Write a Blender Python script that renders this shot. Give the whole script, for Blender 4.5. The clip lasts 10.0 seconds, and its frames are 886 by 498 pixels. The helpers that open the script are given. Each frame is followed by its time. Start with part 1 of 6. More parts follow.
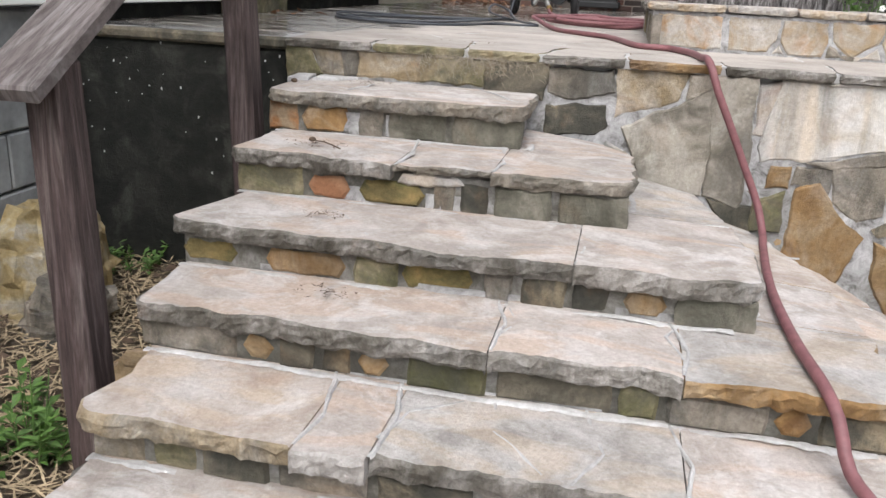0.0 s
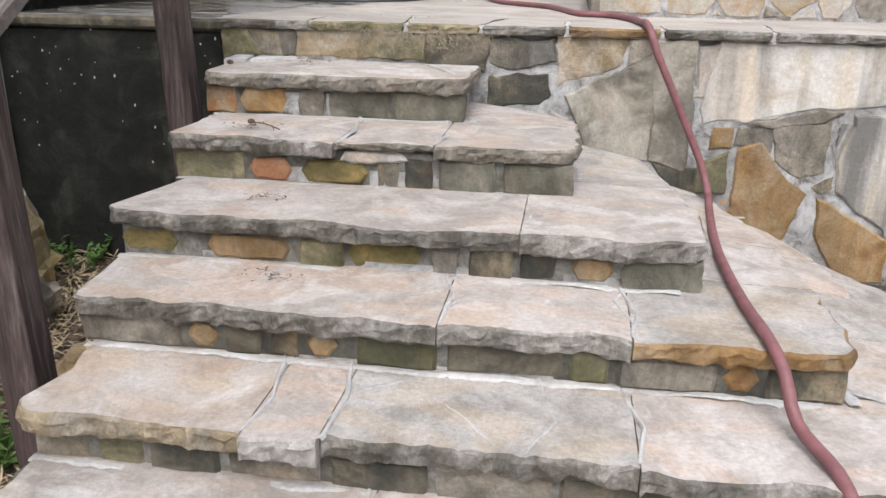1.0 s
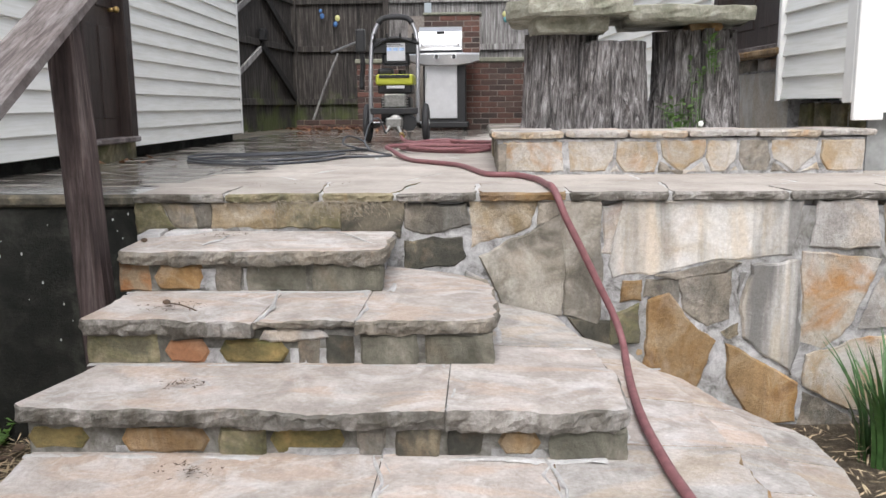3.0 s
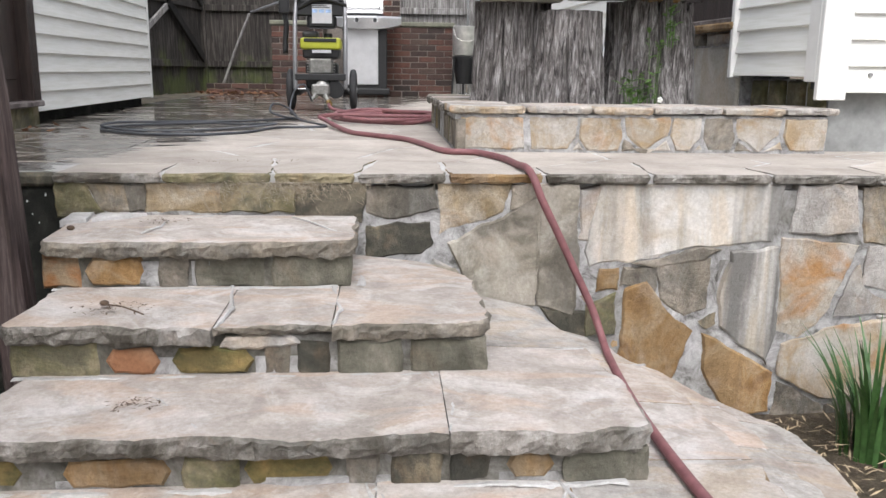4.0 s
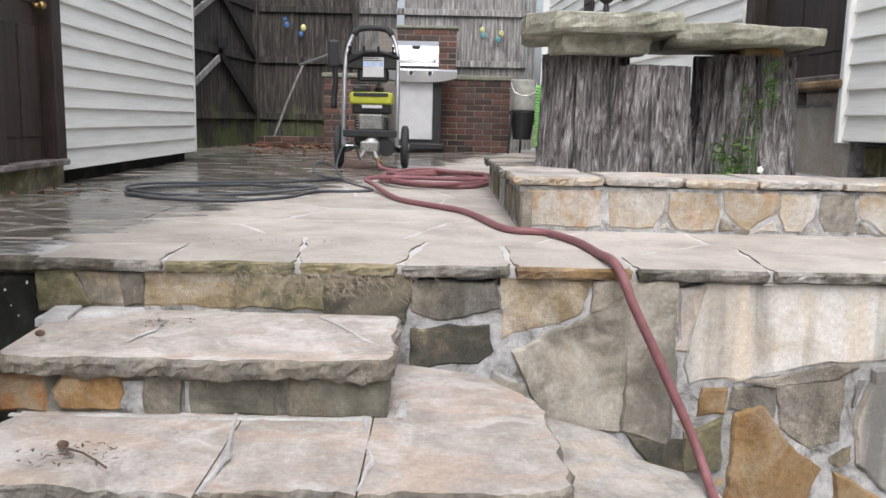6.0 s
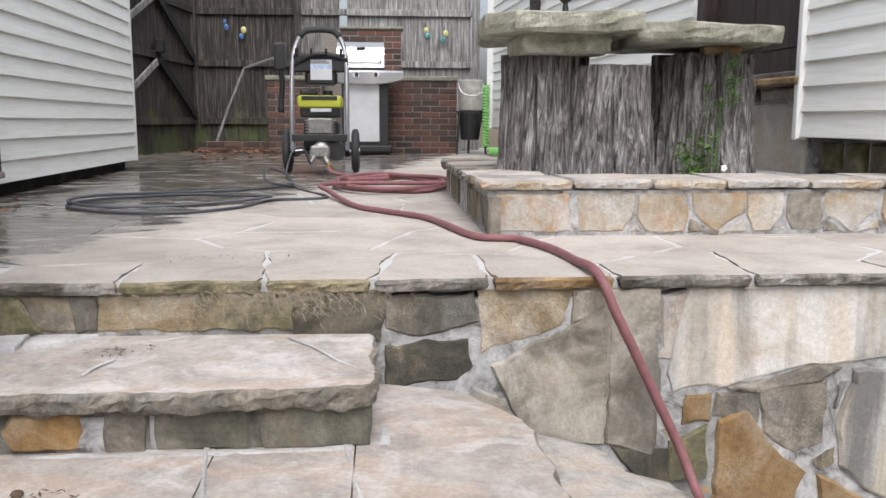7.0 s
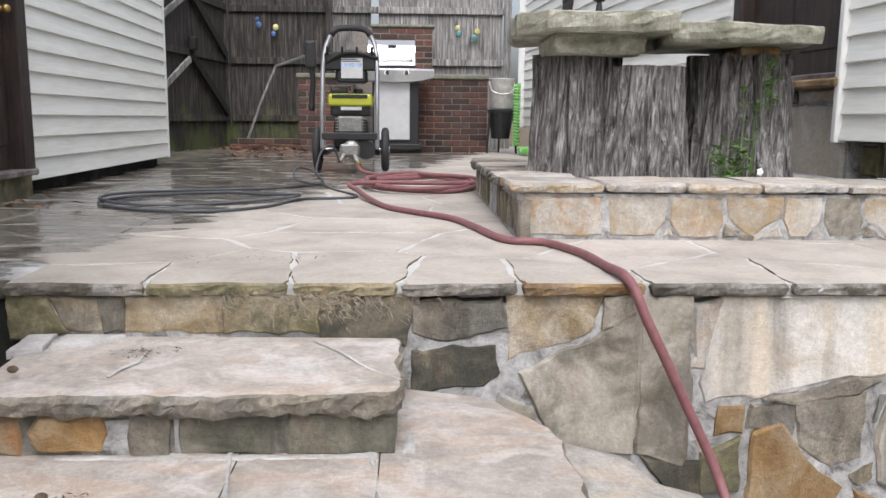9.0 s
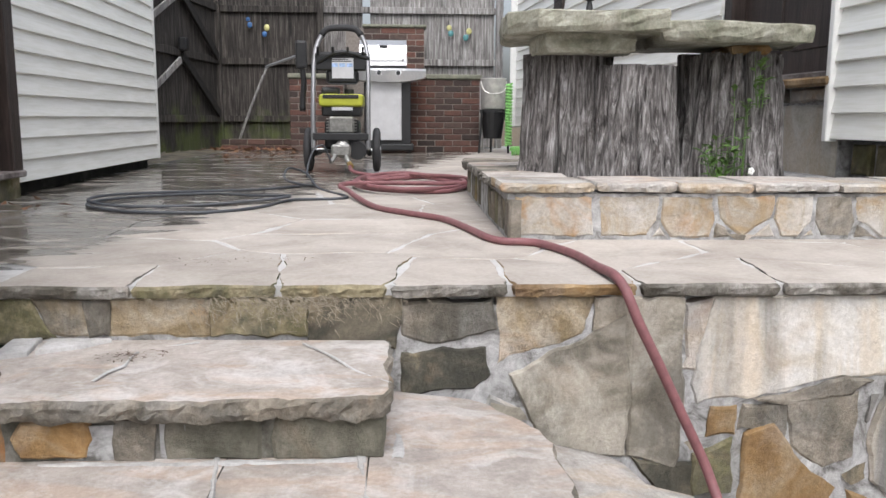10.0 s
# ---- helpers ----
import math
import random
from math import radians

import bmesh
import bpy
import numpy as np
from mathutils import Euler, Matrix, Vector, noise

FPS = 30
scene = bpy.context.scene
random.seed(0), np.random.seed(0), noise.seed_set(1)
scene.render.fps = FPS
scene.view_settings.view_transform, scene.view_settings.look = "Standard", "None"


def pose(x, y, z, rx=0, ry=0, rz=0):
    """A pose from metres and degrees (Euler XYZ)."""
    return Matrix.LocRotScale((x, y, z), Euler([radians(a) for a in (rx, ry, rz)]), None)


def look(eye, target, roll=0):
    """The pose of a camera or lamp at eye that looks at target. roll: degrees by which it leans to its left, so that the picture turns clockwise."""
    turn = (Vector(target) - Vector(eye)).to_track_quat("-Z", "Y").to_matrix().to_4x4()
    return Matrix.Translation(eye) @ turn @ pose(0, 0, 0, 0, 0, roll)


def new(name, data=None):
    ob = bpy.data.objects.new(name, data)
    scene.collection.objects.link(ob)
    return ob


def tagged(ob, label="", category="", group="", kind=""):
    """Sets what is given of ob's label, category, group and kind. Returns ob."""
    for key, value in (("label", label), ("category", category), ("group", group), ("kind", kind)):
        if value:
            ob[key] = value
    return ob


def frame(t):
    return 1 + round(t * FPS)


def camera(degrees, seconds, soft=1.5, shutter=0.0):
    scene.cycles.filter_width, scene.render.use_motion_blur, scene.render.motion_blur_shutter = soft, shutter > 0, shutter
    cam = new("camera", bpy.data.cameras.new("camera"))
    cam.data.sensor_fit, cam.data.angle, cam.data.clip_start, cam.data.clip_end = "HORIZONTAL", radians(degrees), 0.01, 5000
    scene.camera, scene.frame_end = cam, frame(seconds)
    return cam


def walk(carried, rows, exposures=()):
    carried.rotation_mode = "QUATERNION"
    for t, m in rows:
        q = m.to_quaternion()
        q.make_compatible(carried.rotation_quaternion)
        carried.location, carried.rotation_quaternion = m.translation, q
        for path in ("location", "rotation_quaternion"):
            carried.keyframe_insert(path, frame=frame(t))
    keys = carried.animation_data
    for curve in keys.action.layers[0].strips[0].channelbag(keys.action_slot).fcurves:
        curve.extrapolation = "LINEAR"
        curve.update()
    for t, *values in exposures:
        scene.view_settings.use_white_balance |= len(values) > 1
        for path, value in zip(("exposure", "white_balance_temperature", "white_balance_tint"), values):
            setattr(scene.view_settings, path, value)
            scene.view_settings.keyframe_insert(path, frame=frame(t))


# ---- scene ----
import functools

cam = camera(56.8, 10.0)
PATH = [
    (0, (1.157, -2.748, 0.202), (0.777, -0.883, -0.413), 3.0),
    (0.5, (1.189, -2.736, 0.212), (0.971, -0.83, -0.354), 1.8),
    (1, (1.186, -2.727, 0.185), (0.906, -0.859, -0.472), 0.9),
    (1.5, (1.187, -2.762, 0.212), (0.991, -0.848, -0.332), 1.1),
    (2, (1.21, -2.789, 0.271), (1.08, -0.826, -0.088), -0.0),
    (2.2, (1.216, -2.793, 0.277), (1.066, -0.825, -0.048), -0.8),
    (3.3, (1.119, -2.644, 0.293), (1.098, -0.675, -0.058), -0.7),
    (3.5, (1.056, -2.59, 0.307), (1.151, -0.625, -0.054), -2.2),
    (4, (0.98, -2.474, 0.306), (1.119, -0.524, -0.119), 0.7),
    (4.5, (0.994, -2.271, 0.309), (0.913, -0.294, 0.019), 1.3),
    (5, (1.049, -2.123, 0.332), (0.841, -0.149, 0.081), 2.6),
    (5.5, (1.06, -2.039, 0.334), (0.861, -0.072, 0.032), 1.2),
    (6, (0.982, -1.969, 0.348), (0.996, 0.007, 0.039), 1.2),
    (7.3, (0.913, -1.862, 0.364), (1.063, 0.108, 0.058), 0.1),
    (7.5, (0.917, -1.859, 0.366), (1.037, 0.116, 0.069), 0.1),
    (8, (0.912, -1.857, 0.369), (1.004, 0.114, 0.045), 0.2),
    (8.5, (0.915, -1.852, 0.375), (0.993, 0.122, 0.064), 0.4),
    (9, (0.917, -1.844, 0.373), (0.995, 0.129, 0.059), 0.5),
    (9.5, (0.921, -1.841, 0.374), (0.995, 0.133, 0.061), 0.3),
    (10, (0.927, -1.828, 0.373), (1.021, 0.145, 0.059), 0.3),
]
walk(cam, [(t, look(eye, target, roll)) for t, eye, target, roll in PATH], exposures=[(0.0, 0.54, 6260, 10), (10.0, 0.54, 6260, 10)])

# ---------------------------------------------------------------- light
world = bpy.data.worlds.new("overcast_sky")
scene.world = world
world.use_nodes = True
wt = world.node_tree
sky = wt.nodes.new("ShaderNodeTexSky")
sky.sky_type, sky.sun_disc = "NISHITA", False
sky.sun_elevation, sky.sun_rotation = radians(56), radians(179)
sky.air_density, sky.dust_density, sky.ozone_density = 1.0, 6.0, 1.0
grey = wt.nodes.new("ShaderNodeHueSaturation")
grey.inputs["Saturation"].default_value = 0.4
wt.links.new(sky.outputs[0], grey.inputs["Color"])
wt.links.new(grey.outputs[0], wt.nodes["Background"].inputs[0])
wt.nodes["Background"].inputs[1].default_value = 0.15
sun = new("sun", bpy.data.lights.new("sun", "SUN"))
sun.data.energy, sun.data.angle, sun.data.color = 1.1, radians(55), (1.0, 0.99, 1.0)
sun.matrix_world = look((0.1, -4.6, 7.0), (0, 0, 0))


# ---------------------------------------------------------------- materials
def mat(name, rough=0.8, metal=0.0):
    m = bpy.data.materials.new(name)
    m.use_nodes = True
    b = m.node_tree.nodes["Principled BSDF"]
    b.inputs["Roughness"].default_value, b.inputs["Metallic"].default_value = rough, metal
    return m, m.node_tree, b


def coords(nt, scale=(1, 1, 1), kind="Object", turn=(0, 0, 0)):
    mp = nt.nodes.new("ShaderNodeMapping")
    mp.inputs["Scale"].default_value, mp.inputs["Rotation"].default_value = scale, turn
    if kind == "Position":
        nt.links.new(nt.nodes.new("ShaderNodeNewGeometry").outputs["Position"], mp.inputs[0])
    else:
        nt.links.new(nt.nodes.new("ShaderNodeTexCoord").outputs[kind], mp.inputs[0])
    return mp.outputs[0]


def noise_tex(nt, vec, scale, detail=6, rough=0.6, distort=0.0):
    n = nt.nodes.new("ShaderNodeTexNoise")
    n.inputs["Scale"].default_value, n.inputs["Detail"].default_value = scale, detail
    n.inputs["Roughness"].default_value, n.inputs["Distortion"].default_value = rough, distort
    nt.links.new(vec, n.inputs["Vector"])
    return n.outputs["Fac"]


def ramp(nt, fac, stops):
    r = nt.nodes.new("ShaderNodeValToRGB")
    while len(r.color_ramp.elements) < len(stops):
        r.color_ramp.elements.new(0.5)
    for e, (p, c) in zip(r.color_ramp.elements, stops):
        e.position, e.color = p, (*c, 1) if len(c) == 3 else c
    nt.links.new(fac, r.inputs[0])
    return r.outputs[0]


def mix(nt, fac, a, b, mode="MIX"):
    m = nt.nodes.new("ShaderNodeMix")
    m.data_type, m.blend_type = "RGBA", mode
    for v, i in ((fac, 0), (a, 6), (b, 7)):
        if isinstance(v, (int, float)):
            m.inputs[i].default_value = v
        elif isinstance(v, tuple):
            m.inputs[i].default_value = (*v, 1)
        else:
            nt.links.new(v, m.inputs[i])
    return m.outputs[2]


def math_node(nt, op, a, b):
    m = nt.nodes.new("ShaderNodeMath")
    m.operation = op
    for v, i in ((a, 0), (b, 1)):
        if isinstance(v, (int, float)):
            m.inputs[i].default_value = v
        else:
            nt.links.new(v, m.inputs[i])
    return m.outputs[0]


def bump(nt, b, height, strength=0.3, dist=0.02):
    n = nt.nodes.new("ShaderNodeBump")
    n.inputs["Strength"].default_value, n.inputs["Distance"].default_value = strength, dist
    nt.links.new(height, n.inputs["Height"])
    nt.links.new(n.outputs[0], b.inputs["Normal"])


def object_random(nt):
    return nt.nodes.new("ShaderNodeObjectInfo").outputs["Random"]


BLACK, WHITE = (0, 0, 0), (1, 1, 1)


def stone(name, tones, stain=(0.10, 0.095, 0.08), stain_amount=0.6, streak=False, rust=0.3, rough=0.85, grit=0.6, bloom=0.0, warm=0.0, relief=0.75, peach=(0.60, 0.47, 0.33), iron=(0.42, 0.22, 0.075), iron_from=0.58):
    """Sandstone: patches of its tones, iron stains, dark weathering, fine grain."""
    m, nt, b = mat(name, rough)
    pos = coords(nt, kind="Position")
    off = nt.nodes.new("ShaderNodeVectorMath")
    off.operation = "MULTIPLY_ADD"
    nt.links.new(object_random(nt), off.inputs[0])
    off.inputs[1].default_value = (37, 53, 71)
    nt.links.new(pos, off.inputs[2])
    vec = off.outputs[0]
    n1 = noise_tex(nt, vec, 6.5, 7, 0.62, 0.8)
    n = len(tones)
    base = ramp(nt, n1, [(0.38 + 0.24 * i / max(1, n - 1), c) for i, c in enumerate(tones)])
    rusty = ramp(nt, noise_tex(nt, vec, 4.0, 4, 0.6, 1.0), [(iron_from, BLACK), (iron_from + 0.14, WHITE)])
    base = mix(nt, math_node(nt, "MULTIPLY", rusty, rust), base, iron)
    if streak:
        st = nt.nodes.new("ShaderNodeMapping")
        st.inputs["Scale"].default_value = (6.5, 6.5, 0.55)
        nt.links.new(vec, st.inputs[0])
        dark = noise_tex(nt, st.outputs[0], 1.0, 4, 0.55, 0.3)
    else:
        dark = noise_tex(nt, vec, 5.5, 9, 0.74, 0.5)
    dk = ramp(nt, dark, [(0.41, BLACK), (0.54, WHITE)] if streak else [(0.45, BLACK), (0.60, WHITE)])
    if not streak:
        base = mix(nt, math_node(nt, "MULTIPLY", dk, stain_amount), base, stain)
    if warm:
        wv = nt.nodes.new("ShaderNodeMapping")
        wv.inputs["Scale"].default_value, wv.inputs["Rotation"].default_value = ((3, 3, 0.35), (0, 0, 0)) if streak else ((1, 2.2, 1.0), (0.3, 0.2, 0.5))
        nt.links.new(vec, wv.inputs[0])
        cream = ramp(nt, noise_tex(nt, wv.outputs[0], 2.6, 4, 0.5, 1.6), [(0.50, BLACK), (0.60, WHITE)])
        base = mix(nt, math_node(nt, "MULTIPLY", cream, warm), base, peach)
    if streak:
        base = mix(nt, math_node(nt, "MULTIPLY", dk, stain_amount), base, stain)
    if bloom:
        pale = ramp(nt, noise_tex(nt, coords(nt, (1, 1, 0.6), "Position"), 6.5, 7, 0.68, 0.8), [(0.50, BLACK), (0.64, WHITE)])
        base = mix(nt, math_node(nt, "MULTIPLY", pale, bloom), base, (0.78, 0.765, 0.755))
    fine = noise_tex(nt, pos, 90, 6, 0.75)
    base = mix(nt, 0.4 + 0.4 * grit, base, ramp(nt, fine, [(0.32, (0.5, 0.48, 0.45)), (0.66, (1, 1, 1))]), "MULTIPLY")
    mid = noise_tex(nt, pos, 14, 8, 0.75, 0.8)
    base = mix(nt, grit, base, ramp(nt, mid, [(0.34, (0.52, 0.50, 0.47)), (0.54, WHITE)]), "MULTIPLY")
    tone = ramp(nt, object_random(nt), [(0, (0.82, 0.82, 0.82)), (1, (1, 1, 1))])
    base = mix(nt, 1.0, base, tone, "MULTIPLY")
    nt.links.new(base, b.inputs["Base Color"])
    bump(nt, b, math_node(nt, "ADD", noise_tex(nt, pos, 18, 9, 0.72), math_node(nt, "MULTIPLY", fine, 0.4)), relief, 0.016)
    return m


CREAM = stone("cream_planter_stone", [(0.48, 0.36, 0.22), (0.56, 0.50, 0.42), (0.63, 0.60, 0.56)], stain_amount=0.35, stain=(0.30, 0.26, 0.20), rust=1.0, grit=0.25, bloom=0.35, warm=0.35, iron=(0.52, 0.28, 0.11), iron_from=0.53)
LIMEFACE = stone("cream_limestone_facing", [(0.58, 0.54, 0.46), (0.68, 0.65, 0.59), (0.74, 0.72, 0.68)], stain_amount=0.25, stain=(0.36, 0.32, 0.24), rust=0.5, grit=0.2, bloom=0.2, warm=0.4, iron=(0.55, 0.36, 0.16))
PALE = stone("pale_sandstone", [(0.40, 0.375, 0.35), (0.53, 0.50, 0.47), (0.62, 0.60, 0.575)], stain_amount=0.4, stain=(0.27, 0.25, 0.225), rust=0.3, grit=0.4, bloom=0.4, warm=0.45)
TREAD = stone("washed_tread_stone", [(0.43, 0.385, 0.35), (0.53, 0.48, 0.44), (0.61, 0.56, 0.525)], stain_amount=0.32, stain=(0.31, 0.27, 0.235), rust=0.16, grit=0.3, bloom=0.6, warm=0.6, relief=0.6, peach=(0.60, 0.46, 0.36))
TAN = stone("tan_sandstone", [(0.33, 0.25, 0.14), (0.46, 0.37, 0.25), (0.55, 0.48, 0.38)], stain_amount=0.6, rust=0.6, bloom=0.25)
OCHRE = stone("ochre_sandstone", [(0.26, 0.14, 0.052), (0.42, 0.25, 0.098), (0.54, 0.40, 0.24)], stain_amount=0.5, stain=(0.13, 0.09, 0.045), streak=True, rust=0.6, bloom=0.12, grit=0.4, warm=0.3, peach=(0.58, 0.42, 0.24))
ORANGE = stone("orange_sandstone", [(0.42, 0.20, 0.10), (0.50, 0.27, 0.15), (0.48, 0.30, 0.19)], stain_amount=0.25, grit=0.3)
GREY = stone("grey_weathered_stone", [(0.20, 0.18, 0.145), (0.33, 0.29, 0.235), (0.46, 0.41, 0.345)], stain_amount=0.75, rust=0.35, bloom=0.15)
MOSSY = stone("mossy_stone", [(0.13, 0.13, 0.055), (0.22, 0.20, 0.105), (0.40, 0.345, 0.22)], stain_amount=0.6, rust=0.4)
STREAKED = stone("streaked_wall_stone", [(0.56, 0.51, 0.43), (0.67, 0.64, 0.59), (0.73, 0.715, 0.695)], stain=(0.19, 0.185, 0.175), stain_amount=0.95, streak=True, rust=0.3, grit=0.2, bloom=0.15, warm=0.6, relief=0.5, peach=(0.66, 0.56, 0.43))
SMOKED = stone("smoke_stained_wall_stone", [(0.25, 0.225, 0.18), (0.38, 0.345, 0.285), (0.52, 0.485, 0.42)], stain=(0.11, 0.10, 0.08), stain_amount=0.6, streak=False, rust=0.25, grit=0.35, bloom=0.1, warm=0.7, relief=0.5, peach=(0.55, 0.50, 0.43))
DARKSTONE = stone("dark_stained_stone", [(0.06, 0.058, 0.045), (0.13, 0.12, 0.09), (0.34, 0.28, 0.19)], stain_amount=0.7, stain=(0.055, 0.055, 0.045), rust=0.3, warm=0.45, peach=(0.36, 0.31, 0.23))
# Broken sides: dirtier unwashed stone, with the undercut shade of lips in its colour
SPLIT = stone("rough_split_face_with_shade", [(0.17, 0.16, 0.14), (0.29, 0.27, 0.24), (0.48, 0.45, 0.42)], stain_amount=0.85, stain=(0.10, 0.088, 0.066), rust=0.35, bloom=0.25, grit=0.85)
YELLOWROCK = stone("yellow_boulder_stone", [(0.40, 0.29, 0.12), (0.54, 0.43, 0.23), (0.60, 0.55, 0.45)], stain_amount=0.4, rust=0.3, grit=0.4)
SLABTOP = stone("lichen_slab_stone", [(0.36, 0.36, 0.28), (0.52, 0.51, 0.42), (0.60, 0.59, 0.51)], stain_amount=0.5, stain=(0.14, 0.15, 0.10), rust=0.12)


RUSTY = stone("rust_streaked_riser_stone", [(0.30, 0.13, 0.05), (0.42, 0.20, 0.08), (0.40, 0.30, 0.19)], stain_amount=0.5, rust=0.5, grit=0.35)
GREYFACE = stone("grey_green_riser_stone", [(0.13, 0.125, 0.095), (0.20, 0.19, 0.15), (0.29, 0.27, 0.22)], stain_amount=0.5, stain=(0.085, 0.085, 0.06), rust=0.12, grit=0.45)
MOSSOCHRE = stone("mossy_ochre_riser_stone", [(0.13, 0.12, 0.04), (0.25, 0.19, 0.07), (0.36, 0.26, 0.10)], stain_amount=0.55, stain=(0.075, 0.08, 0.035), rust=0.4, grit=0.4)
PEACH = stone("peach_tread_stone", [(0.44, 0.37, 0.32), (0.52, 0.46, 0.41), (0.58, 0.54, 0.505)], stain_amount=0.25, stain=(0.34, 0.25, 0.18), rust=0.3, grit=0.3, bloom=0.5, warm=0.45, relief=0.6)


def make_mortar():
    m, nt, b = mat("pale_mortar", 0.9)
    pos = coords(nt, kind="Position")
    c = ramp(nt, noise_tex(nt, pos, 16, 8, 0.72, 0.6), [(0.34, (0.10, 0.096, 0.088)), (0.46, (0.30, 0.295, 0.29)), (0.66, (0.55, 0.545, 0.55))])
    dk = ramp(nt, noise_tex(nt, pos, 2.5, 6, 0.7), [(0.5, BLACK), (0.72, WHITE)])
    c = mix(nt, math_node(nt, "MULTIPLY", dk, 0.65), c, (0.15, 0.14, 0.115))
    nt.links.new(c, b.inputs["Base Color"])
    bump(nt, b, noise_tex(nt, pos, 60, 8, 0.75), 0.6, 0.01)
    return m


MORTAR = make_mortar()
JOINTLIME = stone("washed_lime_joint", [(0.50, 0.49, 0.485), (0.60, 0.595, 0.59), (0.68, 0.675, 0.675)], stain_amount=0.3, stain=(0.33, 0.31, 0.28), rust=0.0, grit=0.3, relief=0.5)
# Darker mix for the riser joints than the pale mortar elsewhere
DARKMORTAR = stone("dark_riser_mortar", [(0.13, 0.125, 0.10), (0.24, 0.23, 0.20), (0.40, 0.39, 0.37)], stain_amount=0.7, rust=0.1)


def make_flag(name, lo, mid, hi):
    """Flagstone and joints of the patio: dry near the steps, soaked in the hollow."""
    m, nt, b = mat(name, 0.75)
    pos = coords(nt, kind="Position")
    base = ramp(nt, noise_tex(nt, pos, 4, 7, 0.65, 0.4), [(0.3, lo), (0.5, mid), (0.72, hi)])
    base = mix(nt, 0.5, base, ramp(nt, noise_tex(nt, pos, 70, 5, 0.7), [(0.3, (0.6, 0.58, 0.55)), (0.7, WHITE)]), "MULTIPLY")
    tone = ramp(nt, object_random(nt), [(0, (0.80, 0.80, 0.80)), (1, (1, 1, 1))])
    base = mix(nt, 1.0, base, tone, "MULTIPLY")
    sep = nt.nodes.new("ShaderNodeSeparateXYZ")
    nt.links.new(pos, sep.inputs[0])
    drift = math_node(nt, "MULTIPLY", noise_tex(nt, coords(nt, (1.5, 4, 1), "Position"), 1.2, 5, 0.6), 0.9)
    edge = math_node(nt, "ADD", math_node(nt, "SUBTRACT", sep.outputs[0], math_node(nt, "MULTIPLY", sep.outputs[1], 0.25)), drift)
    wet = ramp(nt, math_node(nt, "ADD", edge, 0.2), [(0.44, WHITE), (0.60, BLACK)])
    pool = ramp(nt, noise_tex(nt, coords(nt, (1.3, 5.0, 1), "Position"), 1.3, 4, 0.55), [(0.50, WHITE), (0.60, BLACK)])
    broken = ramp(nt, noise_tex(nt, coords(nt, (1.2, 4.5, 1), "Position"), 3.2, 6, 0.65, 0.4), [(0.42, (0.45, 0.45, 0.45)), (0.56, WHITE)])
    soak = math_node(nt, "MULTIPLY", wet, broken)
    pooled = math_node(nt, "MULTIPLY", wet, pool)
    base = mix(nt, math_node(nt, "MULTIPLY", soak, 0.88), base, (0.055, 0.05, 0.04))
    nt.links.new(base, b.inputs["Base Color"])
    r = mix(nt, soak, (0.75, 0.75, 0.75), (0.13, 0.13, 0.13))
    r = mix(nt, pooled, r, (0.03, 0.03, 0.03))
    nt.links.new(r, b.inputs["Roughness"])
    n = nt.nodes.new("ShaderNodeBump")
    n.inputs["Distance"].default_value = 0.008
    nt.links.new(noise_tex(nt, pos, 26, 8, 0.7), n.inputs["Height"])
    nt.links.new(math_node(nt, "SUBTRACT", 0.5, math_node(nt, "MULTIPLY", soak, 0.46)), n.inputs["Strength"])
    nt.links.new(n.outputs[0], b.inputs["Normal"])
    return m


FLAG = make_flag("patio_flagstone", (0.34, 0.30, 0.265), (0.475, 0.43, 0.385), (0.59, 0.545, 0.50))
FLAGJOINT = make_flag("patio_joint", (0.45, 0.44, 0.43), (0.57, 0.565, 0.56), (0.63, 0.63, 0.63))


def make_siding():
    m, nt, b = mat("white_vinyl_siding", 0.42)
    pos = coords(nt, (0.6, 0.6, 6), "Position")
    c = ramp(nt, noise_tex(nt, pos, 3, 6, 0.65), [(0.3, (0.80, 0.80, 0.77)), (0.55, (0.87, 0.87, 0.845))])
    g = ramp(nt, noise_tex(nt, coords(nt, (2, 2, 40), "Position"), 2, 5, 0.6), [(0.35, (0.90, 0.90, 0.87)), (0.6, WHITE)])
    nt.links.new(mix(nt, 1.0, c, g, "MULTIPLY"), b.inputs["Base Color"])
    bump(nt, b, noise_tex(nt, coords(nt, (3, 3, 120), "Position"), 2, 4, 0.5), 0.06, 0.003)
    return m


SIDING = make_siding()


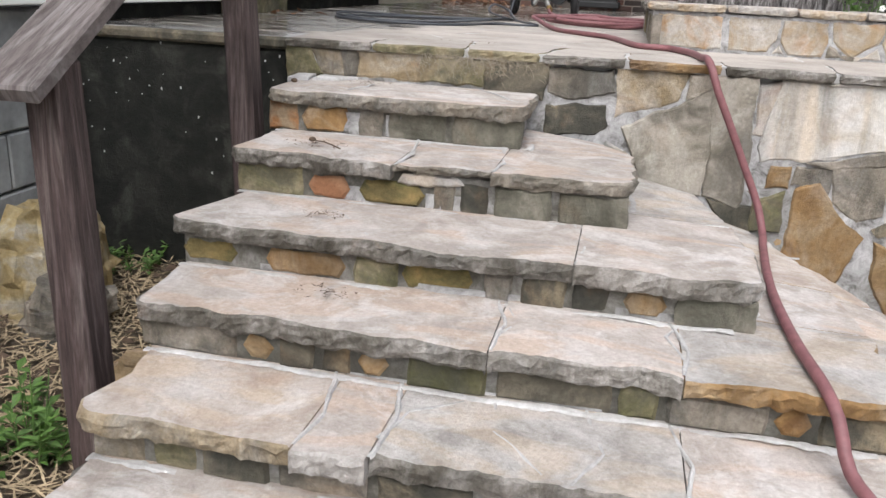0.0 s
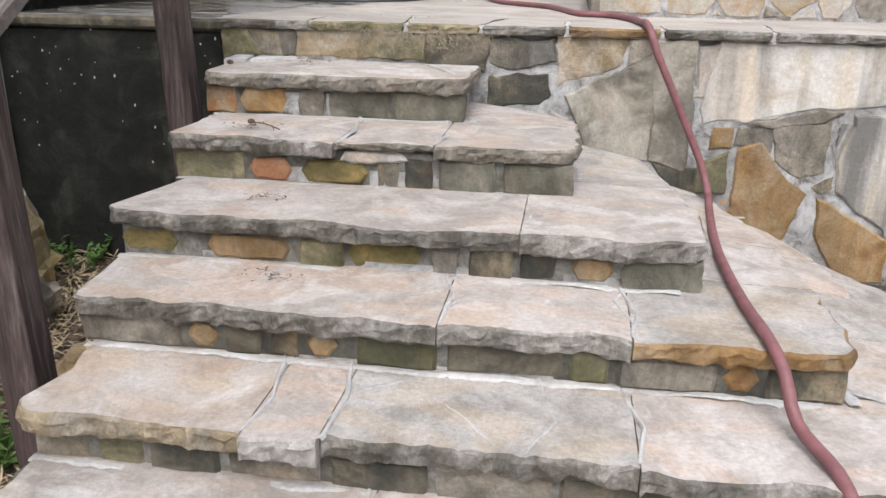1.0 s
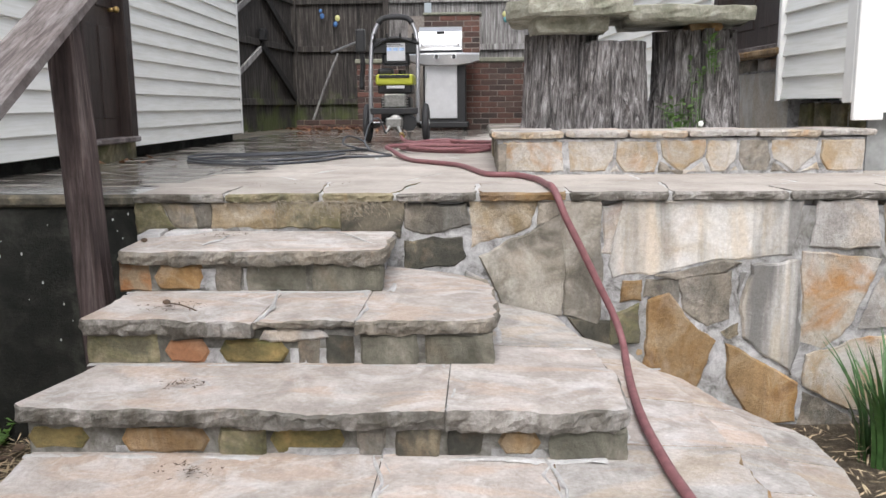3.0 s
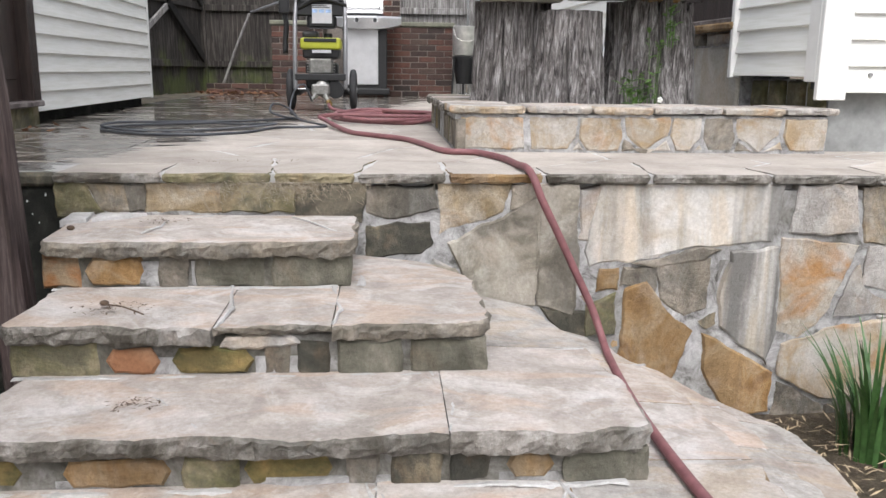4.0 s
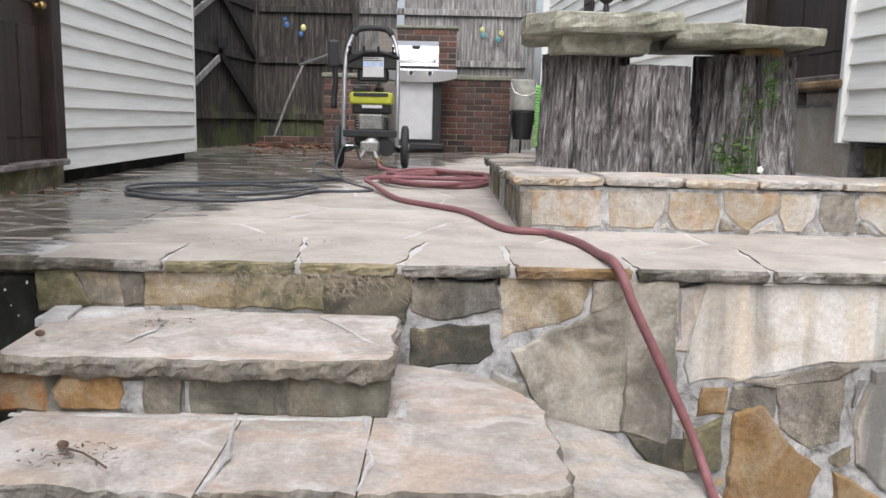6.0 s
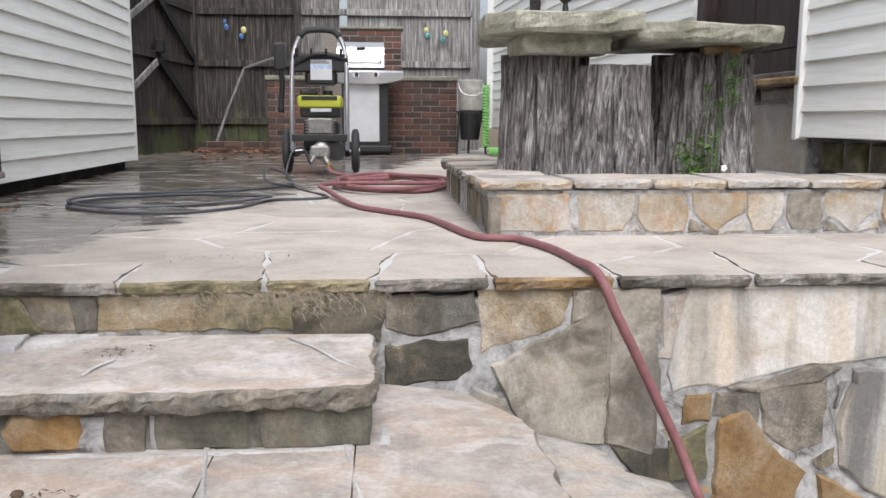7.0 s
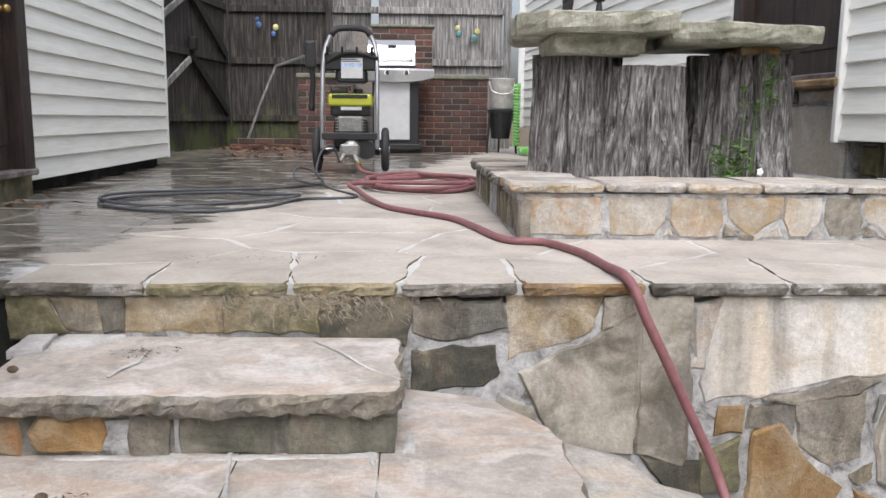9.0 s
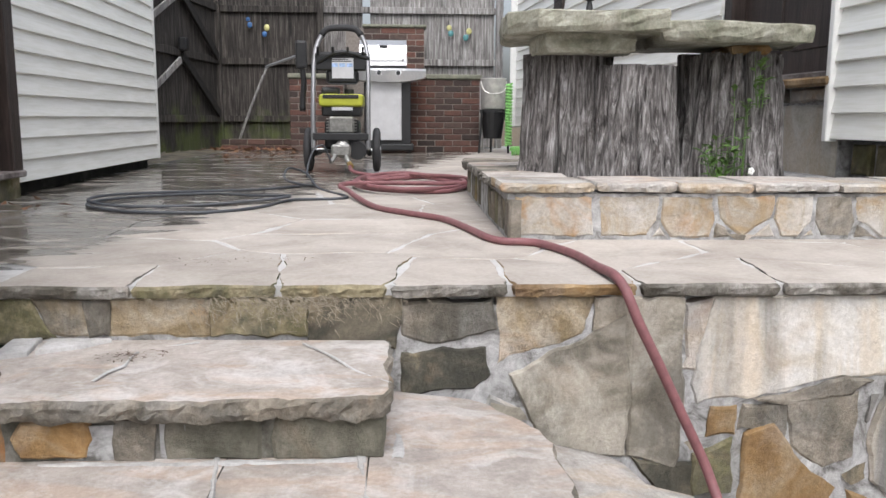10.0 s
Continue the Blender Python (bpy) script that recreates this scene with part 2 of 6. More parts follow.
def wood(name, a, b_, c, rough=0.8, grain=(30, 30, 1.6), strength=0.6, green=0.0, knots=0.0, twist=0.6):
    m, nt, b = mat(name, rough)
    pos = coords(nt, grain, "Position")
    off = nt.nodes.new("ShaderNodeVectorMath")
    off.operation = "MULTIPLY_ADD"
    nt.links.new(object_random(nt), off.inputs[0])
    off.inputs[1].default_value = (31, 17, 43)
    nt.links.new(pos, off.inputs[2])
    n1 = noise_tex(nt, off.outputs[0], 1.6, 8, 0.7, twist)
    col = ramp(nt, n1, [(0.36, a), (0.5, b_), (0.64, c)])
    p2 = coords(nt, kind="Position")
    col = mix(nt, 1.0, col, ramp(nt, noise_tex(nt, p2, 3.5, 5, 0.65), [(0.3, (0.55, 0.55, 0.55)), (0.7, WHITE)]), "MULTIPLY")
    hair = noise_tex(nt, coords(nt, tuple(g * 3.6 for g in grain), "Position"), 1.6, 4, 0.7)
    col = mix(nt, 0.75, col, ramp(nt, hair, [(0.36, (0.42, 0.40, 0.39)), (0.56, WHITE)]), "MULTIPLY")
    if knots:
        kn = ramp(nt, noise_tex(nt, coords(nt, (1, 1, 0.45), "Position"), 9, 6, 0.7, 0.8), [(0.56, BLACK), (0.68, WHITE)])
        col = mix(nt, math_node(nt, "MULTIPLY", kn, knots), col, (0.055, 0.04, 0.034))
    col = mix(nt, 1.0, col, ramp(nt, object_random(nt), [(0, (0.7, 0.7, 0.7)), (1, WHITE)]), "MULTIPLY")
    if green:
        sep = nt.nodes.new("ShaderNodeSeparateXYZ")
        nt.links.new(p2, sep.inputs[0])
        g = math_node(nt, "SUBTRACT", noise_tex(nt, p2, 2.5, 5, 0.6), math_node(nt, "MULTIPLY", sep.outputs[2], 0.35))
        col = mix(nt, math_node(nt, "MULTIPLY", ramp(nt, g, [(0.38, BLACK), (0.55, WHITE)]), green), col, (0.10, 0.13, 0.03))
    nt.links.new(col, b.inputs["Base Color"])
    bump(nt, b, math_node(nt, "ADD", n1, math_node(nt, "MULTIPLY", hair, 0.5)), strength, 0.012)
    return m


STUMPWOOD = wood("weathered_stump_wood", (0.04, 0.035, 0.033), (0.30, 0.278, 0.27), (0.72, 0.695, 0.69), 0.9, (22, 22, 2.6), 1.0, knots=0.85, twist=1.8)
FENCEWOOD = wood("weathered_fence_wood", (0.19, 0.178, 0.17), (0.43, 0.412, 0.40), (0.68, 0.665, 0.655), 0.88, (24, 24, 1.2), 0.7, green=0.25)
# Damp wood, darkened further so its colour carries the deep corner's shade
SHADEFENCE = wood("shaded_damp_fence_wood", (0.016, 0.014, 0.012), (0.066, 0.056, 0.048), (0.17, 0.15, 0.135), 0.88, (24, 24, 1.2), 0.7, green=0.6)
MIDFENCE = wood("midtone_fence_wood", (0.08, 0.073, 0.068), (0.25, 0.235, 0.225), (0.52, 0.505, 0.495), 0.88, (24, 24, 1.2), 0.7, green=0.4)
DARKBEAM = wood("near_black_beam", (0.010, 0.009, 0.008), (0.022, 0.019, 0.017), (0.045, 0.04, 0.036), 0.85, (24, 24, 1.2), 0.5)
RAILWOOD = wood("faded_brown_rail_wood", (0.06, 0.039, 0.036), (0.125, 0.085, 0.08), (0.28, 0.225, 0.21), 0.75, (22, 22, 1.4), 0.5)
RAILTOP = wood("bare_grey_rail_wood", (0.14, 0.115, 0.105), (0.26, 0.22, 0.21), (0.42, 0.39, 0.38), 0.8, (22, 2.0, 3.0), 0.5)
DOORWOOD = wood("dark_brown_door_paint", (0.035, 0.022, 0.018), (0.055, 0.036, 0.030), (0.085, 0.058, 0.05), 0.5, (20, 20, 1.5), 0.2)
BARK = wood("bare_tree_bark", (0.05, 0.045, 0.04), (0.10, 0.09, 0.08), (0.18, 0.165, 0.15), 0.9, (10, 10, 2), 0.8)


def plain(name, col, rough=0.5, metal=0.0, vary=0.25, scale=20, rel=0.1):
    m, nt, b = mat(name, rough, metal)
    pos = coords(nt, kind="Position")
    n = noise_tex(nt, pos, scale, 6, 0.65)
    lo = tuple(c * (1 - vary) for c in col)
    hi = tuple(min(1, c * (1 + vary)) for c in col)
    nt.links.new(ramp(nt, n, [(0.3, lo), (0.7, hi)]), b.inputs["Base Color"])
    if rel:
        bump(nt, b, n, rel, 0.004)
    return m


CONCRETE = plain("grey_block_concrete", (0.27, 0.275, 0.27), 0.9, 0, 0.35, 7, 0.5)
DARKCONC = stone("near_black_concrete", [(0.009, 0.010, 0.007), (0.026, 0.027, 0.021), (0.075, 0.074, 0.064)], stain=(0.010, 0.011, 0.008), stain_amount=0.6, streak=True, rust=0.0)
FLECK = plain("pale_paint_fleck", (0.6, 0.6, 0.58), 0.8)
BLACKPL = plain("black_plastic", (0.012, 0.012, 0.013), 0.5)
RUBBER = plain("black_rubber", (0.025, 0.025, 0.027), 0.75)
STEEL = plain("brushed_steel", (0.70, 0.70, 0.71), 0.30, 0.85, 0.08, 60, 0.03)
TUBE = plain("grey_painted_tube", (0.24, 0.24, 0.25), 0.4, 0.6, 0.12)
GALV = plain("dull_galvanised_metal", (0.62, 0.61, 0.58), 0.45, 0.5, 0.25, 12)
PANEL = plain("light_grey_panel", (0.52, 0.52, 0.53), 0.42, 0.35, 0.10, 9)
LIME = plain("yellow_green_plastic", (0.36, 0.38, 0.035), 0.4, 0, 0.1)
PUMP = plain("cast_aluminium", (0.30, 0.295, 0.28), 0.4, 0.8, 0.3, 40)
BLUELBL = plain("blue_white_label", (0.30, 0.42, 0.62), 0.5, 0, 0.5, 45, 0)
HOSERED = plain("faded_red_rubber_hose", (0.192, 0.080, 0.086), 0.6, 0, 0.22, 30)
HOSEDARK = plain("dark_blue_grey_hose", (0.05, 0.055, 0.065), 0.5, 0, 0.2, 30)
GREENPL = plain("bright_green_plastic", (0.22, 0.52, 0.14), 0.45, 0, 0.15)
GLASSBLUE = plain("blue_glazed_ornament", (0.05, 0.12, 0.27), 0.2, 0, 0.4, 30)
GLASSTEAL = plain("teal_glazed_ornament", (0.09, 0.24, 0.25), 0.2, 0, 0.4, 30)
GLASSYEL = plain("yellow_glazed_ornament", (0.52, 0.50, 0.22), 0.25, 0, 0.3, 30)
BRASS = plain("worn_brass", (0.40, 0.28, 0.11), 0.45, 0.9)
WHITETRIM = plain("white_trim_paint", (0.80, 0.80, 0.78), 0.5, 0, 0.06, 8, 0.05)
# Wall body coloured dark so that gaps in the siding read as shadow
SHADOWGAP = plain("shadow_gap_sheathing", (0.05, 0.05, 0.048), 0.9)
LEAF = plain("fresh_green_leaf", (0.08, 0.155, 0.03), 0.55, 0, 0.4, 30)
LEAFDARK = plain("dark_green_leaf", (0.05, 0.115, 0.03), 0.5, 0, 0.4, 30)
DRYROOT = plain("grey_dry_roots", (0.30, 0.26, 0.20), 0.9, 0, 0.5, 60)
STRAW = plain("dry_straw", (0.42, 0.33, 0.21), 0.9, 0, 0.5, 60)
DRYLEAF = plain("fallen_brown_leaf", (0.15, 0.07, 0.032), 0.85, 0, 0.5, 50)
PETAL = plain("white_petal", (0.8, 0.8, 0.76), 0.6)
DEBRIS = plain("dark_twig_debris", (0.09, 0.06, 0.04), 0.9, 0, 0.5, 50)
CURTAIN = plain("dim_grey_curtain", (0.20, 0.20, 0.21), 0.9, 0, 0.3, 9)


def make_glass():
    m, nt, b = mat("window_glass", 0.04)
    b.inputs["Base Color"].default_value = (0.9, 0.95, 0.95, 1)
    b.inputs["Transmission Weight"].default_value = 1.0
    b.inputs["IOR"].default_value = 1.45
    return m


GLASS = make_glass()


def make_brick():
    m, nt, b = mat("old_red_brick", 0.85)
    pos = coords(nt, kind="Position")
    # brick tones lowered: the corner's shade is partly in this colour
    c = ramp(nt, object_random(nt), [(0, (0.035, 0.025, 0.022)), (0.35, (0.08, 0.043, 0.034)), (0.7, (0.155, 0.066, 0.048)), (1, (0.085, 0.06, 0.05))])
    g = ramp(nt, noise_tex(nt, pos, 25, 6, 0.7), [(0.3, (0.55, 0.55, 0.55)), (0.7, (1.1, 1.1, 1.1))])
    nt.links.new(mix(nt, 1.0, c, g, "MULTIPLY"), b.inputs["Base Color"])
    bump(nt, b, noise_tex(nt, pos, 60, 6, 0.7), 0.5, 0.006)
    return m


BRICK = make_brick()
BRICKJOINT = plain("grey_brick_joint", (0.20, 0.175, 0.155), 0.95, 0, 0.3, 40)
BRICKCAP = plain("mossy_cement_cap", (0.17, 0.17, 0.13), 0.9, 0, 0.4, 15, 0.4)


def make_soil():
    m, nt, b = mat("straw_mulch_soil", 0.95)
    pos = coords(nt, kind="Position")
    c = ramp(nt, noise_tex(nt, pos, 30, 8, 0.75), [(0.3, (0.05, 0.035, 0.025)), (0.5, (0.12, 0.09, 0.06)), (0.72, (0.26, 0.20, 0.13))])
    c = mix(nt, ramp(nt, noise_tex(nt, pos, 2.0, 5, 0.6), [(0.5, BLACK), (0.7, WHITE)]), c, (0.10, 0.085, 0.05))
    nt.links.new(c, b.inputs["Base Color"])
    bump(nt, b, noise_tex(nt, pos, 45, 8, 0.8), 1.0, 0.03)
    return m


SOIL = make_soil()


# ---------------------------------------------------------------- builders
def empty(name, at=(0, 0, 0), **tags):
    ob = new(name)
    ob.location = at
    return tagged(ob, **tags)


def mesh_of(name, bm, material, smooth=False):
    me = bpy.data.meshes.new(name)
    bmesh.ops.recalc_face_normals(bm, faces=bm.faces)
    bm.to_mesh(me)
    bm.free()
    if smooth:
        for p in me.polygons:
            p.use_smooth = True
    me.materials.append(material)
    return me


def part(name, bm, material, parent=None, label="", smooth=False, **tags):
    """One mesh object; its coordinates are the world's, under its parent."""
    ob = new(name, mesh_of(name, bm, material, smooth))
    if parent:
        ob.parent = parent
        up = parent
        total = Matrix()
        while up:
            total = up.matrix_basis @ total
            up = up.parent
        ob.matrix_parent_inverse = total.inverted()
    return tagged(ob, label=label, **tags)


def share(name, me, parent, m):
    """A piece that shares a mesh, at the pose m in the world, under a parent at the origin."""
    ob = new(name, me)
    ob.parent = parent
    ob.matrix_basis = m
    return ob


def box_bm(x0, y0, z0, x1, y1, z1, bevel=0.0, seg=1, bm=None):
    own = bm is None
    bm = bm or bmesh.new()
    r = bmesh.ops.create_cube(bm, size=1, matrix=Matrix.Translation(((x0 + x1) / 2, (y0 + y1) / 2, (z0 + z1) / 2)) @ Matrix.Diagonal((x1 - x0, y1 - y0, z1 - z0, 1)))
    if bevel and own:
        bmesh.ops.bevel(bm, geom=bm.edges[:], offset=bevel, segments=seg, affect="EDGES", profile=0.6)
    return bm


def beam_bm(a, b, w, h, bevel=0.0, up=(0, 0, 1)):
    """A bar from a to b, w wide and h high."""
    a, b = Vector(a), Vector(b)
    d = b - a
    y = d.normalized()
    x = y.cross(Vector(up)).normalized()
    z = x.cross(y)
    m = Matrix((x, y, z)).transposed().to_4x4()
    m.translation = (a + b) / 2
    bm = box_bm(-w / 2, -d.length / 2, -h / 2, w / 2, d.length / 2, h / 2, bevel)
    bm.transform(m)
    return bm


def cyl_bm(a, b, r, r2=None, n=16, bm=None, caps=True):
    a, b = Vector(a), Vector(b)
    bm = bm or bmesh.new()
    d = b - a
    m = Matrix.Translation((a + b) / 2) @ d.to_track_quat("Z", "Y").to_matrix().to_4x4()
    bmesh.ops.create_cone(bm, cap_ends=caps, segments=n, radius1=r, radius2=r if r2 is None else r2, depth=d.length, matrix=m)
    return bm


def tube_bm(points, r, n=8, step=0.03):
    """A round hose or pipe along a smooth line through the points."""
    pts = [Vector(p) for p in points]
    line = []
    for i in range(len(pts) - 1):
        p0, p1, p2, p3 = pts[max(i - 1, 0)], pts[i], pts[i + 1], pts[min(i + 2, len(pts) - 1)]
        k = max(2, int((p2 - p1).length / step))
        for j in range(k):
            t = j / k
            line.append(0.5 * (2 * p1 + (p2 - p0) * t + (2 * p0 - 5 * p1 + 4 * p2 - p3) * t * t + (3 * p1 - p0 - 3 * p2 + p3) * t ** 3))
    line.append(pts[-1])
    bm = bmesh.new()
    rings = []
    x = None
    for i, p in enumerate(line):
        d = (line[min(i + 1, len(line) - 1)] - line[max(i - 1, 0)]).normalized()
        if x is None:
            x = d.orthogonal().normalized()
        x = (x - d * x.dot(d)).normalized()
        y = d.cross(x)
        rings.append([bm.verts.new(p + r * (math.cos(2 * math.pi * k / n) * x + math.sin(2 * math.pi * k / n) * y)) for k in range(n)])
    for a, b in zip(rings, rings[1:]):
        for k in range(n):
            bm.faces.new((a[k], a[(k + 1) % n], b[(k + 1) % n], b[k]))
    bm.faces.new(rings[0][::-1])
    bm.faces.new(rings[-1])
    return bm


def cells(seeds, bounds, sizes=None):
    """Convex cells round the seeds within a convex outline."""
    out = []
    for i, s in enumerate(seeds):
        poly = [Vector(p) for p in bounds]
        for j, o in enumerate(seeds):
            if i == j or not poly:
                continue
            n = Vector(o) - Vector(s)
            shift = (sizes[i] ** 2 - sizes[j] ** 2) / (2 * n.length_squared) if sizes else 0
            mid = Vector(s) + n * (0.5 + shift)
            nxt = []
            for a, b in zip(poly, poly[1:] + poly[:1]):
                da, db = (a - mid).dot(n), (b - mid).dot(n)
                if da <= 0:
                    nxt.append(a)
                if da * db < 0:
                    nxt.append(a + (b - a) * (da / (da - db)))
            poly = nxt
        out.append(poly)
    return out


def offset(poly, d):
    """The outline moved inwards by d along its corners' normals (counter-clockwise)."""
    n = len(poly)
    out = []
    for i in range(n):
        a, b, c = poly[i - 1], poly[i], poly[(i + 1) % n]
        e1, e2 = (b - a).normalized(), (c - b).normalized()
        n1, n2 = Vector((-e1.y, e1.x)), Vector((-e2.y, e2.x))
        v = n1 + n2
        v = v / max(0.5, v.dot(n1)) if v.length > 1e-6 else n1
        out.append(b + v * d)
    return out


def rough_line(poly, step, jitter, seed, freq=9.0):
    """The outline cut into short lengths and made uneven."""
    out = []
    n = len(poly)
    for i in range(n):
        a, b = Vector(poly[i]), Vector(poly[(i + 1) % n])
        k = max(1, int((b - a).length / step))
        e = (b - a).normalized()
        nrm = Vector((-e.y, e.x))
        for j in range(k):
            p = a + (b - a) * (j / k)
            v = noise.noise(Vector((p.x * freq + seed * 7.3, p.y * freq, seed))) + 0.5 * noise.noise(Vector((p.x * freq * 3, p.y * freq * 3 + seed, seed + 5)))
            out.append(p + nrm * v * jitter)
    return out


def piece_bm(poly, depth, bevel, m, uneven=0.004, seed=0.0, under=0.0):
    """A stone from its outline: worn upper arris, flat-ish face, sides down to depth. m lays the outline's plane into the world."""
    bm = bmesh.new()
    poly = [Vector(p) for p in poly]
    inner = offset(poly, bevel)
    if under:
        low = offset(poly, under)
    else:
        low = poly

    def nz(p, k):
        return uneven * noise.noise(Vector((p.x * 5 + seed * 3.1, p.y * 5, seed + k)))
    r0 = [bm.verts.new(m @ Vector((p.x, p.y, -depth))) for p in low]
    r1 = [bm.verts.new(m @ Vector((p.x, p.y, -bevel * 0.9 + nz(p, 2)))) for p in poly]
    r2 = [bm.verts.new(m @ Vector((p.x, p.y, nz(p, 0)))) for p in inner]
    n = len(poly)
    for a, b in ((r0, r1), (r1, r2)):
        for i in range(n):
            bm.faces.new((a[i], a[(i + 1) % n], b[(i + 1) % n], b[i]))
    f = bm.faces.new(r2)
    bmesh.ops.triangulate(bm, faces=[f])
    return bm


FLAT = Matrix()


def facing(origin, along):
    """Lays an outline (along, up) onto an upright face whose outward side is right of 'along'."""
    x = Vector((*along, 0)).normalized()
    z = Vector((0, 0, 1))
    y = x.cross(z)
    m = Matrix((x, z, y)).transposed().to_4x4()
    m.translation = origin
    return m


# ---------------------------------------------------------------- ground
def ground_height(x, y):
    right = -0.80 + 0.06 * noise.noise(Vector((x * 0.9, y * 0.9, 3)))
    left = -0.92 + 0.04 * noise.noise(Vector((x * 1.3, y * 1.3, 7)))
    k = min(1, max(0, (x - 0.3) / 1.2))
    return left + (right - left) * k - 0.02 * max(0, -1.5 - y)


def build_ground():
    bm = bmesh.new()
    xs = [-600, -80, -20, -6] + [-3 + 0.25 * i for i in range(29)] + [6, 20, 80, 600]
    ys = [-600, -80, -20, -7] + [-4 + 0.25 * i for i in range(18)] + [1.5, 20, 80, 600]
    grid = [[bm.verts.new((x, y, max(-1.6, ground_height(x, y)) + 0.015 * noise.noise(Vector((x * 6, y * 6, 1))))) for x in xs] for y in ys]
    for a, b in zip(grid, grid[1:]):
        for i in range(len(xs) - 1):
            bm.faces.new((a[i], a[i + 1], b[i + 1], b[i]))
    part("ground", bm, SOIL, None, "bare soil ground with straw mulch below the steps", True, category="ground", kind="structure")


build_ground()

# ---------------------------------------------------------------- patio and retaining wall
patio = empty("patio", label="stone paved patio of pale flagstones, wet and puddled in its hollow", category="patio", kind="structure")
part("edge_mortar", box_bm(0.005, 0.006, -0.03, 3.4, 0.0495, -0.002), FLAGJOINT, patio)
part("joint_bed", box_bm(-1.1, 0.05, -0.5, 3.6, 9.6, -0.0022), FLAGJOINT, patio)
part("earth_strip", box_bm(-2.2, 4.66, -0.5, -0.972, 9.4, -0.004), DARKSTONE, patio, "dark earth along the fence")
retaining = empty("wall_retaining", label="rubble retaining wall of stained sandstone in pale mortar", category="stone wall", kind="structure")
part("mortar_body", box_bm(0.03, 0.011, -1.3, 6.0, 0.5, -0.05), MORTAR, retaining)
dark_wall = empty("wall_dark", label="black-stained concrete wall beside the steps", category="concrete wall", kind="structure")
part("wall_body", box_bm(-1.0, 0.04, -1.4, 0.029, 0.3, -0.045, 0.012), DARKCONC, dark_wall)
part("coping", box_bm(-1.0, 0.02, -0.045, 0.0, 0.3, -0.004, 0.01), DARKSTONE, dark_wall, "dark worn coping strip")


def build_flecks():
    rng = random.Random(4)
    bm = bmesh.new()
    for i in range(42):
        x, z, s = rng.uniform(-0.85, 0.0), -0.05 - abs(rng.gauss(0, 0.28)), rng.uniform(0.0015, 0.004)
        bmesh.ops.create_icosphere(bm, subdivisions=1, radius=s, matrix=Matrix.Translation((x, 0.039, z)) @ Matrix.Diagonal((1, 0.3, rng.uniform(0.6, 1.8), 1)))
    part("paint_fleck", bm, FLECK, dark_wall, "scattered pale flecks", kind="stuff")


build_flecks()

# wall stones: where each lies along the wall, its height, and its kind
WALL_A = [(0.09, -0.08, 0.10, 6), (0.20, -0.08, 0.10, 2), (0.32, -0.07, 0.05, 5), (0.43, -0.08, 0.15, 1), (0.62, -0.08, 0.14, 6), (0.82, -0.08, 0.14, 7), (0.99, -0.09, 0.10, 5),
          (1.03, -0.235, 0.15, 7), (0.97, -0.34, 0.08, 5), (1.24, -0.105, 0.16, 1), (1.12, -0.13, 0.06, 5), (1.36, -0.29, 0.20, 5), (1.50, -0.10, 0.12, 5), (1.53, -0.32, 0.14, 4),
          (1.60, -0.13, 0.05, 0), (1.80, -0.17, 0.26, 8), (2.02, -0.13, 0.17, 8), (2.14, -0.12, 0.12, 0), (1.70, -0.36, 0.07, 2), (1.79, -0.35, 0.07, 0), (1.90, -0.36, 0.06, 5), (1.97, -0.36, 0.10, 0),
          (1.67, -0.46, 0.10, 7), (1.83, -0.52, 0.19, 2), (2.12, -0.38, 0.18, 8)]
WALL_B = [(2.27, -0.06, 0.06, 2), (2.25, -0.17, 0.09, 0), (2.37, -0.10, 0.13, 4), (2.52, -0.10, 0.16, 1), (2.37, -0.30, 0.20, 4), (2.56, -0.26, 0.12, 0), (2.55, -0.38, 0.10, 0), (2.72, -0.15, 0.18, 8),
          (2.75, -0.38, 0.18, 8), (1.97, -0.50, 0.08, 0), (2.10, -0.63, 0.19, 3), (2.42, -0.56, 0.22, 8), (2.72, -0.62, 0.22, 1), (2.95, -0.2, 0.22, 0), (3.0, -0.5, 0.25, 8), (1.70, -0.64, 0.13, 5),
          (1.88, -0.74, 0.14, 5), (2.25, -0.80, 0.2, 5), (2.6, -0.86, 0.2, 5), (3.3, -0.25, 0.25, 8), (3.35, -0.7, 0.3, 0), (1.20, -0.50, 0.2, 5), (1.48, -0.56, 0.2, 5), (3.75, -0.3, 0.3, 8), (3.8, -0.75, 0.3, 1)]
KINDS = [PALE, TAN, OCHRE, OCHRE, TAN, GREY, MOSSY, DARKSTONE, STREAKED, SMOKED, CREAM]


# the large stones of the wall beside the steps: kind and corners
BIG = []


def big(kind, *corners):
    BIG.append((kind, corners))


big(1, (1.155, -0.178), (1.335, -0.113), (1.355, -0.038), (1.15, -0.04))
big(9, (1.185, -0.22), (1.245, -0.35), (1.27, -0.41), (1.44, -0.41), (1.45, -0.19), (1.437, -0.085))
big(9, (1.463, -0.245), (1.465, -0.41), (1.565, -0.44), (1.572, -0.265), (1.565, -0.042), (1.453, -0.042))
big(8, (1.61, -0.246), (1.625, -0.285), (2.05, -0.213), (2.20, -0.205), (2.225, -0.04), (1.66, -0.04))
big(2, (1.657, -0.36), (1.71, -0.36), (1.707, -0.306), (1.66, -0.31))
big(2, (1.742, -0.617), (1.90, -0.66), (1.957, -0.511), (1.88, -0.449), (1.805, -0.356), (1.75, -0.376))
big(5, (1.853, -0.296), (1.865, -0.40), (1.943, -0.455), (2.008, -0.428), (2.005, -0.277))
big(7, (1.474, -0.43), (1.515, -0.485), (1.565, -0.53), (1.61, -0.517), (1.605, -0.456))
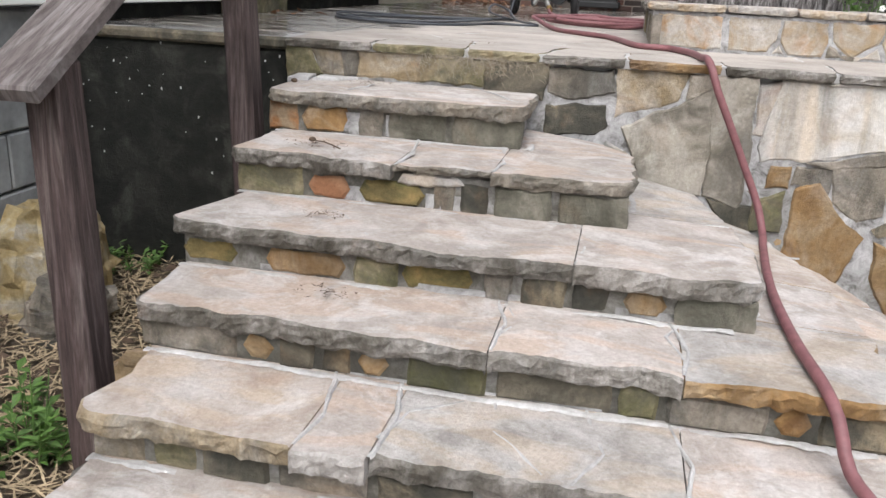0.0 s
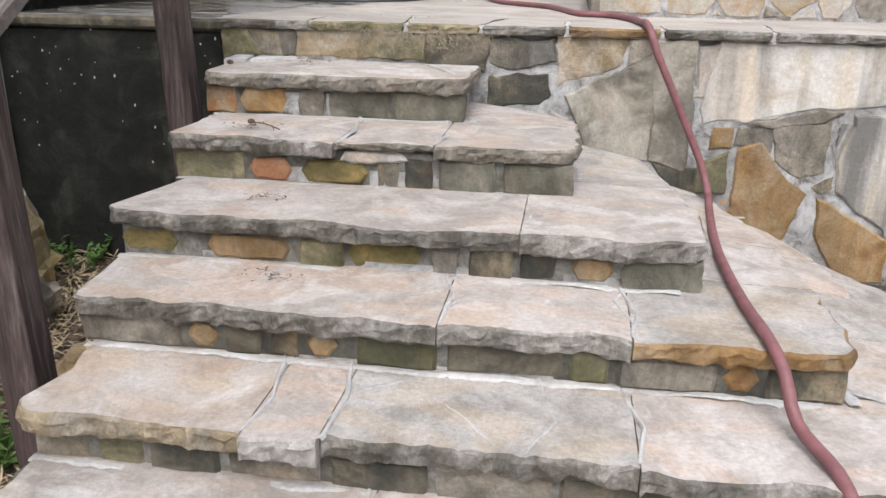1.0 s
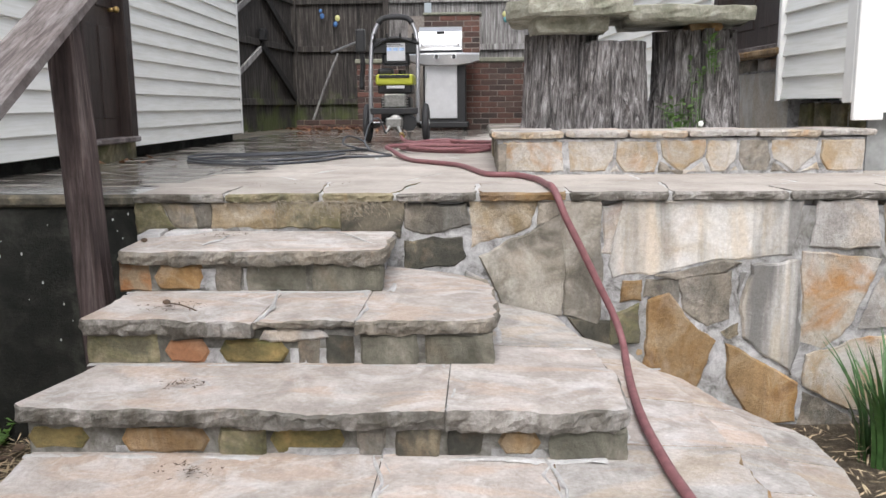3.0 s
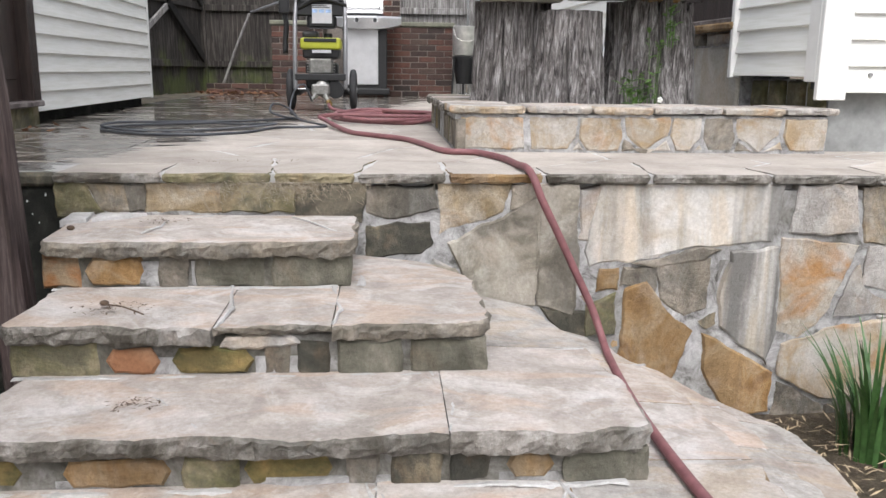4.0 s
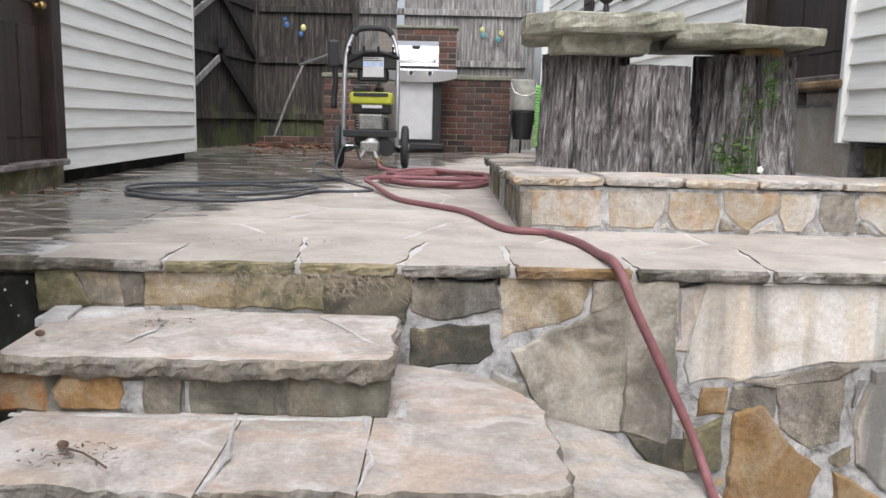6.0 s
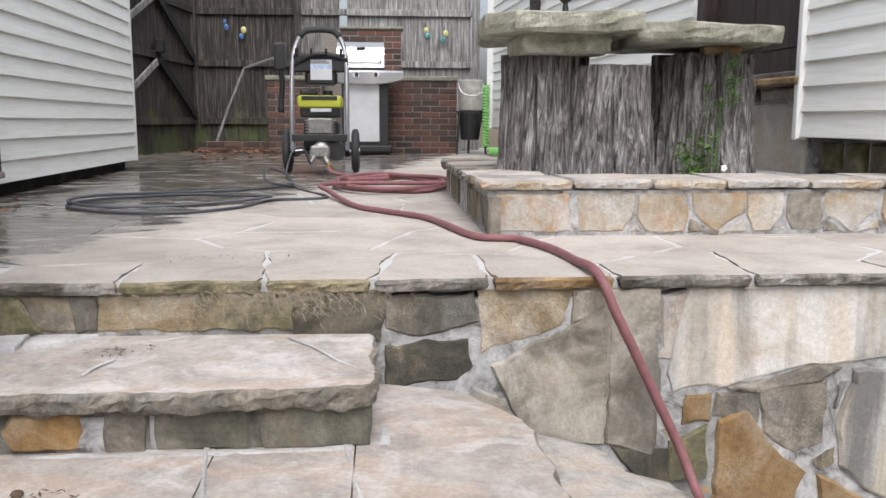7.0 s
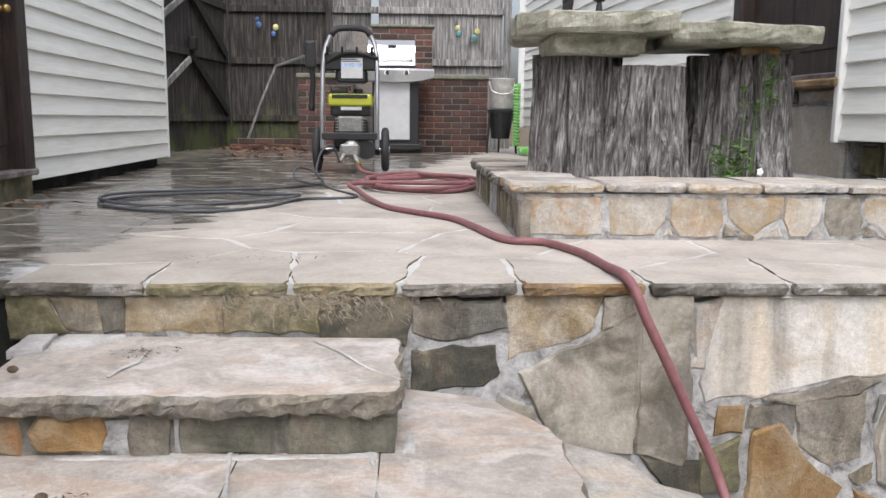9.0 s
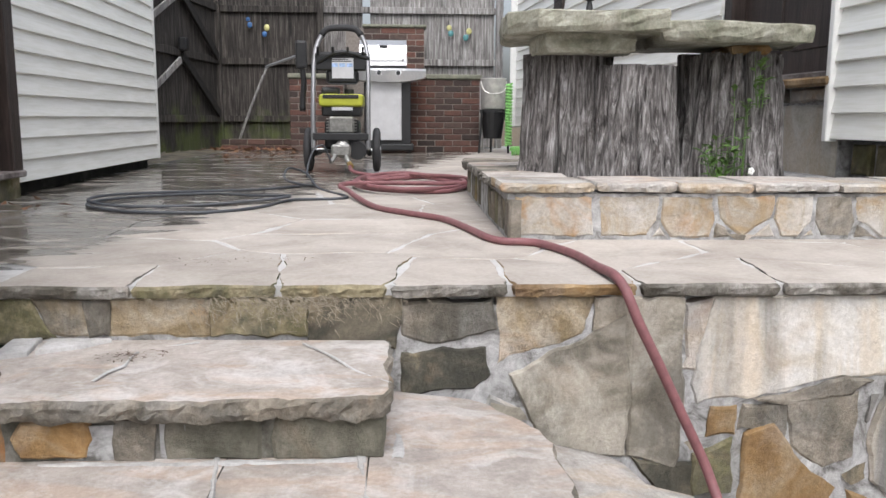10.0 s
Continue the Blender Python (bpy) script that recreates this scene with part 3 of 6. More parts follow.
big(6, (1.624, -0.425), (1.624, -0.512), (1.706, -0.507), (1.70, -0.391))
big(7, (0.925, -0.17), (0.93, -0.254), (1.087, -0.244), (1.117, -0.214), (1.108, -0.156))
big(5, (0.927, -0.055), (0.928, -0.12), (1.013, -0.137), (1.124, -0.10), (1.119, -0.05))
big(8, (2.06, -0.369), (2.07, -0.486), (2.225, -0.61), (2.24, -0.49), (2.225, -0.242), (2.09, -0.256))
big(10, (2.25, -0.21), (2.263, -0.505), (2.325, -0.525), (2.40, -0.457), (2.49, -0.235))
big(2, (2.02, -0.535), (2.02, -0.64), (2.11, -0.79), (2.24, -0.785), (2.245, -0.66))
big(0, (2.275, -0.18), (2.48, -0.178), (2.458, -0.042), (2.288, -0.042))
big(1, (2.524, -0.212), (2.65, -0.218), (2.641, -0.05), (2.50, -0.05))
big(0, (2.53, -0.347), (2.655, -0.385), (2.652, -0.245), (2.544, -0.24))
big(10, (2.28, -0.66), (2.42, -0.74), (2.66, -0.70), (2.66, -0.475), (2.42, -0.515), (2.29, -0.565))
big(5, (2.28, -0.70), (2.27, -0.80), (2.45, -0.82), (2.42, -0.775))
big(5, (1.735, -0.345), (1.785, -0.335), (1.83, -0.375), (1.832, -0.302), (1.74, -0.305))
big(5, (1.375, -0.095), (1.432, -0.062), (1.432, -0.045), (1.378, -0.045))
big(0, (1.59, -0.20), (1.605, -0.20), (1.635, -0.06), (1.59, -0.06))
big(8, (2.03, -0.35), (2.035, -0.27), (2.07, -0.262), (2.04, -0.36))
big(5, (1.76, -0.285), (1.83, -0.285), (1.99, -0.262), (2.04, -0.238), (1.98, -0.242))
big(7, (1.975, -0.475), (2.045, -0.435), (2.05, -0.49), (2.01, -0.51))
big(9, (1.125, -0.27), (1.20, -0.29), (1.225, -0.33), (1.12, -0.32))
big(0, (2.425, -0.47), (2.50, -0.28), (2.52, -0.36), (2.64, -0.41), (2.64, -0.455))


big(6, (0.012, -0.123), (0.122, -0.112), (0.085, -0.05), (0.08, -0.038), (0.012, -0.034))
big(1, (0.135, -0.108), (0.212, -0.108), (0.210, -0.045), (0.10, -0.04))
big(5, (0.226, -0.105), (0.253, -0.105), (0.255, -0.045), (0.224, -0.045))
big(4, (0.268, -0.108), (0.482, -0.108), (0.488, -0.038), (0.265, -0.038))
big(6, (0.495, -0.11), (0.70, -0.11), (0.705, -0.04), (0.50, -0.036))
big(7, (0.716, -0.12), (0.90, -0.14), (0.905, -0.04), (0.718, -0.036))


def clear(x, z, poly):
    """How far a point lies outside a stone's corners; 0 inside it."""
    p, away, inside = Vector((x, z)), 9.0, True
    for a, b in zip(poly, poly[1:] + poly[:1]):
        a, d = Vector(a), Vector(b) - Vector(a)
        inside = inside and d.x * (z - a.y) - d.y * (x - a.x) > 0
        away = min(away, (a + d * min(1, max(0, (p - a).dot(d) / d.length_squared)) - p).length)
    return 0.0 if inside else away


def build_wall_stones():
    seeds = [(x, z) for x, z, r, k in WALL_A + WALL_B]
    kinds = [k for x, z, r, k in WALL_A + WALL_B]
    sizes = [r for x, z, r, k in WALL_A + WALL_B]
    rng = random.Random(17)
    outline = [(0.03, -1.0), (4.0, -1.0), (4.0, -0.035), (0.03, -0.035)]
    met = {}
    for poly in cells(seeds, outline, sizes):
        for p in poly:
            met.setdefault((round(p.x, 3), round(p.y, 3)), []).append(p)
    for (x, z), hits in sorted(met.items()):
        # small filling stones where large ones meet
        if len(hits) >= 3 and 0.95 < x < 3.2 and -0.8 < z < -0.08 and rng.random() < 0.62:
            seeds.append((x + rng.uniform(-0.01, 0.01), z + rng.uniform(-0.01, 0.01)))
            sizes.append(rng.uniform(0.07, 0.15))
            kinds.append(rng.choice((0, 0, 5, 5, 2, 8, 1)))
    m = facing((0, 0.0, 0), (1, 0))
    for i, (k, poly) in enumerate(BIG):
        poly = rough_line(rough_line(offset([Vector(p) for p in poly], -0.011), 0.03, 0.012, i + 70, 9), 0.012, 0.005, i + 20, 30)
        part("wall_stone", piece_bm(poly, 0.05, 0.006, m @ Matrix.Translation((0, 0, -0.006 + 0.004 * (i % 3))), 0.008, i), KINDS[k], retaining)
    # chips packed into the wide mortar between the large stones
    chips = []
    for i in range(5000):
        x, z = rng.uniform(1.1, 2.65), rng.uniform(-0.72, -0.05)
        gap = min([clear(x, z, p) for k, p in BIG] + [math.hypot(x - a, z - b) - c for a, b, c in chips]) - 0.012
        if gap > (0.022 if i < 2500 else 0.015) and len(chips) < 150:
            r = min(gap, 0.05) * 1.12
            chips.append((x, z, r))
            turn = rng.uniform(0, 6)
            o = [Vector((x + r * rng.uniform(0.85, 1.15) * math.cos(turn + q * 1.2566), z + r * rng.uniform(0.75, 1.1) * math.sin(turn + q * 1.2566))) for q in range(5)]
            part("wall_stone", piece_bm(rough_line(o, 0.02, 0.004, i, 9), 0.05, 0.004, m @ Matrix.Translation((0, 0, -0.012)), 0.005, i), KINDS[rng.choice((0, 5, 5, 7, 1, 8, 9, 9, 2))], retaining)
    for i, (poly, k) in enumerate(zip(cells(seeds, outline, sizes), kinds)):
        if len(poly) < 3:
            continue
        mid = sum(poly, Vector((0, 0))) / len(poly)
        tests = [mid] + [mid.lerp(p, s) for p in poly for s in (0.5, 0.9)] + [mid.lerp((p + q) / 2, 0.9) for p, q in zip(poly, poly[1:] + poly[:1])]
        if any(clear(p.x, p.y, b) <= 0 for p in tests for kk, b in BIG) or 1.14 < mid.x < 2.6 and mid.y > -0.7 or mid.x < 0.92:
            continue
        poly = rough_line(offset(poly, 0.001 + 0.006 * ((i * 37) % 11) / 10), 0.022, 0.018, i, 8)
        part("wall_stone", piece_bm(poly, 0.05, 0.006, m @ Matrix.Translation((0, 0, -0.006 + 0.004 * (i % 3))), 0.008, i), KINDS[k], retaining)


build_wall_stones()

# ---------------------------------------------------------------- stairs
stairs = empty("stairs", label="flight of rough sandstone slab steps fanning out along the wall", category="stairs", kind="structure")
# front line and top of each step, how far its top dips towards the wall, its left end and its right end curving back to the wall
STEPS = [(-0.41, -0.125, 0.0, [(0.035, -0.02), (0.08, -0.16), (0.105, -0.36)], [(0.905, -0.40), (0.90, -0.2), (0.895, 0.0)]),
         (-0.735, -0.247, 0.022, [(0.14, -0.36), (0.15, -0.55), (0.135, -0.70)], [(1.22, -0.74), (1.222, -0.5), (1.205, -0.23), (1.12, -0.06), (1.08, 0.0)]),
         (-1.04, -0.365, 0.04, [(0.19, -0.70), (0.165, -0.86), (0.125, -1.02)], [(1.50, -1.03), (1.515, -0.8), (1.49, -0.58), (1.455, -0.25), (1.42, -0.08), (1.38, 0.0)]),
         (-1.29, -0.477, 0.05, [(0.16, -1.0), (0.165, -1.12), (0.175, -1.26)], [(1.745, -1.28), (1.75, -1.0), (1.745, -0.55), (1.70, -0.29), (1.66, -0.1), (1.62, 0.0)]),
         (-1.56, -0.585, 0.055, [(0.20, -1.26), (0.24, -1.40), (0.215, -1.54)], [(1.955, -1.54), (1.95, -1.0), (1.945, -0.45), (1.93, -0.27), (1.89, -0.1), (1.86, 0.0)]),
         (-1.84, -0.69, 0.06, [(0.24, -1.5), (0.25, -1.62), (0.23, -1.82)], [(2.15, -1.82), (2.165, -0.7), (2.20, -0.45), (2.19, -0.3), (2.12, -0.1), (2.08, 0.0)]),
         (-2.12, -0.80, 0.06, [(0.22, -1.8), (0.22, -1.95), (0.22, -2.10)], [(2.38, -2.1), (2.36, -1.2), (2.34, -0.4), (2.30, 0.0)])]
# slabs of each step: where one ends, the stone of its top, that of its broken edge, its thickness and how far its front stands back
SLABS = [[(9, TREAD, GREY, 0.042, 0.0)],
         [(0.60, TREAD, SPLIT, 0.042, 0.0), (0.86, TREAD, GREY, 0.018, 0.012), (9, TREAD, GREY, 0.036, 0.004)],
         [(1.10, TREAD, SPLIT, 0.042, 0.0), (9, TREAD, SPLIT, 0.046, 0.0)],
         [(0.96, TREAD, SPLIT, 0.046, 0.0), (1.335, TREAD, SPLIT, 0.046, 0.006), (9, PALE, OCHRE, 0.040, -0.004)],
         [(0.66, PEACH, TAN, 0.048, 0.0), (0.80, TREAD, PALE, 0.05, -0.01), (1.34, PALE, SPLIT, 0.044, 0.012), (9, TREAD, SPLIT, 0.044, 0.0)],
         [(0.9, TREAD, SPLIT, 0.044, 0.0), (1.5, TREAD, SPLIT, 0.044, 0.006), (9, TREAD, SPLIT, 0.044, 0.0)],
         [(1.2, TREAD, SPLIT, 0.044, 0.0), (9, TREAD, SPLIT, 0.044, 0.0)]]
# riser under each step: start and end of every stone, how far short of the tread it stays, and its kind
RISERS = [[(0.10, 0.205, 0.0, 11), (0.21, 0.372, 0.004, 2), (0.395, 0.475, 0.006, 5), (0.484, 0.668, 0.0, 12), (0.682, 0.892, 0.0, 12)],
          [(0.15, 0.347, 0.0, 6), (0.357, 0.483, 0.018, 13), (0.503, 0.688, 0.016, 14), (0.70, 0.772, 0.008, 5), (0.78, 0.857, 0.004, 7), (0.868, 1.02, 0.0, 12), (1.03, 1.212, 0.0, 12)],
          [(0.15, 0.305, 0.01, 14), (0.37, 0.575, 0.012, 2), (0.59, 0.70, 0.01, 6), (0.705, 0.885, 0.008, 14), (0.90, 0.97, 0.014, 5), (0.985, 1.09, 0.004, 7), (1.097, 1.19, 0.004, 7), (1.21, 1.312, 0.012, 2), (1.325, 1.497, 0.006, 12)],
          [(0.185, 0.418, 0.0, 5), (0.427, 0.50, 0.012, 2), (0.51, 0.592, 0.006, 7), (0.60, 0.675, 0.006, 7), (0.683, 0.755, 0.012, 2), (0.79, 0.96, 0.006, 6), (0.972, 1.21, 0.004, 7), (1.22, 1.30, 0.006, 6), (1.31, 1.50, 0.008, 5), (1.508, 1.58, 0.012, 2), (1.59, 1.735, 0.004, 7)],
          [(0.24, 0.36, 0.0, 1), (0.37, 0.46, 0.006, 6), (0.47, 0.61, 0.0, 7), (0.62, 0.80, 0.0, 5), (0.81, 0.99, 0.006, 7), (1.0, 1.2, 0.0, 5), (1.21, 1.4, 0.0, 7), (1.41, 1.6, 0.0, 6), (1.61, 1.92, 0.0, 7)],
          [(0.24, 0.5, 0.0, 5), (0.51, 0.8, 0.0, 7), (0.81, 1.05, 0.0, 5), (1.06, 1.4, 0.0, 7), (1.41, 1.7, 0.0, 5), (1.71, 2.1, 0.0, 7)]]


def front(i, x):
    """The uneven front line of step i."""
    y, a, b = STEPS[i][0], STEPS[i][3][-1][0], STEPS[i][4][0][0]
    u = min(1, max(0, (x - a) / (b - a)))
    return y - 0.016 * math.sin(math.pi * u) + 0.008 + 0.012 * noise.noise(Vector((x * 5, i * 3.7, 1))) + 0.012 * noise.noise(Vector((x * 13, i * 5, 3))) + 0.008 * noise.noise(Vector((x * 38, i * 5, 3)))


def tread_height(i, x, y):
    """Height of step i's top: level along its front, dipping towards the wall beyond the step above."""
    fy, z, dip = STEPS[i][:3]
    inner = STEPS[i - 1][4][0][0] if i else 9.0
    side = min(1, max(0, (x - inner + 0.05) / 0.15))
    return z - dip * side * min(1, max(0, (y - fy - 0.1) / (-fy - 0.1)))


def step_plan(i, back):
    """The whole outline of step i; behind the step above it ends at 'back'."""
    fy, z, dip, left, right = STEPS[i]
    a, b = left[-1][0], right[0][0]
    n = int((b - a) / 0.014)
    line = [Vector((a + (b - a) * k / n, front(i, a + (b - a) * k / n))) for k in range(n + 1)]
    line[0].y, line[-1].y = line[0].y + 0.03, line[-1].y + 0.03
    line[1].y, line[-2].y = line[1].y + 0.010, line[-2].y + 0.010

    def dense(pts, seed):
        out = []
        for p, q in zip(pts, pts[1:]):
            p, q = Vector(p), Vector(q)
            k = max(1, int((q - p).length / 0.03))
            side = Vector((-(q - p).y, (q - p).x)).normalized()
            out += [p.lerp(q, j / k) + side * 0.016 * noise.noise(Vector((p.lerp(q, j / k).x * 16, p.lerp(q, j / k).y * 16, seed))) for j in range(1, k + 1)]
        return out
    r = dense([tuple(line[-1])] + list(right[1:]), i + 20)
    l = dense([(left[0][0], back)] + list(left[:-1]), i + 40)
    return line, r, [Vector((left[0][0], back))] + l, n


def cut(poly, axis, at, keep_low):
    """The part of an outline on one side of a line x = at or y = at."""
    out = []
    for a, b in zip(poly, poly[1:] + poly[:1]):
        da, db = a[axis] - at, b[axis] - at
        if not keep_low:
            da, db = -da, -db
        if da <= 0:
            out.append(a.copy())
        if da * db < 0:
            out.append(a + (b - a) * (da / (da - db)))
    return out


def slab_bm(outline, top, thick, seed, nfront=None, wave=0.010, joint_line=None, nib=0.009):
    """A split slab: uneven top, broken front face with ledges. top: a height, or a function of the plan."""
    bm = bmesh.new()
    levels = [(-thick, 0.012), (-thick * 0.86, 0.003), (-thick * 0.58, 0.001), (-thick * 0.30, 0.0), (-0.005, 0.002), (0.0, 0.007)]
    rings = []
    for k, (dz, ins) in enumerate(levels):
        ring = offset(outline, ins)
        tight = offset(outline, ins * 0.1)
        ring = [tight[c] if (nfront and c >= nfront) or (joint_line and joint_line(outline[c])) else ring[c] for c in range(len(outline))]
        vs = []
        for c, p in enumerate(ring):
            calm = (nfront and c >= nfront) or (joint_line and joint_line(outline[c]))
            q = p + Vector((noise.noise(Vector((p.x * 46, p.y * 46, seed + k * 1.1))), noise.noise(Vector((p.x * 46 + 9, p.y * 46, seed + k * 1.1))))) * (nib if k < 4 else nib * 0.6) * (0.05 if calm else 1)
            zz = dz + (wave * noise.noise(Vector((p.x * 7, p.y * 7, 2.0))) if k > 3 else wave * 1.2 * noise.noise(Vector((p.x * 11, p.y * 11, seed + k))) + wave * 0.7 * noise.noise(Vector((p.x * 40, p.y * 40, seed + k))))
            h = top(p.x, p.y) if callable(top) else top
            vs.append(bm.verts.new((q.x, q.y, h + zz)))
        rings.append(vs)
    n = len(outline)
    for a, b in zip(rings, rings[1:]):
        for i in range(n):
            bm.faces.new((a[i], a[(i + 1) % n], b[(i + 1) % n], b[i]))
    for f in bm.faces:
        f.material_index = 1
    f = bm.faces.new(rings[-1])
    f.material_index = 0
    bmesh.ops.triangulate(bm, faces=[f])
    bm.faces.new(rings[0][::-1]).material_index = 1
    return bm


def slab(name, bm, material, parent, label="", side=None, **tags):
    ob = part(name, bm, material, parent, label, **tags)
    # sides default to SPLIT, darker than the top for dirt and lip shade
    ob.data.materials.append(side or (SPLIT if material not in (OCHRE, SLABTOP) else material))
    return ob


def ribbon(name, pts, width, height, material, parent, seed, proud=0.0025):
    """Mortar smeared along a joint: a low ragged strip that follows the stone; height is a function of the plan."""
    line = []
    for p, q in zip(pts, pts[1:]):
        p, q = Vector(p), Vector(q)
        k = max(2, int((q - p).length / 0.012))
        line += [p.lerp(q, j / k) for j in range(k)]
    line.append(Vector(pts[-1]))
    bm = bmesh.new()
    rows = []
    for j, p in enumerate(line):
        d = (line[min(j + 1, len(line) - 1)] - line[max(j - 1, 0)]).normalized()
        s = Vector((-d.y, d.x))
        p = p + s * 0.006 * noise.noise(Vector((p.x * 14, p.y * 14, seed)))
        w = width * (0.6 + 1.2 * abs(noise.noise(Vector((p.x * 22, p.y * 22, seed + 3))) + 0.4 * noise.noise(Vector((p.x * 70, p.y * 70, seed)))))
        row = []
        for u, z in ((-0.5, -0.002), (-0.25, proud), (0.25, proud), (0.5, -0.002)):
            q = p + s * w * u
            row.append(bm.verts.new((q.x, q.y, height(q.x, q.y) + z + 0.010 * noise.noise(Vector((q.x * 7, q.y * 7, 2.0))))))
        rows.append(row)
    for a, b in zip(rows, rows[1:]):
        for k in range(3):
            bm.faces.new((a[k], a[k + 1], b[k + 1], b[k]))
    return part(name, bm, material, parent)


def build_stairs():
    for i, (y, z, dip, left, right) in enumerate(STEPS):
        back = STEPS[i - 1][0] + 0.09 if i else 0.03
        line, r, l, n = step_plan(i, back)
        corner = [Vector((STEPS[i - 1][4][0][0] - 0.05, 0.004)), Vector((STEPS[i - 1][4][0][0] - 0.05, back))] if i else []
        whole = line + r + corner + l
        # mortar core
        core = offset(cut([Vector(p) for p in line[::6] + [line[-1]] + list(map(Vector, right[1:])) + [Vector((right[-1][0], 0.05)), Vector((left[0][0], 0.05))] + list(map(Vector, left[:-1]))], 1, 0.045, True), 0.036)
        w = bmesh.new()
        vs = [[w.verts.new((p.x, p.y, zz)) for p in core] for zz in (-1.4, z - 0.055 - dip)]
        w.faces.new(vs[1])
        for k in range(len(core)):
            w.faces.new((vs[0][k], vs[0][(k + 1) % len(core)], vs[1][(k + 1) % len(core)], vs[1][k]))
        part("step_core", w, MORTAR, stairs)
        a, b = left[-1][0], right[0][0]
        part("riser_bed", box_bm(a + 0.03, y + 0.030, z - 0.145, b - 0.035, y + 0.10, z - 0.022, 0.006), DARKMORTAR, stairs)
        x0 = -9.0
        for j, (x1, kind, side, thick, backset) in enumerate(SLABS[i]):
            o = whole
            if x0 > -9:
                o = cut(o, 0, x0 + 0.0006, False)
            if x1 < 9:
                o = cut(o, 0, x1 - 0.0006, True)
            pieces = [o]
            if x1 == 9 and i > 1:
                # the turned part is paved in two or three pieces
                for at in ((-0.52,), (-0.93, -0.60, -0.28), (-1.22, -0.92, -0.62, -0.33), (-1.45, -1.1, -0.78, -0.5, -0.24), (-1.2, -0.6))[i - 2]:
                    last = pieces.pop()
                    pieces += [cut(last, 1, at - 0.0006, True), cut(last, 1, at + 0.0006, False)]
                    ribbon("joint_mortar", [(STEPS[i - 1][4][0][0] + 0.01, at + 0.02), (b - 0.12, at - 0.015), (b - 0.02, at)], 0.014, functools.partial(tread_height, i), JOINTLIME, stairs, i + j, 0.0022)
            for c, o in enumerate(pieces):
                o = [p + Vector((0, backset)) if p.y < y + 0.06 else p for p in o]
                cuts = [v for v in (x0, x1) if -9 < v < 9]
                calm = functools.partial(near_joint, cuts, y, back)
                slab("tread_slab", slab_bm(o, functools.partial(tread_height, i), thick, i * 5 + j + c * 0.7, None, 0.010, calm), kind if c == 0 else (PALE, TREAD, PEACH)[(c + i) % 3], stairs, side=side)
            if x1 < 9:
                ribbon("joint_mortar", [(x1, front(i, x1) + 0.012 + backset), (x1 + 0.015, y + 0.13), (x1 - 0.02, back - 0.055)], 0.011, functools.partial(tread_height, i), JOINTLIME, stairs, i + j, 0.0026)
            x0 = x1
        # lime mortar swept into the angle between tread and the riser above
        if i:
            pa, pb = STEPS[i - 1][3][-1][0], STEPS[i - 1][4][0][0]
            ribbon("joint_mortar", [(pa + 0.03, STEPS[i - 1][0] + 0.012), ((pa + pb) / 2, STEPS[i - 1][0] + 0.004), (pb - 0.05, STEPS[i - 1][0] + 0.014)], 0.026, functools.partial(tread_height, i), JOINTLIME, stairs, i + 50, 0.001)
            ribbon("joint_mortar", [(pb + 0.01, STEPS[i - 1][0] + 0.02), (pb + 0.008, STEPS[i - 1][0] * 0.5), (STEPS[i - 1][4][-1][0] + 0.02, -0.02)], 0.030, functools.partial(tread_height, i), JOINTLIME, stairs, i + 60, 0.001)
    for i, row in enumerate(RISERS):
        y, z = STEPS[i][:2]
        m = facing((0, y + 0.022, 0), (1, 0))
        for j, (x0, x1, short, k) in enumerate(row):
            top, low = z - 0.038 - short, STEPS[i + 1][1] - 0.004 + (0.008 if k in (2, 13, 14) else 0)
            h = 0.008 * noise.noise(Vector((i, j * 1.7, 2)))
            round_ = 0.02 if k in (13, 14, 2) else 0.004
            p = [Vector((x0 + round_, low)), Vector((x1 - round_, low)), Vector((x1 - 0.002, low * 0.5 + top * 0.5)), Vector((x1 - round_ + h, top)), Vector((x0 + round_ + h, top)), Vector((x0 + 0.002, low * 0.5 + top * 0.5))]
            part("riser_stone", piece_bm(rough_line(p, 0.018, 0.006, i * 11 + j, 16), 0.05, 0.007, m @ Matrix.Translation((0, 0, 0.004 * (j % 3) - 0.004)), 0.008, i * 7 + j), RKINDS[k], stairs)
    # pale broken patch under the thin middle slab
    y = STEPS[1][0]
    m = facing((0, y + 0.016, 0), (1, 0))
    p = [Vector((0.61, -0.302)), Vector((0.70, -0.305)), Vector((0.79, -0.292)), Vector((0.76, -0.272)), Vector((0.62, -0.274))]
    part("riser_stone", piece_bm(rough_line(p, 0.014, 0.008, 78, 20), 0.05, 0.006, m, 0.006, 78), PALE, stairs)
    # two pale thin stones set into the back corner of the top tread
    for k, o in enumerate(([(0.065, -0.14), (0.125, -0.11), (0.115, -0.004), (0.055, -0.012)], [(0.14, -0.10), (0.225, -0.06), (0.27, -0.012), (0.135, -0.006)])):
        part("tread_slab", piece_bm(rough_line([Vector(q) for q in o], 0.02, 0.006, k + 400, 20), 0.02, 0.002, Matrix.Translation((0, 0, -0.117)), 0.002, k), JOINTLIME, stairs)
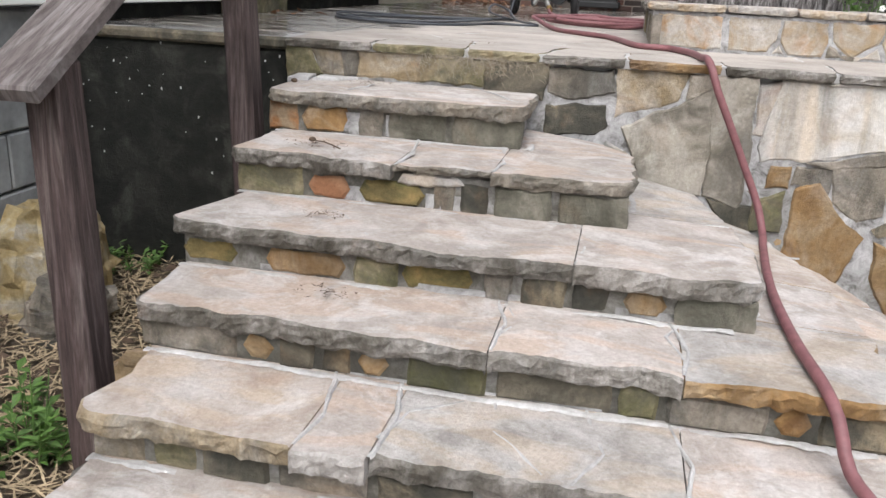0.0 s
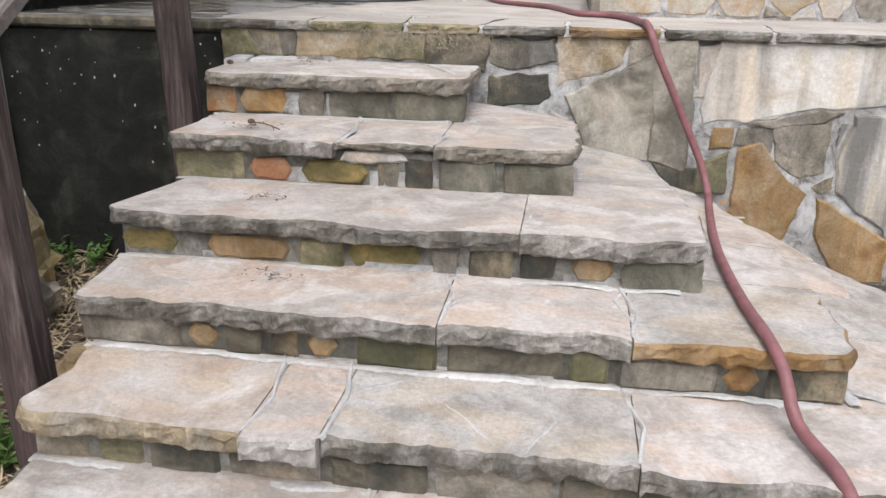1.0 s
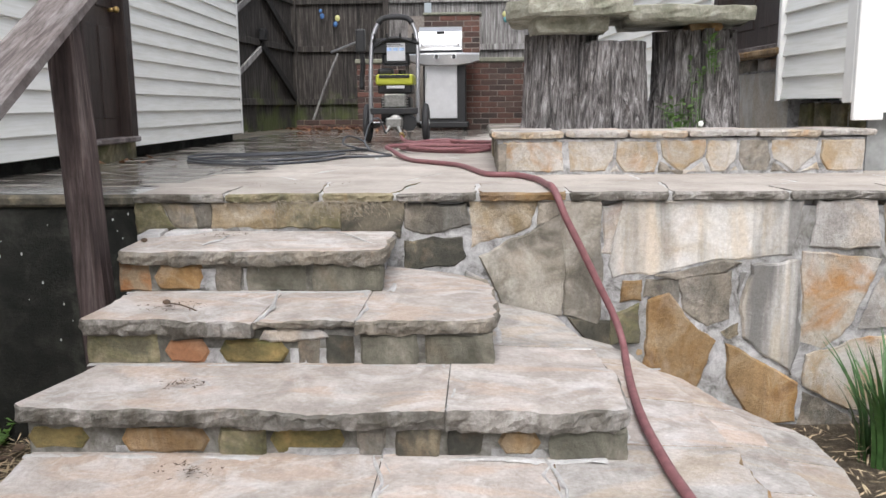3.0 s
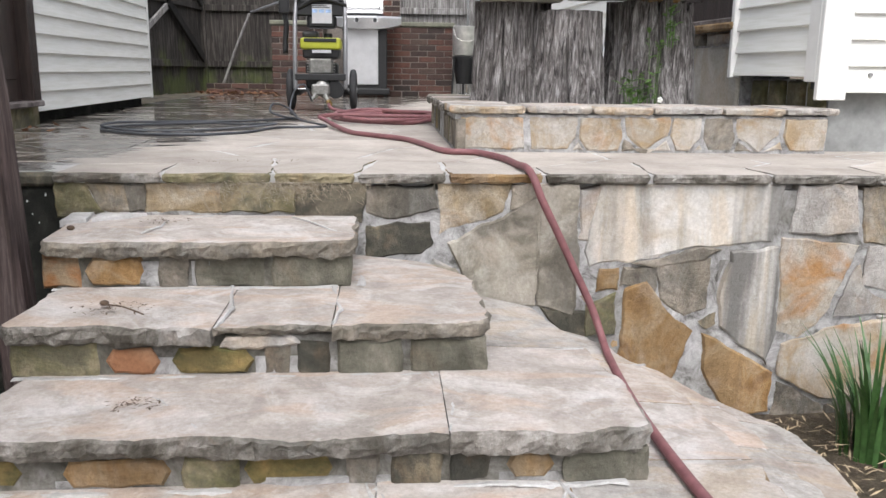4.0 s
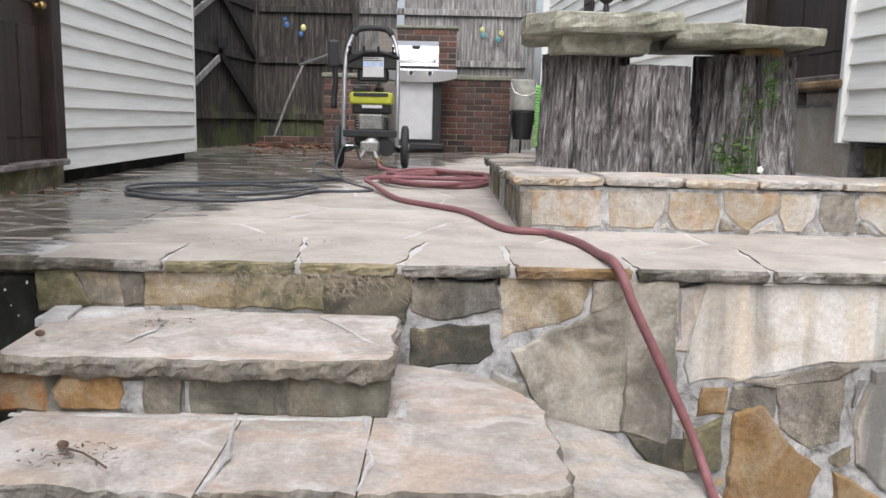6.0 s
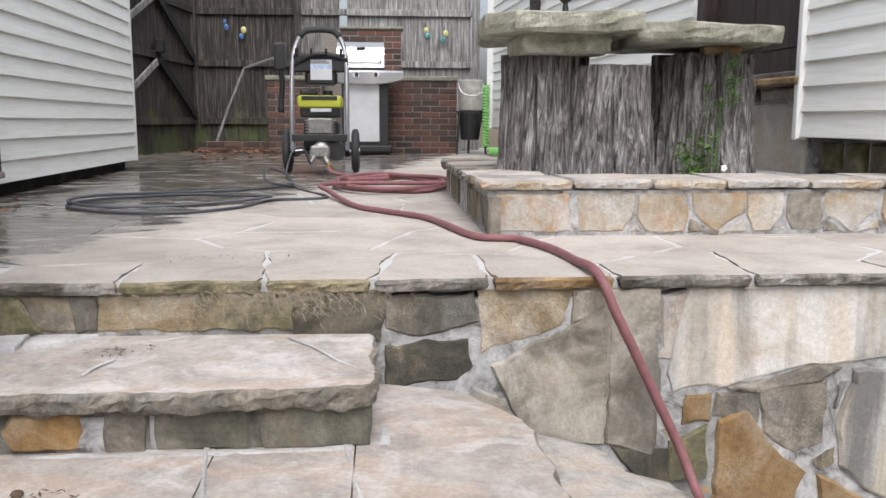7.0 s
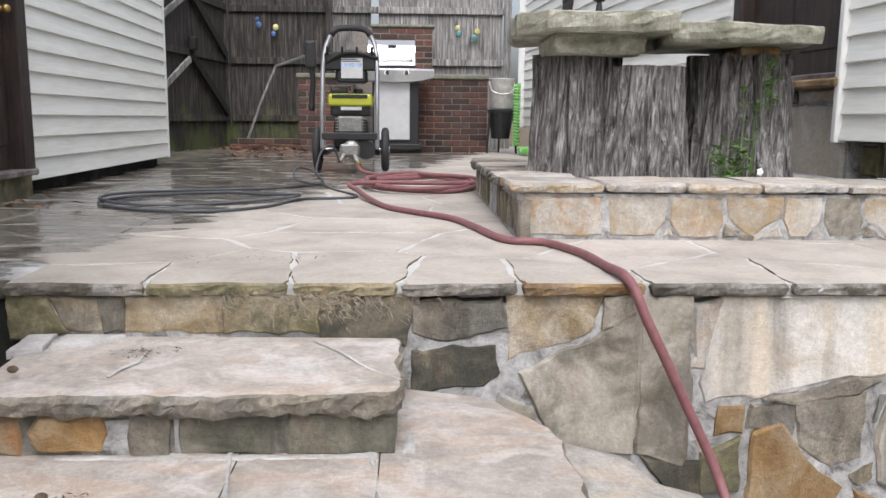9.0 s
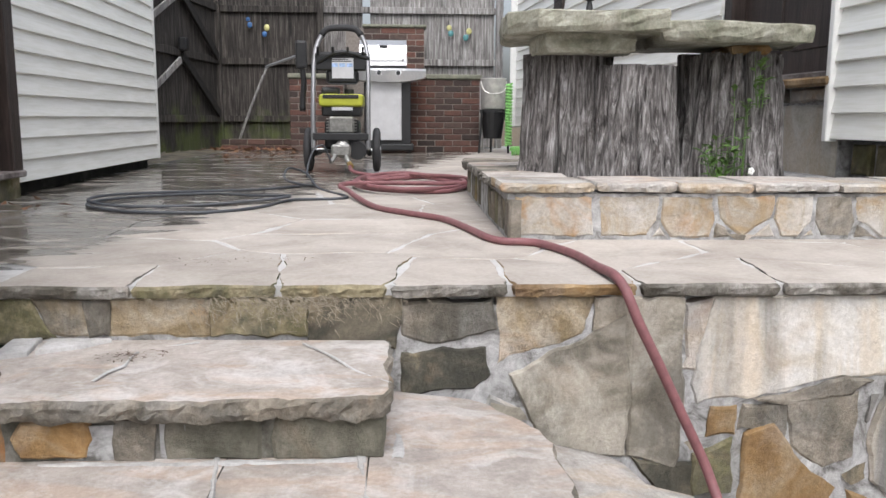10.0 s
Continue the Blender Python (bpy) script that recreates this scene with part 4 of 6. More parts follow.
    # joints between the flat stones set into the treads
    for i, pts in ((0, [(0.24, -0.06), (0.35, -0.05), (0.47, -0.03)]), (0, [(0.33, -0.30), (0.36, -0.20), (0.35, -0.09)]), (0, [(0.70, -0.04), (0.76, -0.13), (0.83, -0.24), (0.90, -0.33)]),
                   (1, [(0.93, -0.12), (1.02, -0.17), (1.17, -0.16)]), (1, [(0.98, -0.68), (0.95, -0.57), (0.99, -0.47)]), (2, [(1.26, -0.65), (1.31, -0.45), (1.29, -0.22)]), (2, [(0.40, -0.78), (0.52, -0.86), (0.62, -1.0)]),
                   (3, [(0.97, -1.05), (1.0, -1.14), (0.96, -1.22)]), (3, [(1.36, -1.25), (1.31, -1.1), (1.34, -1.0)]), (4, [(0.98, -1.28), (1.0, -1.40), (1.10, -1.52)]), (4, [(1.16, -1.27), (1.2, -1.42), (1.15, -1.54)]), (4, [(0.80, -1.5), (0.83, -1.38), (0.92, -1.30)])):
        ribbon("joint_mortar", pts, 0.008, functools.partial(tread_height, i), JOINTLIME, stairs, i + 3.3, 0.0005)


def near_joint(cuts, y, back, p):
    return any(abs(p.x - c) < 0.003 for c in cuts) or p.y > back - 0.003 and p.y > y + 0.1


RKINDS = dict(enumerate(KINDS)) | {11: RUSTY, 12: GREYFACE, 13: ORANGE, 14: MOSSOCHRE}
build_stairs()


# ---------------------------------------------------------------- patio paving
def behind_lip(p):
    return p.y > 0.02


def build_patio_stones():
    rng = random.Random(11)
    # the stones along the front edge have a ragged overhanging lip
    xs = [0.0, 0.31, 0.62, 0.955, 1.13, 1.45, 1.82, 2.16, 2.55, 2.95, 3.55]
    seeds = [((x0 + x1) / 2, 0.12 + rng.uniform(-0.04, 0.05)) for x0, x1 in zip(xs, xs[1:])]
    edge = len(seeds)
    for j in range(16):
        for i in range(9):
            seeds.append((-1.0 + 0.52 * i + rng.uniform(-0.2, 0.2) + 0.2 * (j % 2), 0.54 + 0.5 * j + rng.uniform(-0.2, 0.2)))
    for i, poly in enumerate(cells(seeds, [(0.0, -0.022), (3.55, -0.022), (3.55, 8.6), (-0.98, 8.6), (-0.98, 0.31), (0.0, 0.31)])):
        if len(poly) < 3 or min((p - poly[0]).length for p in poly[1:]) < 0.01:
            continue
        if i < edge:
            o = rough_line(rough_line(offset(poly, 0.007), 0.05, 0.014, i, 6), 0.013, 0.0035, i + 5, 30)
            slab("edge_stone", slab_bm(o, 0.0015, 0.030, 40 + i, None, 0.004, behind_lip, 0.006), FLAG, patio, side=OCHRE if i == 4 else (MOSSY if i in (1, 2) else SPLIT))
        else:
            part("flagstone", piece_bm(rough_line(offset(poly, 0.008), 0.05, 0.022, i, 6), 0.03, 0.002, FLAT, 0.0015, i), FLAG, patio)


build_patio_stones()


# ---------------------------------------------------------------- buildings
LAP = 0.1016


def lap_mesh(length, name):
    """One course of lap siding: butt edge proud, leaning back to the top; runs along +x, faces -y."""
    bm = bmesh.new()
    prof = [(-0.019, 0.0), (-0.021, 0.004), (-0.003, LAP + 0.006), (0.006, LAP + 0.006), (0.006, 0.0)]
    rows = [[bm.verts.new((x, y, z)) for y, z in prof] for x in (0, length)]
    for k in range(5):
        bm.faces.new((rows[0][k], rows[0][(k + 1) % 5], rows[1][(k + 1) % 5], rows[1][k]))
    bm.faces.new(rows[0][::-1])
    bm.faces.new(rows[1])
    return mesh_of(name, bm, SIDING)


def siding(parent, a, b, z0, courses):
    """Courses of siding from plan point a to b (the outside lies right of a to b)."""
    a, b = Vector(a), Vector(b)
    d = b - a
    me = lap_mesh(d.length, "siding_board")
    turn = math.atan2(d.y, d.x)
    for k in range(courses):
        share("siding_board", me, parent, Matrix.Translation((a.x, a.y, z0 + LAP * k)) @ Matrix.Rotation(turn, 4, "Z"))


def wall_box(a, b, thick, z0, z1):
    """A wall body behind the line a to b (outside right of a to b)."""
    a, b = Vector(a), Vector(b)
    d = (b - a).normalized()
    n = Vector((-d.y, d.x)) * thick
    bm = bmesh.new()
    o = [a, b, b + n, a + n]
    vs = [[bm.verts.new((p.x, p.y, z)) for p in o] for z in (z0, z1)]
    bm.faces.new(vs[0][::-1])
    bm.faces.new(vs[1])
    for k in range(4):
        bm.faces.new((vs[0][k], vs[0][(k + 1) % 4], vs[1][(k + 1) % 4], vs[1][k]))
    return bm


def lx(y):
    """The left building's face at depth y."""
    return -0.885 - 0.036 * (y - 2.1)


def lp(y, out=0.0):
    return (lx(y) + out, y)


BASE_L = 0.068
west = empty("wall_west", label="white lap siding wall of the left building, slightly dirty", category="siding wall", kind="structure")
# the outside of this wall is +x, so lines run from far to near with the outside on their right
part("sheathing", wall_box(lp(4.62, -0.01), lp(2.06, -0.01), -0.12, BASE_L + 0.004, 2.5), SHADOWGAP, west)
part("sheathing", wall_box(lp(1.36, -0.01), lp(-6.0, -0.01), -0.12, BASE_L + 0.004, 2.5), SHADOWGAP, west)
part("sheathing", wall_box(lp(2.06, -0.01), lp(1.36, -0.01), -0.12, 2.2, 2.5), SHADOWGAP, west)
siding(west, lp(2.06), lp(4.60), BASE_L, 24)
siding(west, lp(-6.0), lp(1.34), BASE_L, 24)
part("corner_trim", beam_bm((lx(4.62) - 0.01, 4.63, BASE_L - 0.01), (lx(4.62) - 0.01, 4.63, 2.5), 0.06, 0.05, 0.004, (1, 0, 0)), WHITETRIM, west, "white corner post")
part("back_face", wall_box((lx(4.62) - 3, 4.64), (lx(4.62) - 0.03, 4.64), -0.1, BASE_L, 2.5), SIDING, west)
part("gable_face", wall_box((lx(-6) - 3, -6.0), (lx(-6) - 0.03, -6.0), 0.1, -1.4, 2.5), SIDING, west)

blocks = empty("wall_foundation", label="grey concrete block foundation with flush joints", category="block wall", kind="structure")
part("foundation_body", wall_box(lp(0.05, -0.06), lp(-6, -0.06), -0.15, -1.4, BASE_L - 0.012), CONCRETE, blocks)
# near-black colour stands in for the dark gap below the siding
part("damp_footing", wall_box(lp(4.60, -0.07), lp(0.05, -0.07), -0.15, -0.4, BASE_L - 0.012), DARKCONC, blocks, "footing coloured near black as the dark gap under the siding")
part("door_step", wall_box(lp(2.06, 0.03), lp(1.36, 0.03), -0.12, -0.02, 0.098), MOSSY, blocks, "mossy stone step under the door")


def build_blocks():
    bm = box_bm(0, -0.02, 0, 0.392, 0.02, 0.19, 0.006)
    me = mesh_of("foundation_block", bm, CONCRETE)
    turn = math.atan2(-1, 0.036)
    for r in range(5):
        for k in range(6):
            y = 0.0 - 0.4 * k - (0.2 if r % 2 else 0)
            share("foundation_block", me, blocks, Matrix.Translation((lx(y) - 0.052, y, BASE_L - 0.21 - 0.2 * r)) @ Matrix.Rotation(turn, 4, "Z"))


build_blocks()


def panel_door(name, label, a, b, z0, z1, side, kind="structure"):
    """A panelled door with frame between plan points a and b; side: unit vector outwards."""
    a, b, s = Vector((*a, 0)), Vector((*b, 0)), Vector((*side, 0))
    d = (b - a).normalized()
    thing = empty(name, label=label, category="door", kind=kind)
    up = Vector((0, 0, 1))
    for p in (a + d * 0.045, b - d * 0.045):
        part("jamb", beam_bm(p + up * z0, p + up * z1, 0.09, 0.11, 0.005, s), DOORWOOD, thing)
    part("lintel", beam_bm(a + up * (z1 + 0.05), b + up * (z1 + 0.05), 0.11, 0.1, 0.005), DOORWOOD, thing)
    part("sill", beam_bm(a - s * 0.01 + up * (z0 + 0.0), b - s * 0.01 + up * (z0 + 0.0), 0.16, 0.03, 0.006), RAILTOP, thing, "worn bare wooden sill")
    leaf = part("leaf", beam_bm(a + d * 0.09 - s * 0.03 + up * (z0 + z1) / 2, b - d * 0.09 - s * 0.03 + up * (z0 + z1) / 2, 0.04, z1 - z0 - 0.03, 0.003), DOORWOOD, thing)
    w = (b - a).length - 0.18
    for k in range(2):
        for r, (h0, h1) in enumerate(((0.12, 0.62), (0.72, 1.3), (1.4, 1.85))):
            p0 = a + d * (0.09 + w * (0.10 + 0.45 * k))
            p1 = a + d * (0.09 + w * (0.45 + 0.45 * k))
            part("panel", beam_bm(p0 - s * 0.008 + up * (z0 + (h0 + h1) / 2), p1 - s * 0.008 + up * (z0 + (h0 + h1) / 2), 0.012, h1 - h0, 0.005), DOORWOOD, leaf)
    return thing, leaf


door1, leaf1 = panel_door("door_1", "dark brown panelled door with a small brass knob", lp(1.37), lp(2.05), 0.115, 2.15, (1, 0))
knob = bmesh.new()
bmesh.ops.create_uvsphere(knob, u_segments=14, v_segments=10, radius=0.019, matrix=Matrix.Translation((lx(1.92) + 0.035, 1.905, 0.83)))
cyl_bm((lx(1.9) - 0.012, 1.905, 0.83), (lx(1.9) + 0.02, 1.905, 0.83), 0.012, bm=knob)
part("knob", knob, BRASS, leaf1, "small worn brass knob", True)

# outlet on the near siding
outlet = empty("wall_outlet", label="small grey weatherproof outlet box on white siding", category="outlet")
part("cover", box_bm(lx(0.62) + 0.006, 0.60, 0.50, lx(0.62) + 0.03, 0.66, 0.61, 0.006), PANEL, outlet)


def rx(y):
    """The right house's face at depth y."""
    return 2.71 - 0.075 * (y - 0.74)


def rp(y, out=0.0):
    return (rx(y) - out, y)


BASE_R = 0.30
east = empty("wall_east", label="white lap siding wall of the house with a loose bottom board", category="siding wall", kind="structure")
part("sheathing", wall_box(rp(0.74, -0.02), rp(1.43, -0.02), -0.12, BASE_R + 0.02, 2.85), SHADOWGAP, east)
part("sheathing", wall_box(rp(2.46, -0.02), rp(7.6, -0.02), -0.12, BASE_R + 0.02, 2.85), SHADOWGAP, east)
part("sheathing", wall_box(rp(1.43, -0.02), rp(2.46, -0.02), -0.12, 2.62, 2.85), SHADOWGAP, east)
part("sheathing", wall_box((2.72 + 0.02, 0.76), (7.0, 0.76), 0.12, BASE_R - 0.05, 2.85), SHADOWGAP, east)
siding(east, rp(1.43), rp(0.79), BASE_R, 25)
siding(east, rp(7.6), rp(2.48), BASE_R, 25)
siding(east, (2.80, 0.74), (7.0, 0.74), BASE_R - 0.06, 25)
part("corner_board", beam_bm((2.695, 0.785, BASE_R - 0.02), (2.695, 0.785, 2.85), 0.09, 0.03, 0.004, (1, 0, 0)), WHITETRIM, east, "white corner board")
part("corner_board", beam_bm((2.74, 0.725, BASE_R - 0.09), (2.74, 0.725, 2.85), 0.03, 0.12, 0.004, (1, 0, 0)), WHITETRIM, east, "white corner board")
for x in (2.90, 2.99, 3.10, 3.21):
    part("vent_plug", cyl_bm((x, 0.733, BASE_R + 0.01), (x, 0.72, BASE_R + 0.01), 0.008), CONCRETE, east, "small grey plug")
part("corner_board", beam_bm((rx(7.55) - 0.02, 7.55, BASE_R - 0.02), (rx(7.55) - 0.02, 7.55, 2.85), 0.03, 0.12, 0.004, (1, 0, 0)), WHITETRIM, east, "white corner board")
part("back_face", wall_box((rx(7.6), 7.62), (7.0, 7.62), -0.1, BASE_R, 2.85), SIDING, east)
part("door_casing", beam_bm((rx(1.43) - 0.012, 1.445, BASE_R - 0.01), (rx(1.43) - 0.012, 1.445, 2.85), 0.035, 0.05, 0.004, (1, 0, 0)), WHITETRIM, east, "white door casing")
house_base = empty("wall_house_base", label="grey stained house foundation with mossy stones", category="foundation", kind="structure")
part("base_body", box_bm(2.78, 0.80, -0.2, 7.0, 1.1, BASE_R - 0.055), CONCRETE, house_base)
part("side_body", wall_box(rp(0.82, -0.08), rp(1.43, -0.08), -0.2, -0.2, BASE_R - 0.012), MORTAR, house_base)
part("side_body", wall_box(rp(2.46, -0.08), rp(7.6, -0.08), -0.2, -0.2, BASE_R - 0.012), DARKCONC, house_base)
for k in range(4):
    y0, y1 = 0.80 + 0.155 * k, 0.945 + 0.155 * k
    m = facing((rx(y1) + 0.065, y1, 0), (0, -1))
    part("base_stone", piece_bm(rough_line([Vector((0, 0.16)), Vector((0.133, 0.16)), Vector((0.128, 0.28)), Vector((0.005, 0.28))], 0.03, 0.006, k), 0.03, 0.008, m, 0.006, k), MOSSY, house_base)

# door recess with its stone step
door2, leaf2 = panel_door("door_2", "dark brown house door above a stone threshold", rp(2.46, -0.05), rp(1.44, -0.05), 0.56, 2.6, (-1, 0))
for y0, y1 in ((1.62, 2.42),):
    part("glass", beam_bm((rx(y0) + 0.055, y0 + 0.25, 1.7), (rx(y1) + 0.055, y1 - 0.25, 1.7), 0.012, 1.2, 0.0), GLASS, leaf2, "dim glazed upper light")
stoop = empty("stoop", label="stone-faced stoop under the house door with a yellow ledge stone", category="stoop", kind="structure")
part("stoop_body", wall_box(rp(1.44, -0.03), rp(2.48, -0.03), -0.25, -0.1, 0.52), MORTAR, stoop)
part("ledge", beam_bm((rx(1.43) + 0.05, 1.44, 0.533), (rx(2.5) + 0.05, 2.5, 0.533), 0.20, 0.035, 0.008), OCHRE, stoop, "yellow ledge stone")
for k, (u0, u1, v0, v1, kk) in enumerate(((0.0, 0.36, 0.14, 0.49, LIMEFACE), (0.37, 1.02, 0.14, 0.44, LIMEFACE), (0.37, 0.64, 0.45, 0.51, GREY), (0.65, 1.02, 0.45, 0.51, PALE))):
    m = facing((rx(2.47) + 0.014, 2.47, 0), (0.075, -1))
    part("facing_stone", piece_bm(rough_line([Vector((u0, v0)), Vector((u1, v0)), Vector((u1 - 0.01, v1)), Vector((u0 + 0.01, v1))], 0.05, 0.012, k + 50), 0.04, 0.01, m, 0.01, k), kk, stoop)


def house_window(name, y0, y1, z0, z1):
    w = empty(name, label="white framed house window with dim glass", category="window", kind="structure")
    o = -0.012
    part("backing", beam_bm((rx(y0) + 0.004, y0, (z0 + z1) / 2), (rx(y1) + 0.004, y1, (z0 + z1) / 2), 0.03, z1 - z0, 0), CURTAIN, w, "dim curtain behind the glass")
    part("pane", beam_bm((rx(y0) - 0.022, y0, (z0 + z1) / 2), (rx(y1) - 0.022, y1, (z0 + z1) / 2), 0.006, z1 - z0, 0), GLASS, w)
    for y in (y0, y1):
        part("window_frame", beam_bm((rx(y) - 0.02, y, z0 - 0.05), (rx(y) - 0.02, y, z1 + 0.05), 0.07, 0.05, 0.004, (1, 0, 0)), WHITETRIM, w)
    for z in (z0 - 0.03, (z0 + z1) / 2, z1 + 0.03):
        part("window_frame", beam_bm((rx(y0) - 0.02, y0, z), (rx(y1) - 0.02, y1, z), 0.04, 0.05, 0.004), WHITETRIM, w)


def gable_roof(name, label, x0, x1, y0, y1, z, rise):
    """A plain pitched roof without overhang, its ridge along y."""
    bm = bmesh.new()
    prof = [(x0, z), (x1, z), (x1, z + 0.06), ((x0 + x1) / 2, z + rise), (x0, z + 0.06)]
    rows = [[bm.verts.new((x, y, h)) for x, h in prof] for y in (y0, y1)]
    for k in range(5):
        bm.faces.new((rows[0][k], rows[0][(k + 1) % 5], rows[1][(k + 1) % 5], rows[1][k]))
    bm.faces.new(rows[0][::-1])
    bm.faces.new(rows[1])
    part(name, bm, CONCRETE, None, label, category="roof", kind="structure")


gable_roof("roof_west", "grey pitched roof over the white siding building", lx(4.62) - 3.0, lx(4.62) - 0.03, -6.0, 4.62, 2.51, 0.8)
gable_roof("roof_east", "grey pitched roof over the white siding house", 2.80, 7.0, 0.78, 7.60, 2.86, 1.0)


house_window("window_1", 3.15, 3.55, 1.35, 2.5)


def shutter(y0, y1, z0, z1):
    s = empty("shutter", label="dark brown slatted window shutter", category="shutter", group="house shutters")
    part("frame", beam_bm((rx(y0) - 0.022, y0, (z0 + z1) / 2), (rx(y1) - 0.022, y1, (z0 + z1) / 2), 0.02, z1 - z0, 0.003), DOORWOOD, s)
    for k in range(14):
        z = z0 + 0.06 + (z1 - z0 - 0.12) * k / 13
        part("slat", beam_bm((rx(y0) - 0.036, y0 + 0.03, z), (rx(y1) - 0.036, y1 - 0.03, z), 0.010, 0.05, 0), DOORWOOD, s)


shutter(4.35, 4.65, 1.3, 2.55)
shutter(5.55, 5.85, 1.3, 2.55)

# ---------------------------------------------------------------- planter
planter = empty("planter", label="low raised bed edged with sandstone and flat cap stones", category="planter", kind="structure")
PX0, PX1, PY, PZ = 1.25, 2.74, 0.70, 0.178
part("bed_fill", box_bm(PX0 + 0.03, PY + 0.03, -0.02, 2.66, 2.6, PZ - 0.03), MORTAR, planter)


def build_planter():
    rng = random.Random(21)
    m = facing((0, PY, 0), (1, 0))
    x = PX0 + 0.02
    row = [(0.26, 1), (0.20, 1), (0.18, 0), (0.18, 1), (0.13, 5), (0.14, 6), (0.19, 1), (0.17, 0)]
    kinds = [CREAM, CREAM, PALE, TAN, CREAM, CREAM, GREY]
    seeds, sizes, types = [], [], []
    for j, (w, k) in enumerate(row):
        if j in (3, 6):
            seeds += [(x + w * 0.5, 0.10), (x + w * 0.25, 0.03), (x + w * 0.8, 0.025)]
            sizes += [w * 0.5, w * 0.22, w * 0.25]
            types += [k, 6, 0]
        else:
            seeds.append((x + w * 0.5, 0.072 + 0.02 * rng.uniform(-1, 1)))
            sizes.append(w * 0.5)
            types.append(k)
        if j in (1, 4):
            seeds.append((x + w, 0.02))
            sizes.append(0.03)
            types.append(0)
        x += w
    for j, (poly, k) in enumerate(zip(cells(seeds, [(PX0 + 0.008, 0.002), (PX1 - 0.004, 0.002), (PX1 - 0.004, 0.143), (PX0 + 0.008, 0.143)], sizes), types)):
        if len(poly) > 2:
            part("planter_stone", piece_bm(rough_line(offset(poly, 0.004 + 0.005 * rng.random()), 0.022, 0.010, j + 120, 12), 0.04, 0.007, m @ Matrix.Translation((0, 0, 0.006)), 0.008, j), kinds[k], planter)
    # return along the patio
    m = facing((PX0, 2.3, 0), (0, -1))
    u = 0.0
    j = 0
    while u < 1.56:
        w = rng.uniform(0.06, 0.13)
        p = [(u + 0.006, 0.01), (u + w - 0.006, 0.01), (u + w - 0.006, 0.13), (u + 0.006, 0.13)]
        part("planter_stone", piece_bm(rough_line([Vector(v) for v in p], 0.03, 0.006, j + 160, 12), 0.04, 0.010, m @ Matrix.Translation((0, 0, 0.01 * rng.random())), 0.008, j), (GREY, MOSSY, GREY, DARKSTONE)[j % 4], planter)
        u += w
        j += 1
    part("planter_core", box_bm(PX0 - 0.002, PY - 0.002, -0.02, PX1 - 0.01, PY + 0.3, 0.145), MORTAR, planter)
    part("planter_core", box_bm(PX0 - 0.002, PY + 0.3, -0.02, PX0 + 0.25, 2.32, 0.145), MORTAR, planter)
    # caps
    xs = [PX0 - 0.03, 1.52, 1.78, 2.02, 2.30, 2.55, PX1 + 0.03]
    for i, (x0, x1) in enumerate(zip(xs, xs[1:])):
        n = int((x1 - x0) / 0.014)
        lip = [Vector((x0 + 0.004 + (x1 - x0 - 0.008) * k / n, PY - 0.022 + 0.014 * noise.noise(Vector((x0 * 3 + k * 0.5, i, 18))))) for k in range(n + 1)]
        o = lip + [Vector((x1 - 0.006, PY + 0.3)), Vector((x0 + 0.006, PY + 0.3))]
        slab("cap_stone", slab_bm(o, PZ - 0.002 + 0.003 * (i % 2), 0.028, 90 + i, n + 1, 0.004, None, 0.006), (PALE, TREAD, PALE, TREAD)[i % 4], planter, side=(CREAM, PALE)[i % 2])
    ys = [PY + 0.305, 1.38, 1.75, 2.05, 2.36]
    for i, (y0, y1) in enumerate(zip(ys, ys[1:])):
        o = rough_line([Vector((PX0 - 0.03, y0 + 0.004)), Vector((PX0 + 0.26, y0 + 0.004)), Vector((PX0 + 0.26, y1 - 0.004)), Vector((PX0 - 0.03, y1 - 0.004))], 0.04, 0.010, 300 + i, 8)
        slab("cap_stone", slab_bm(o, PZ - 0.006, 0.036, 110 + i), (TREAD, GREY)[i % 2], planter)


build_planter()


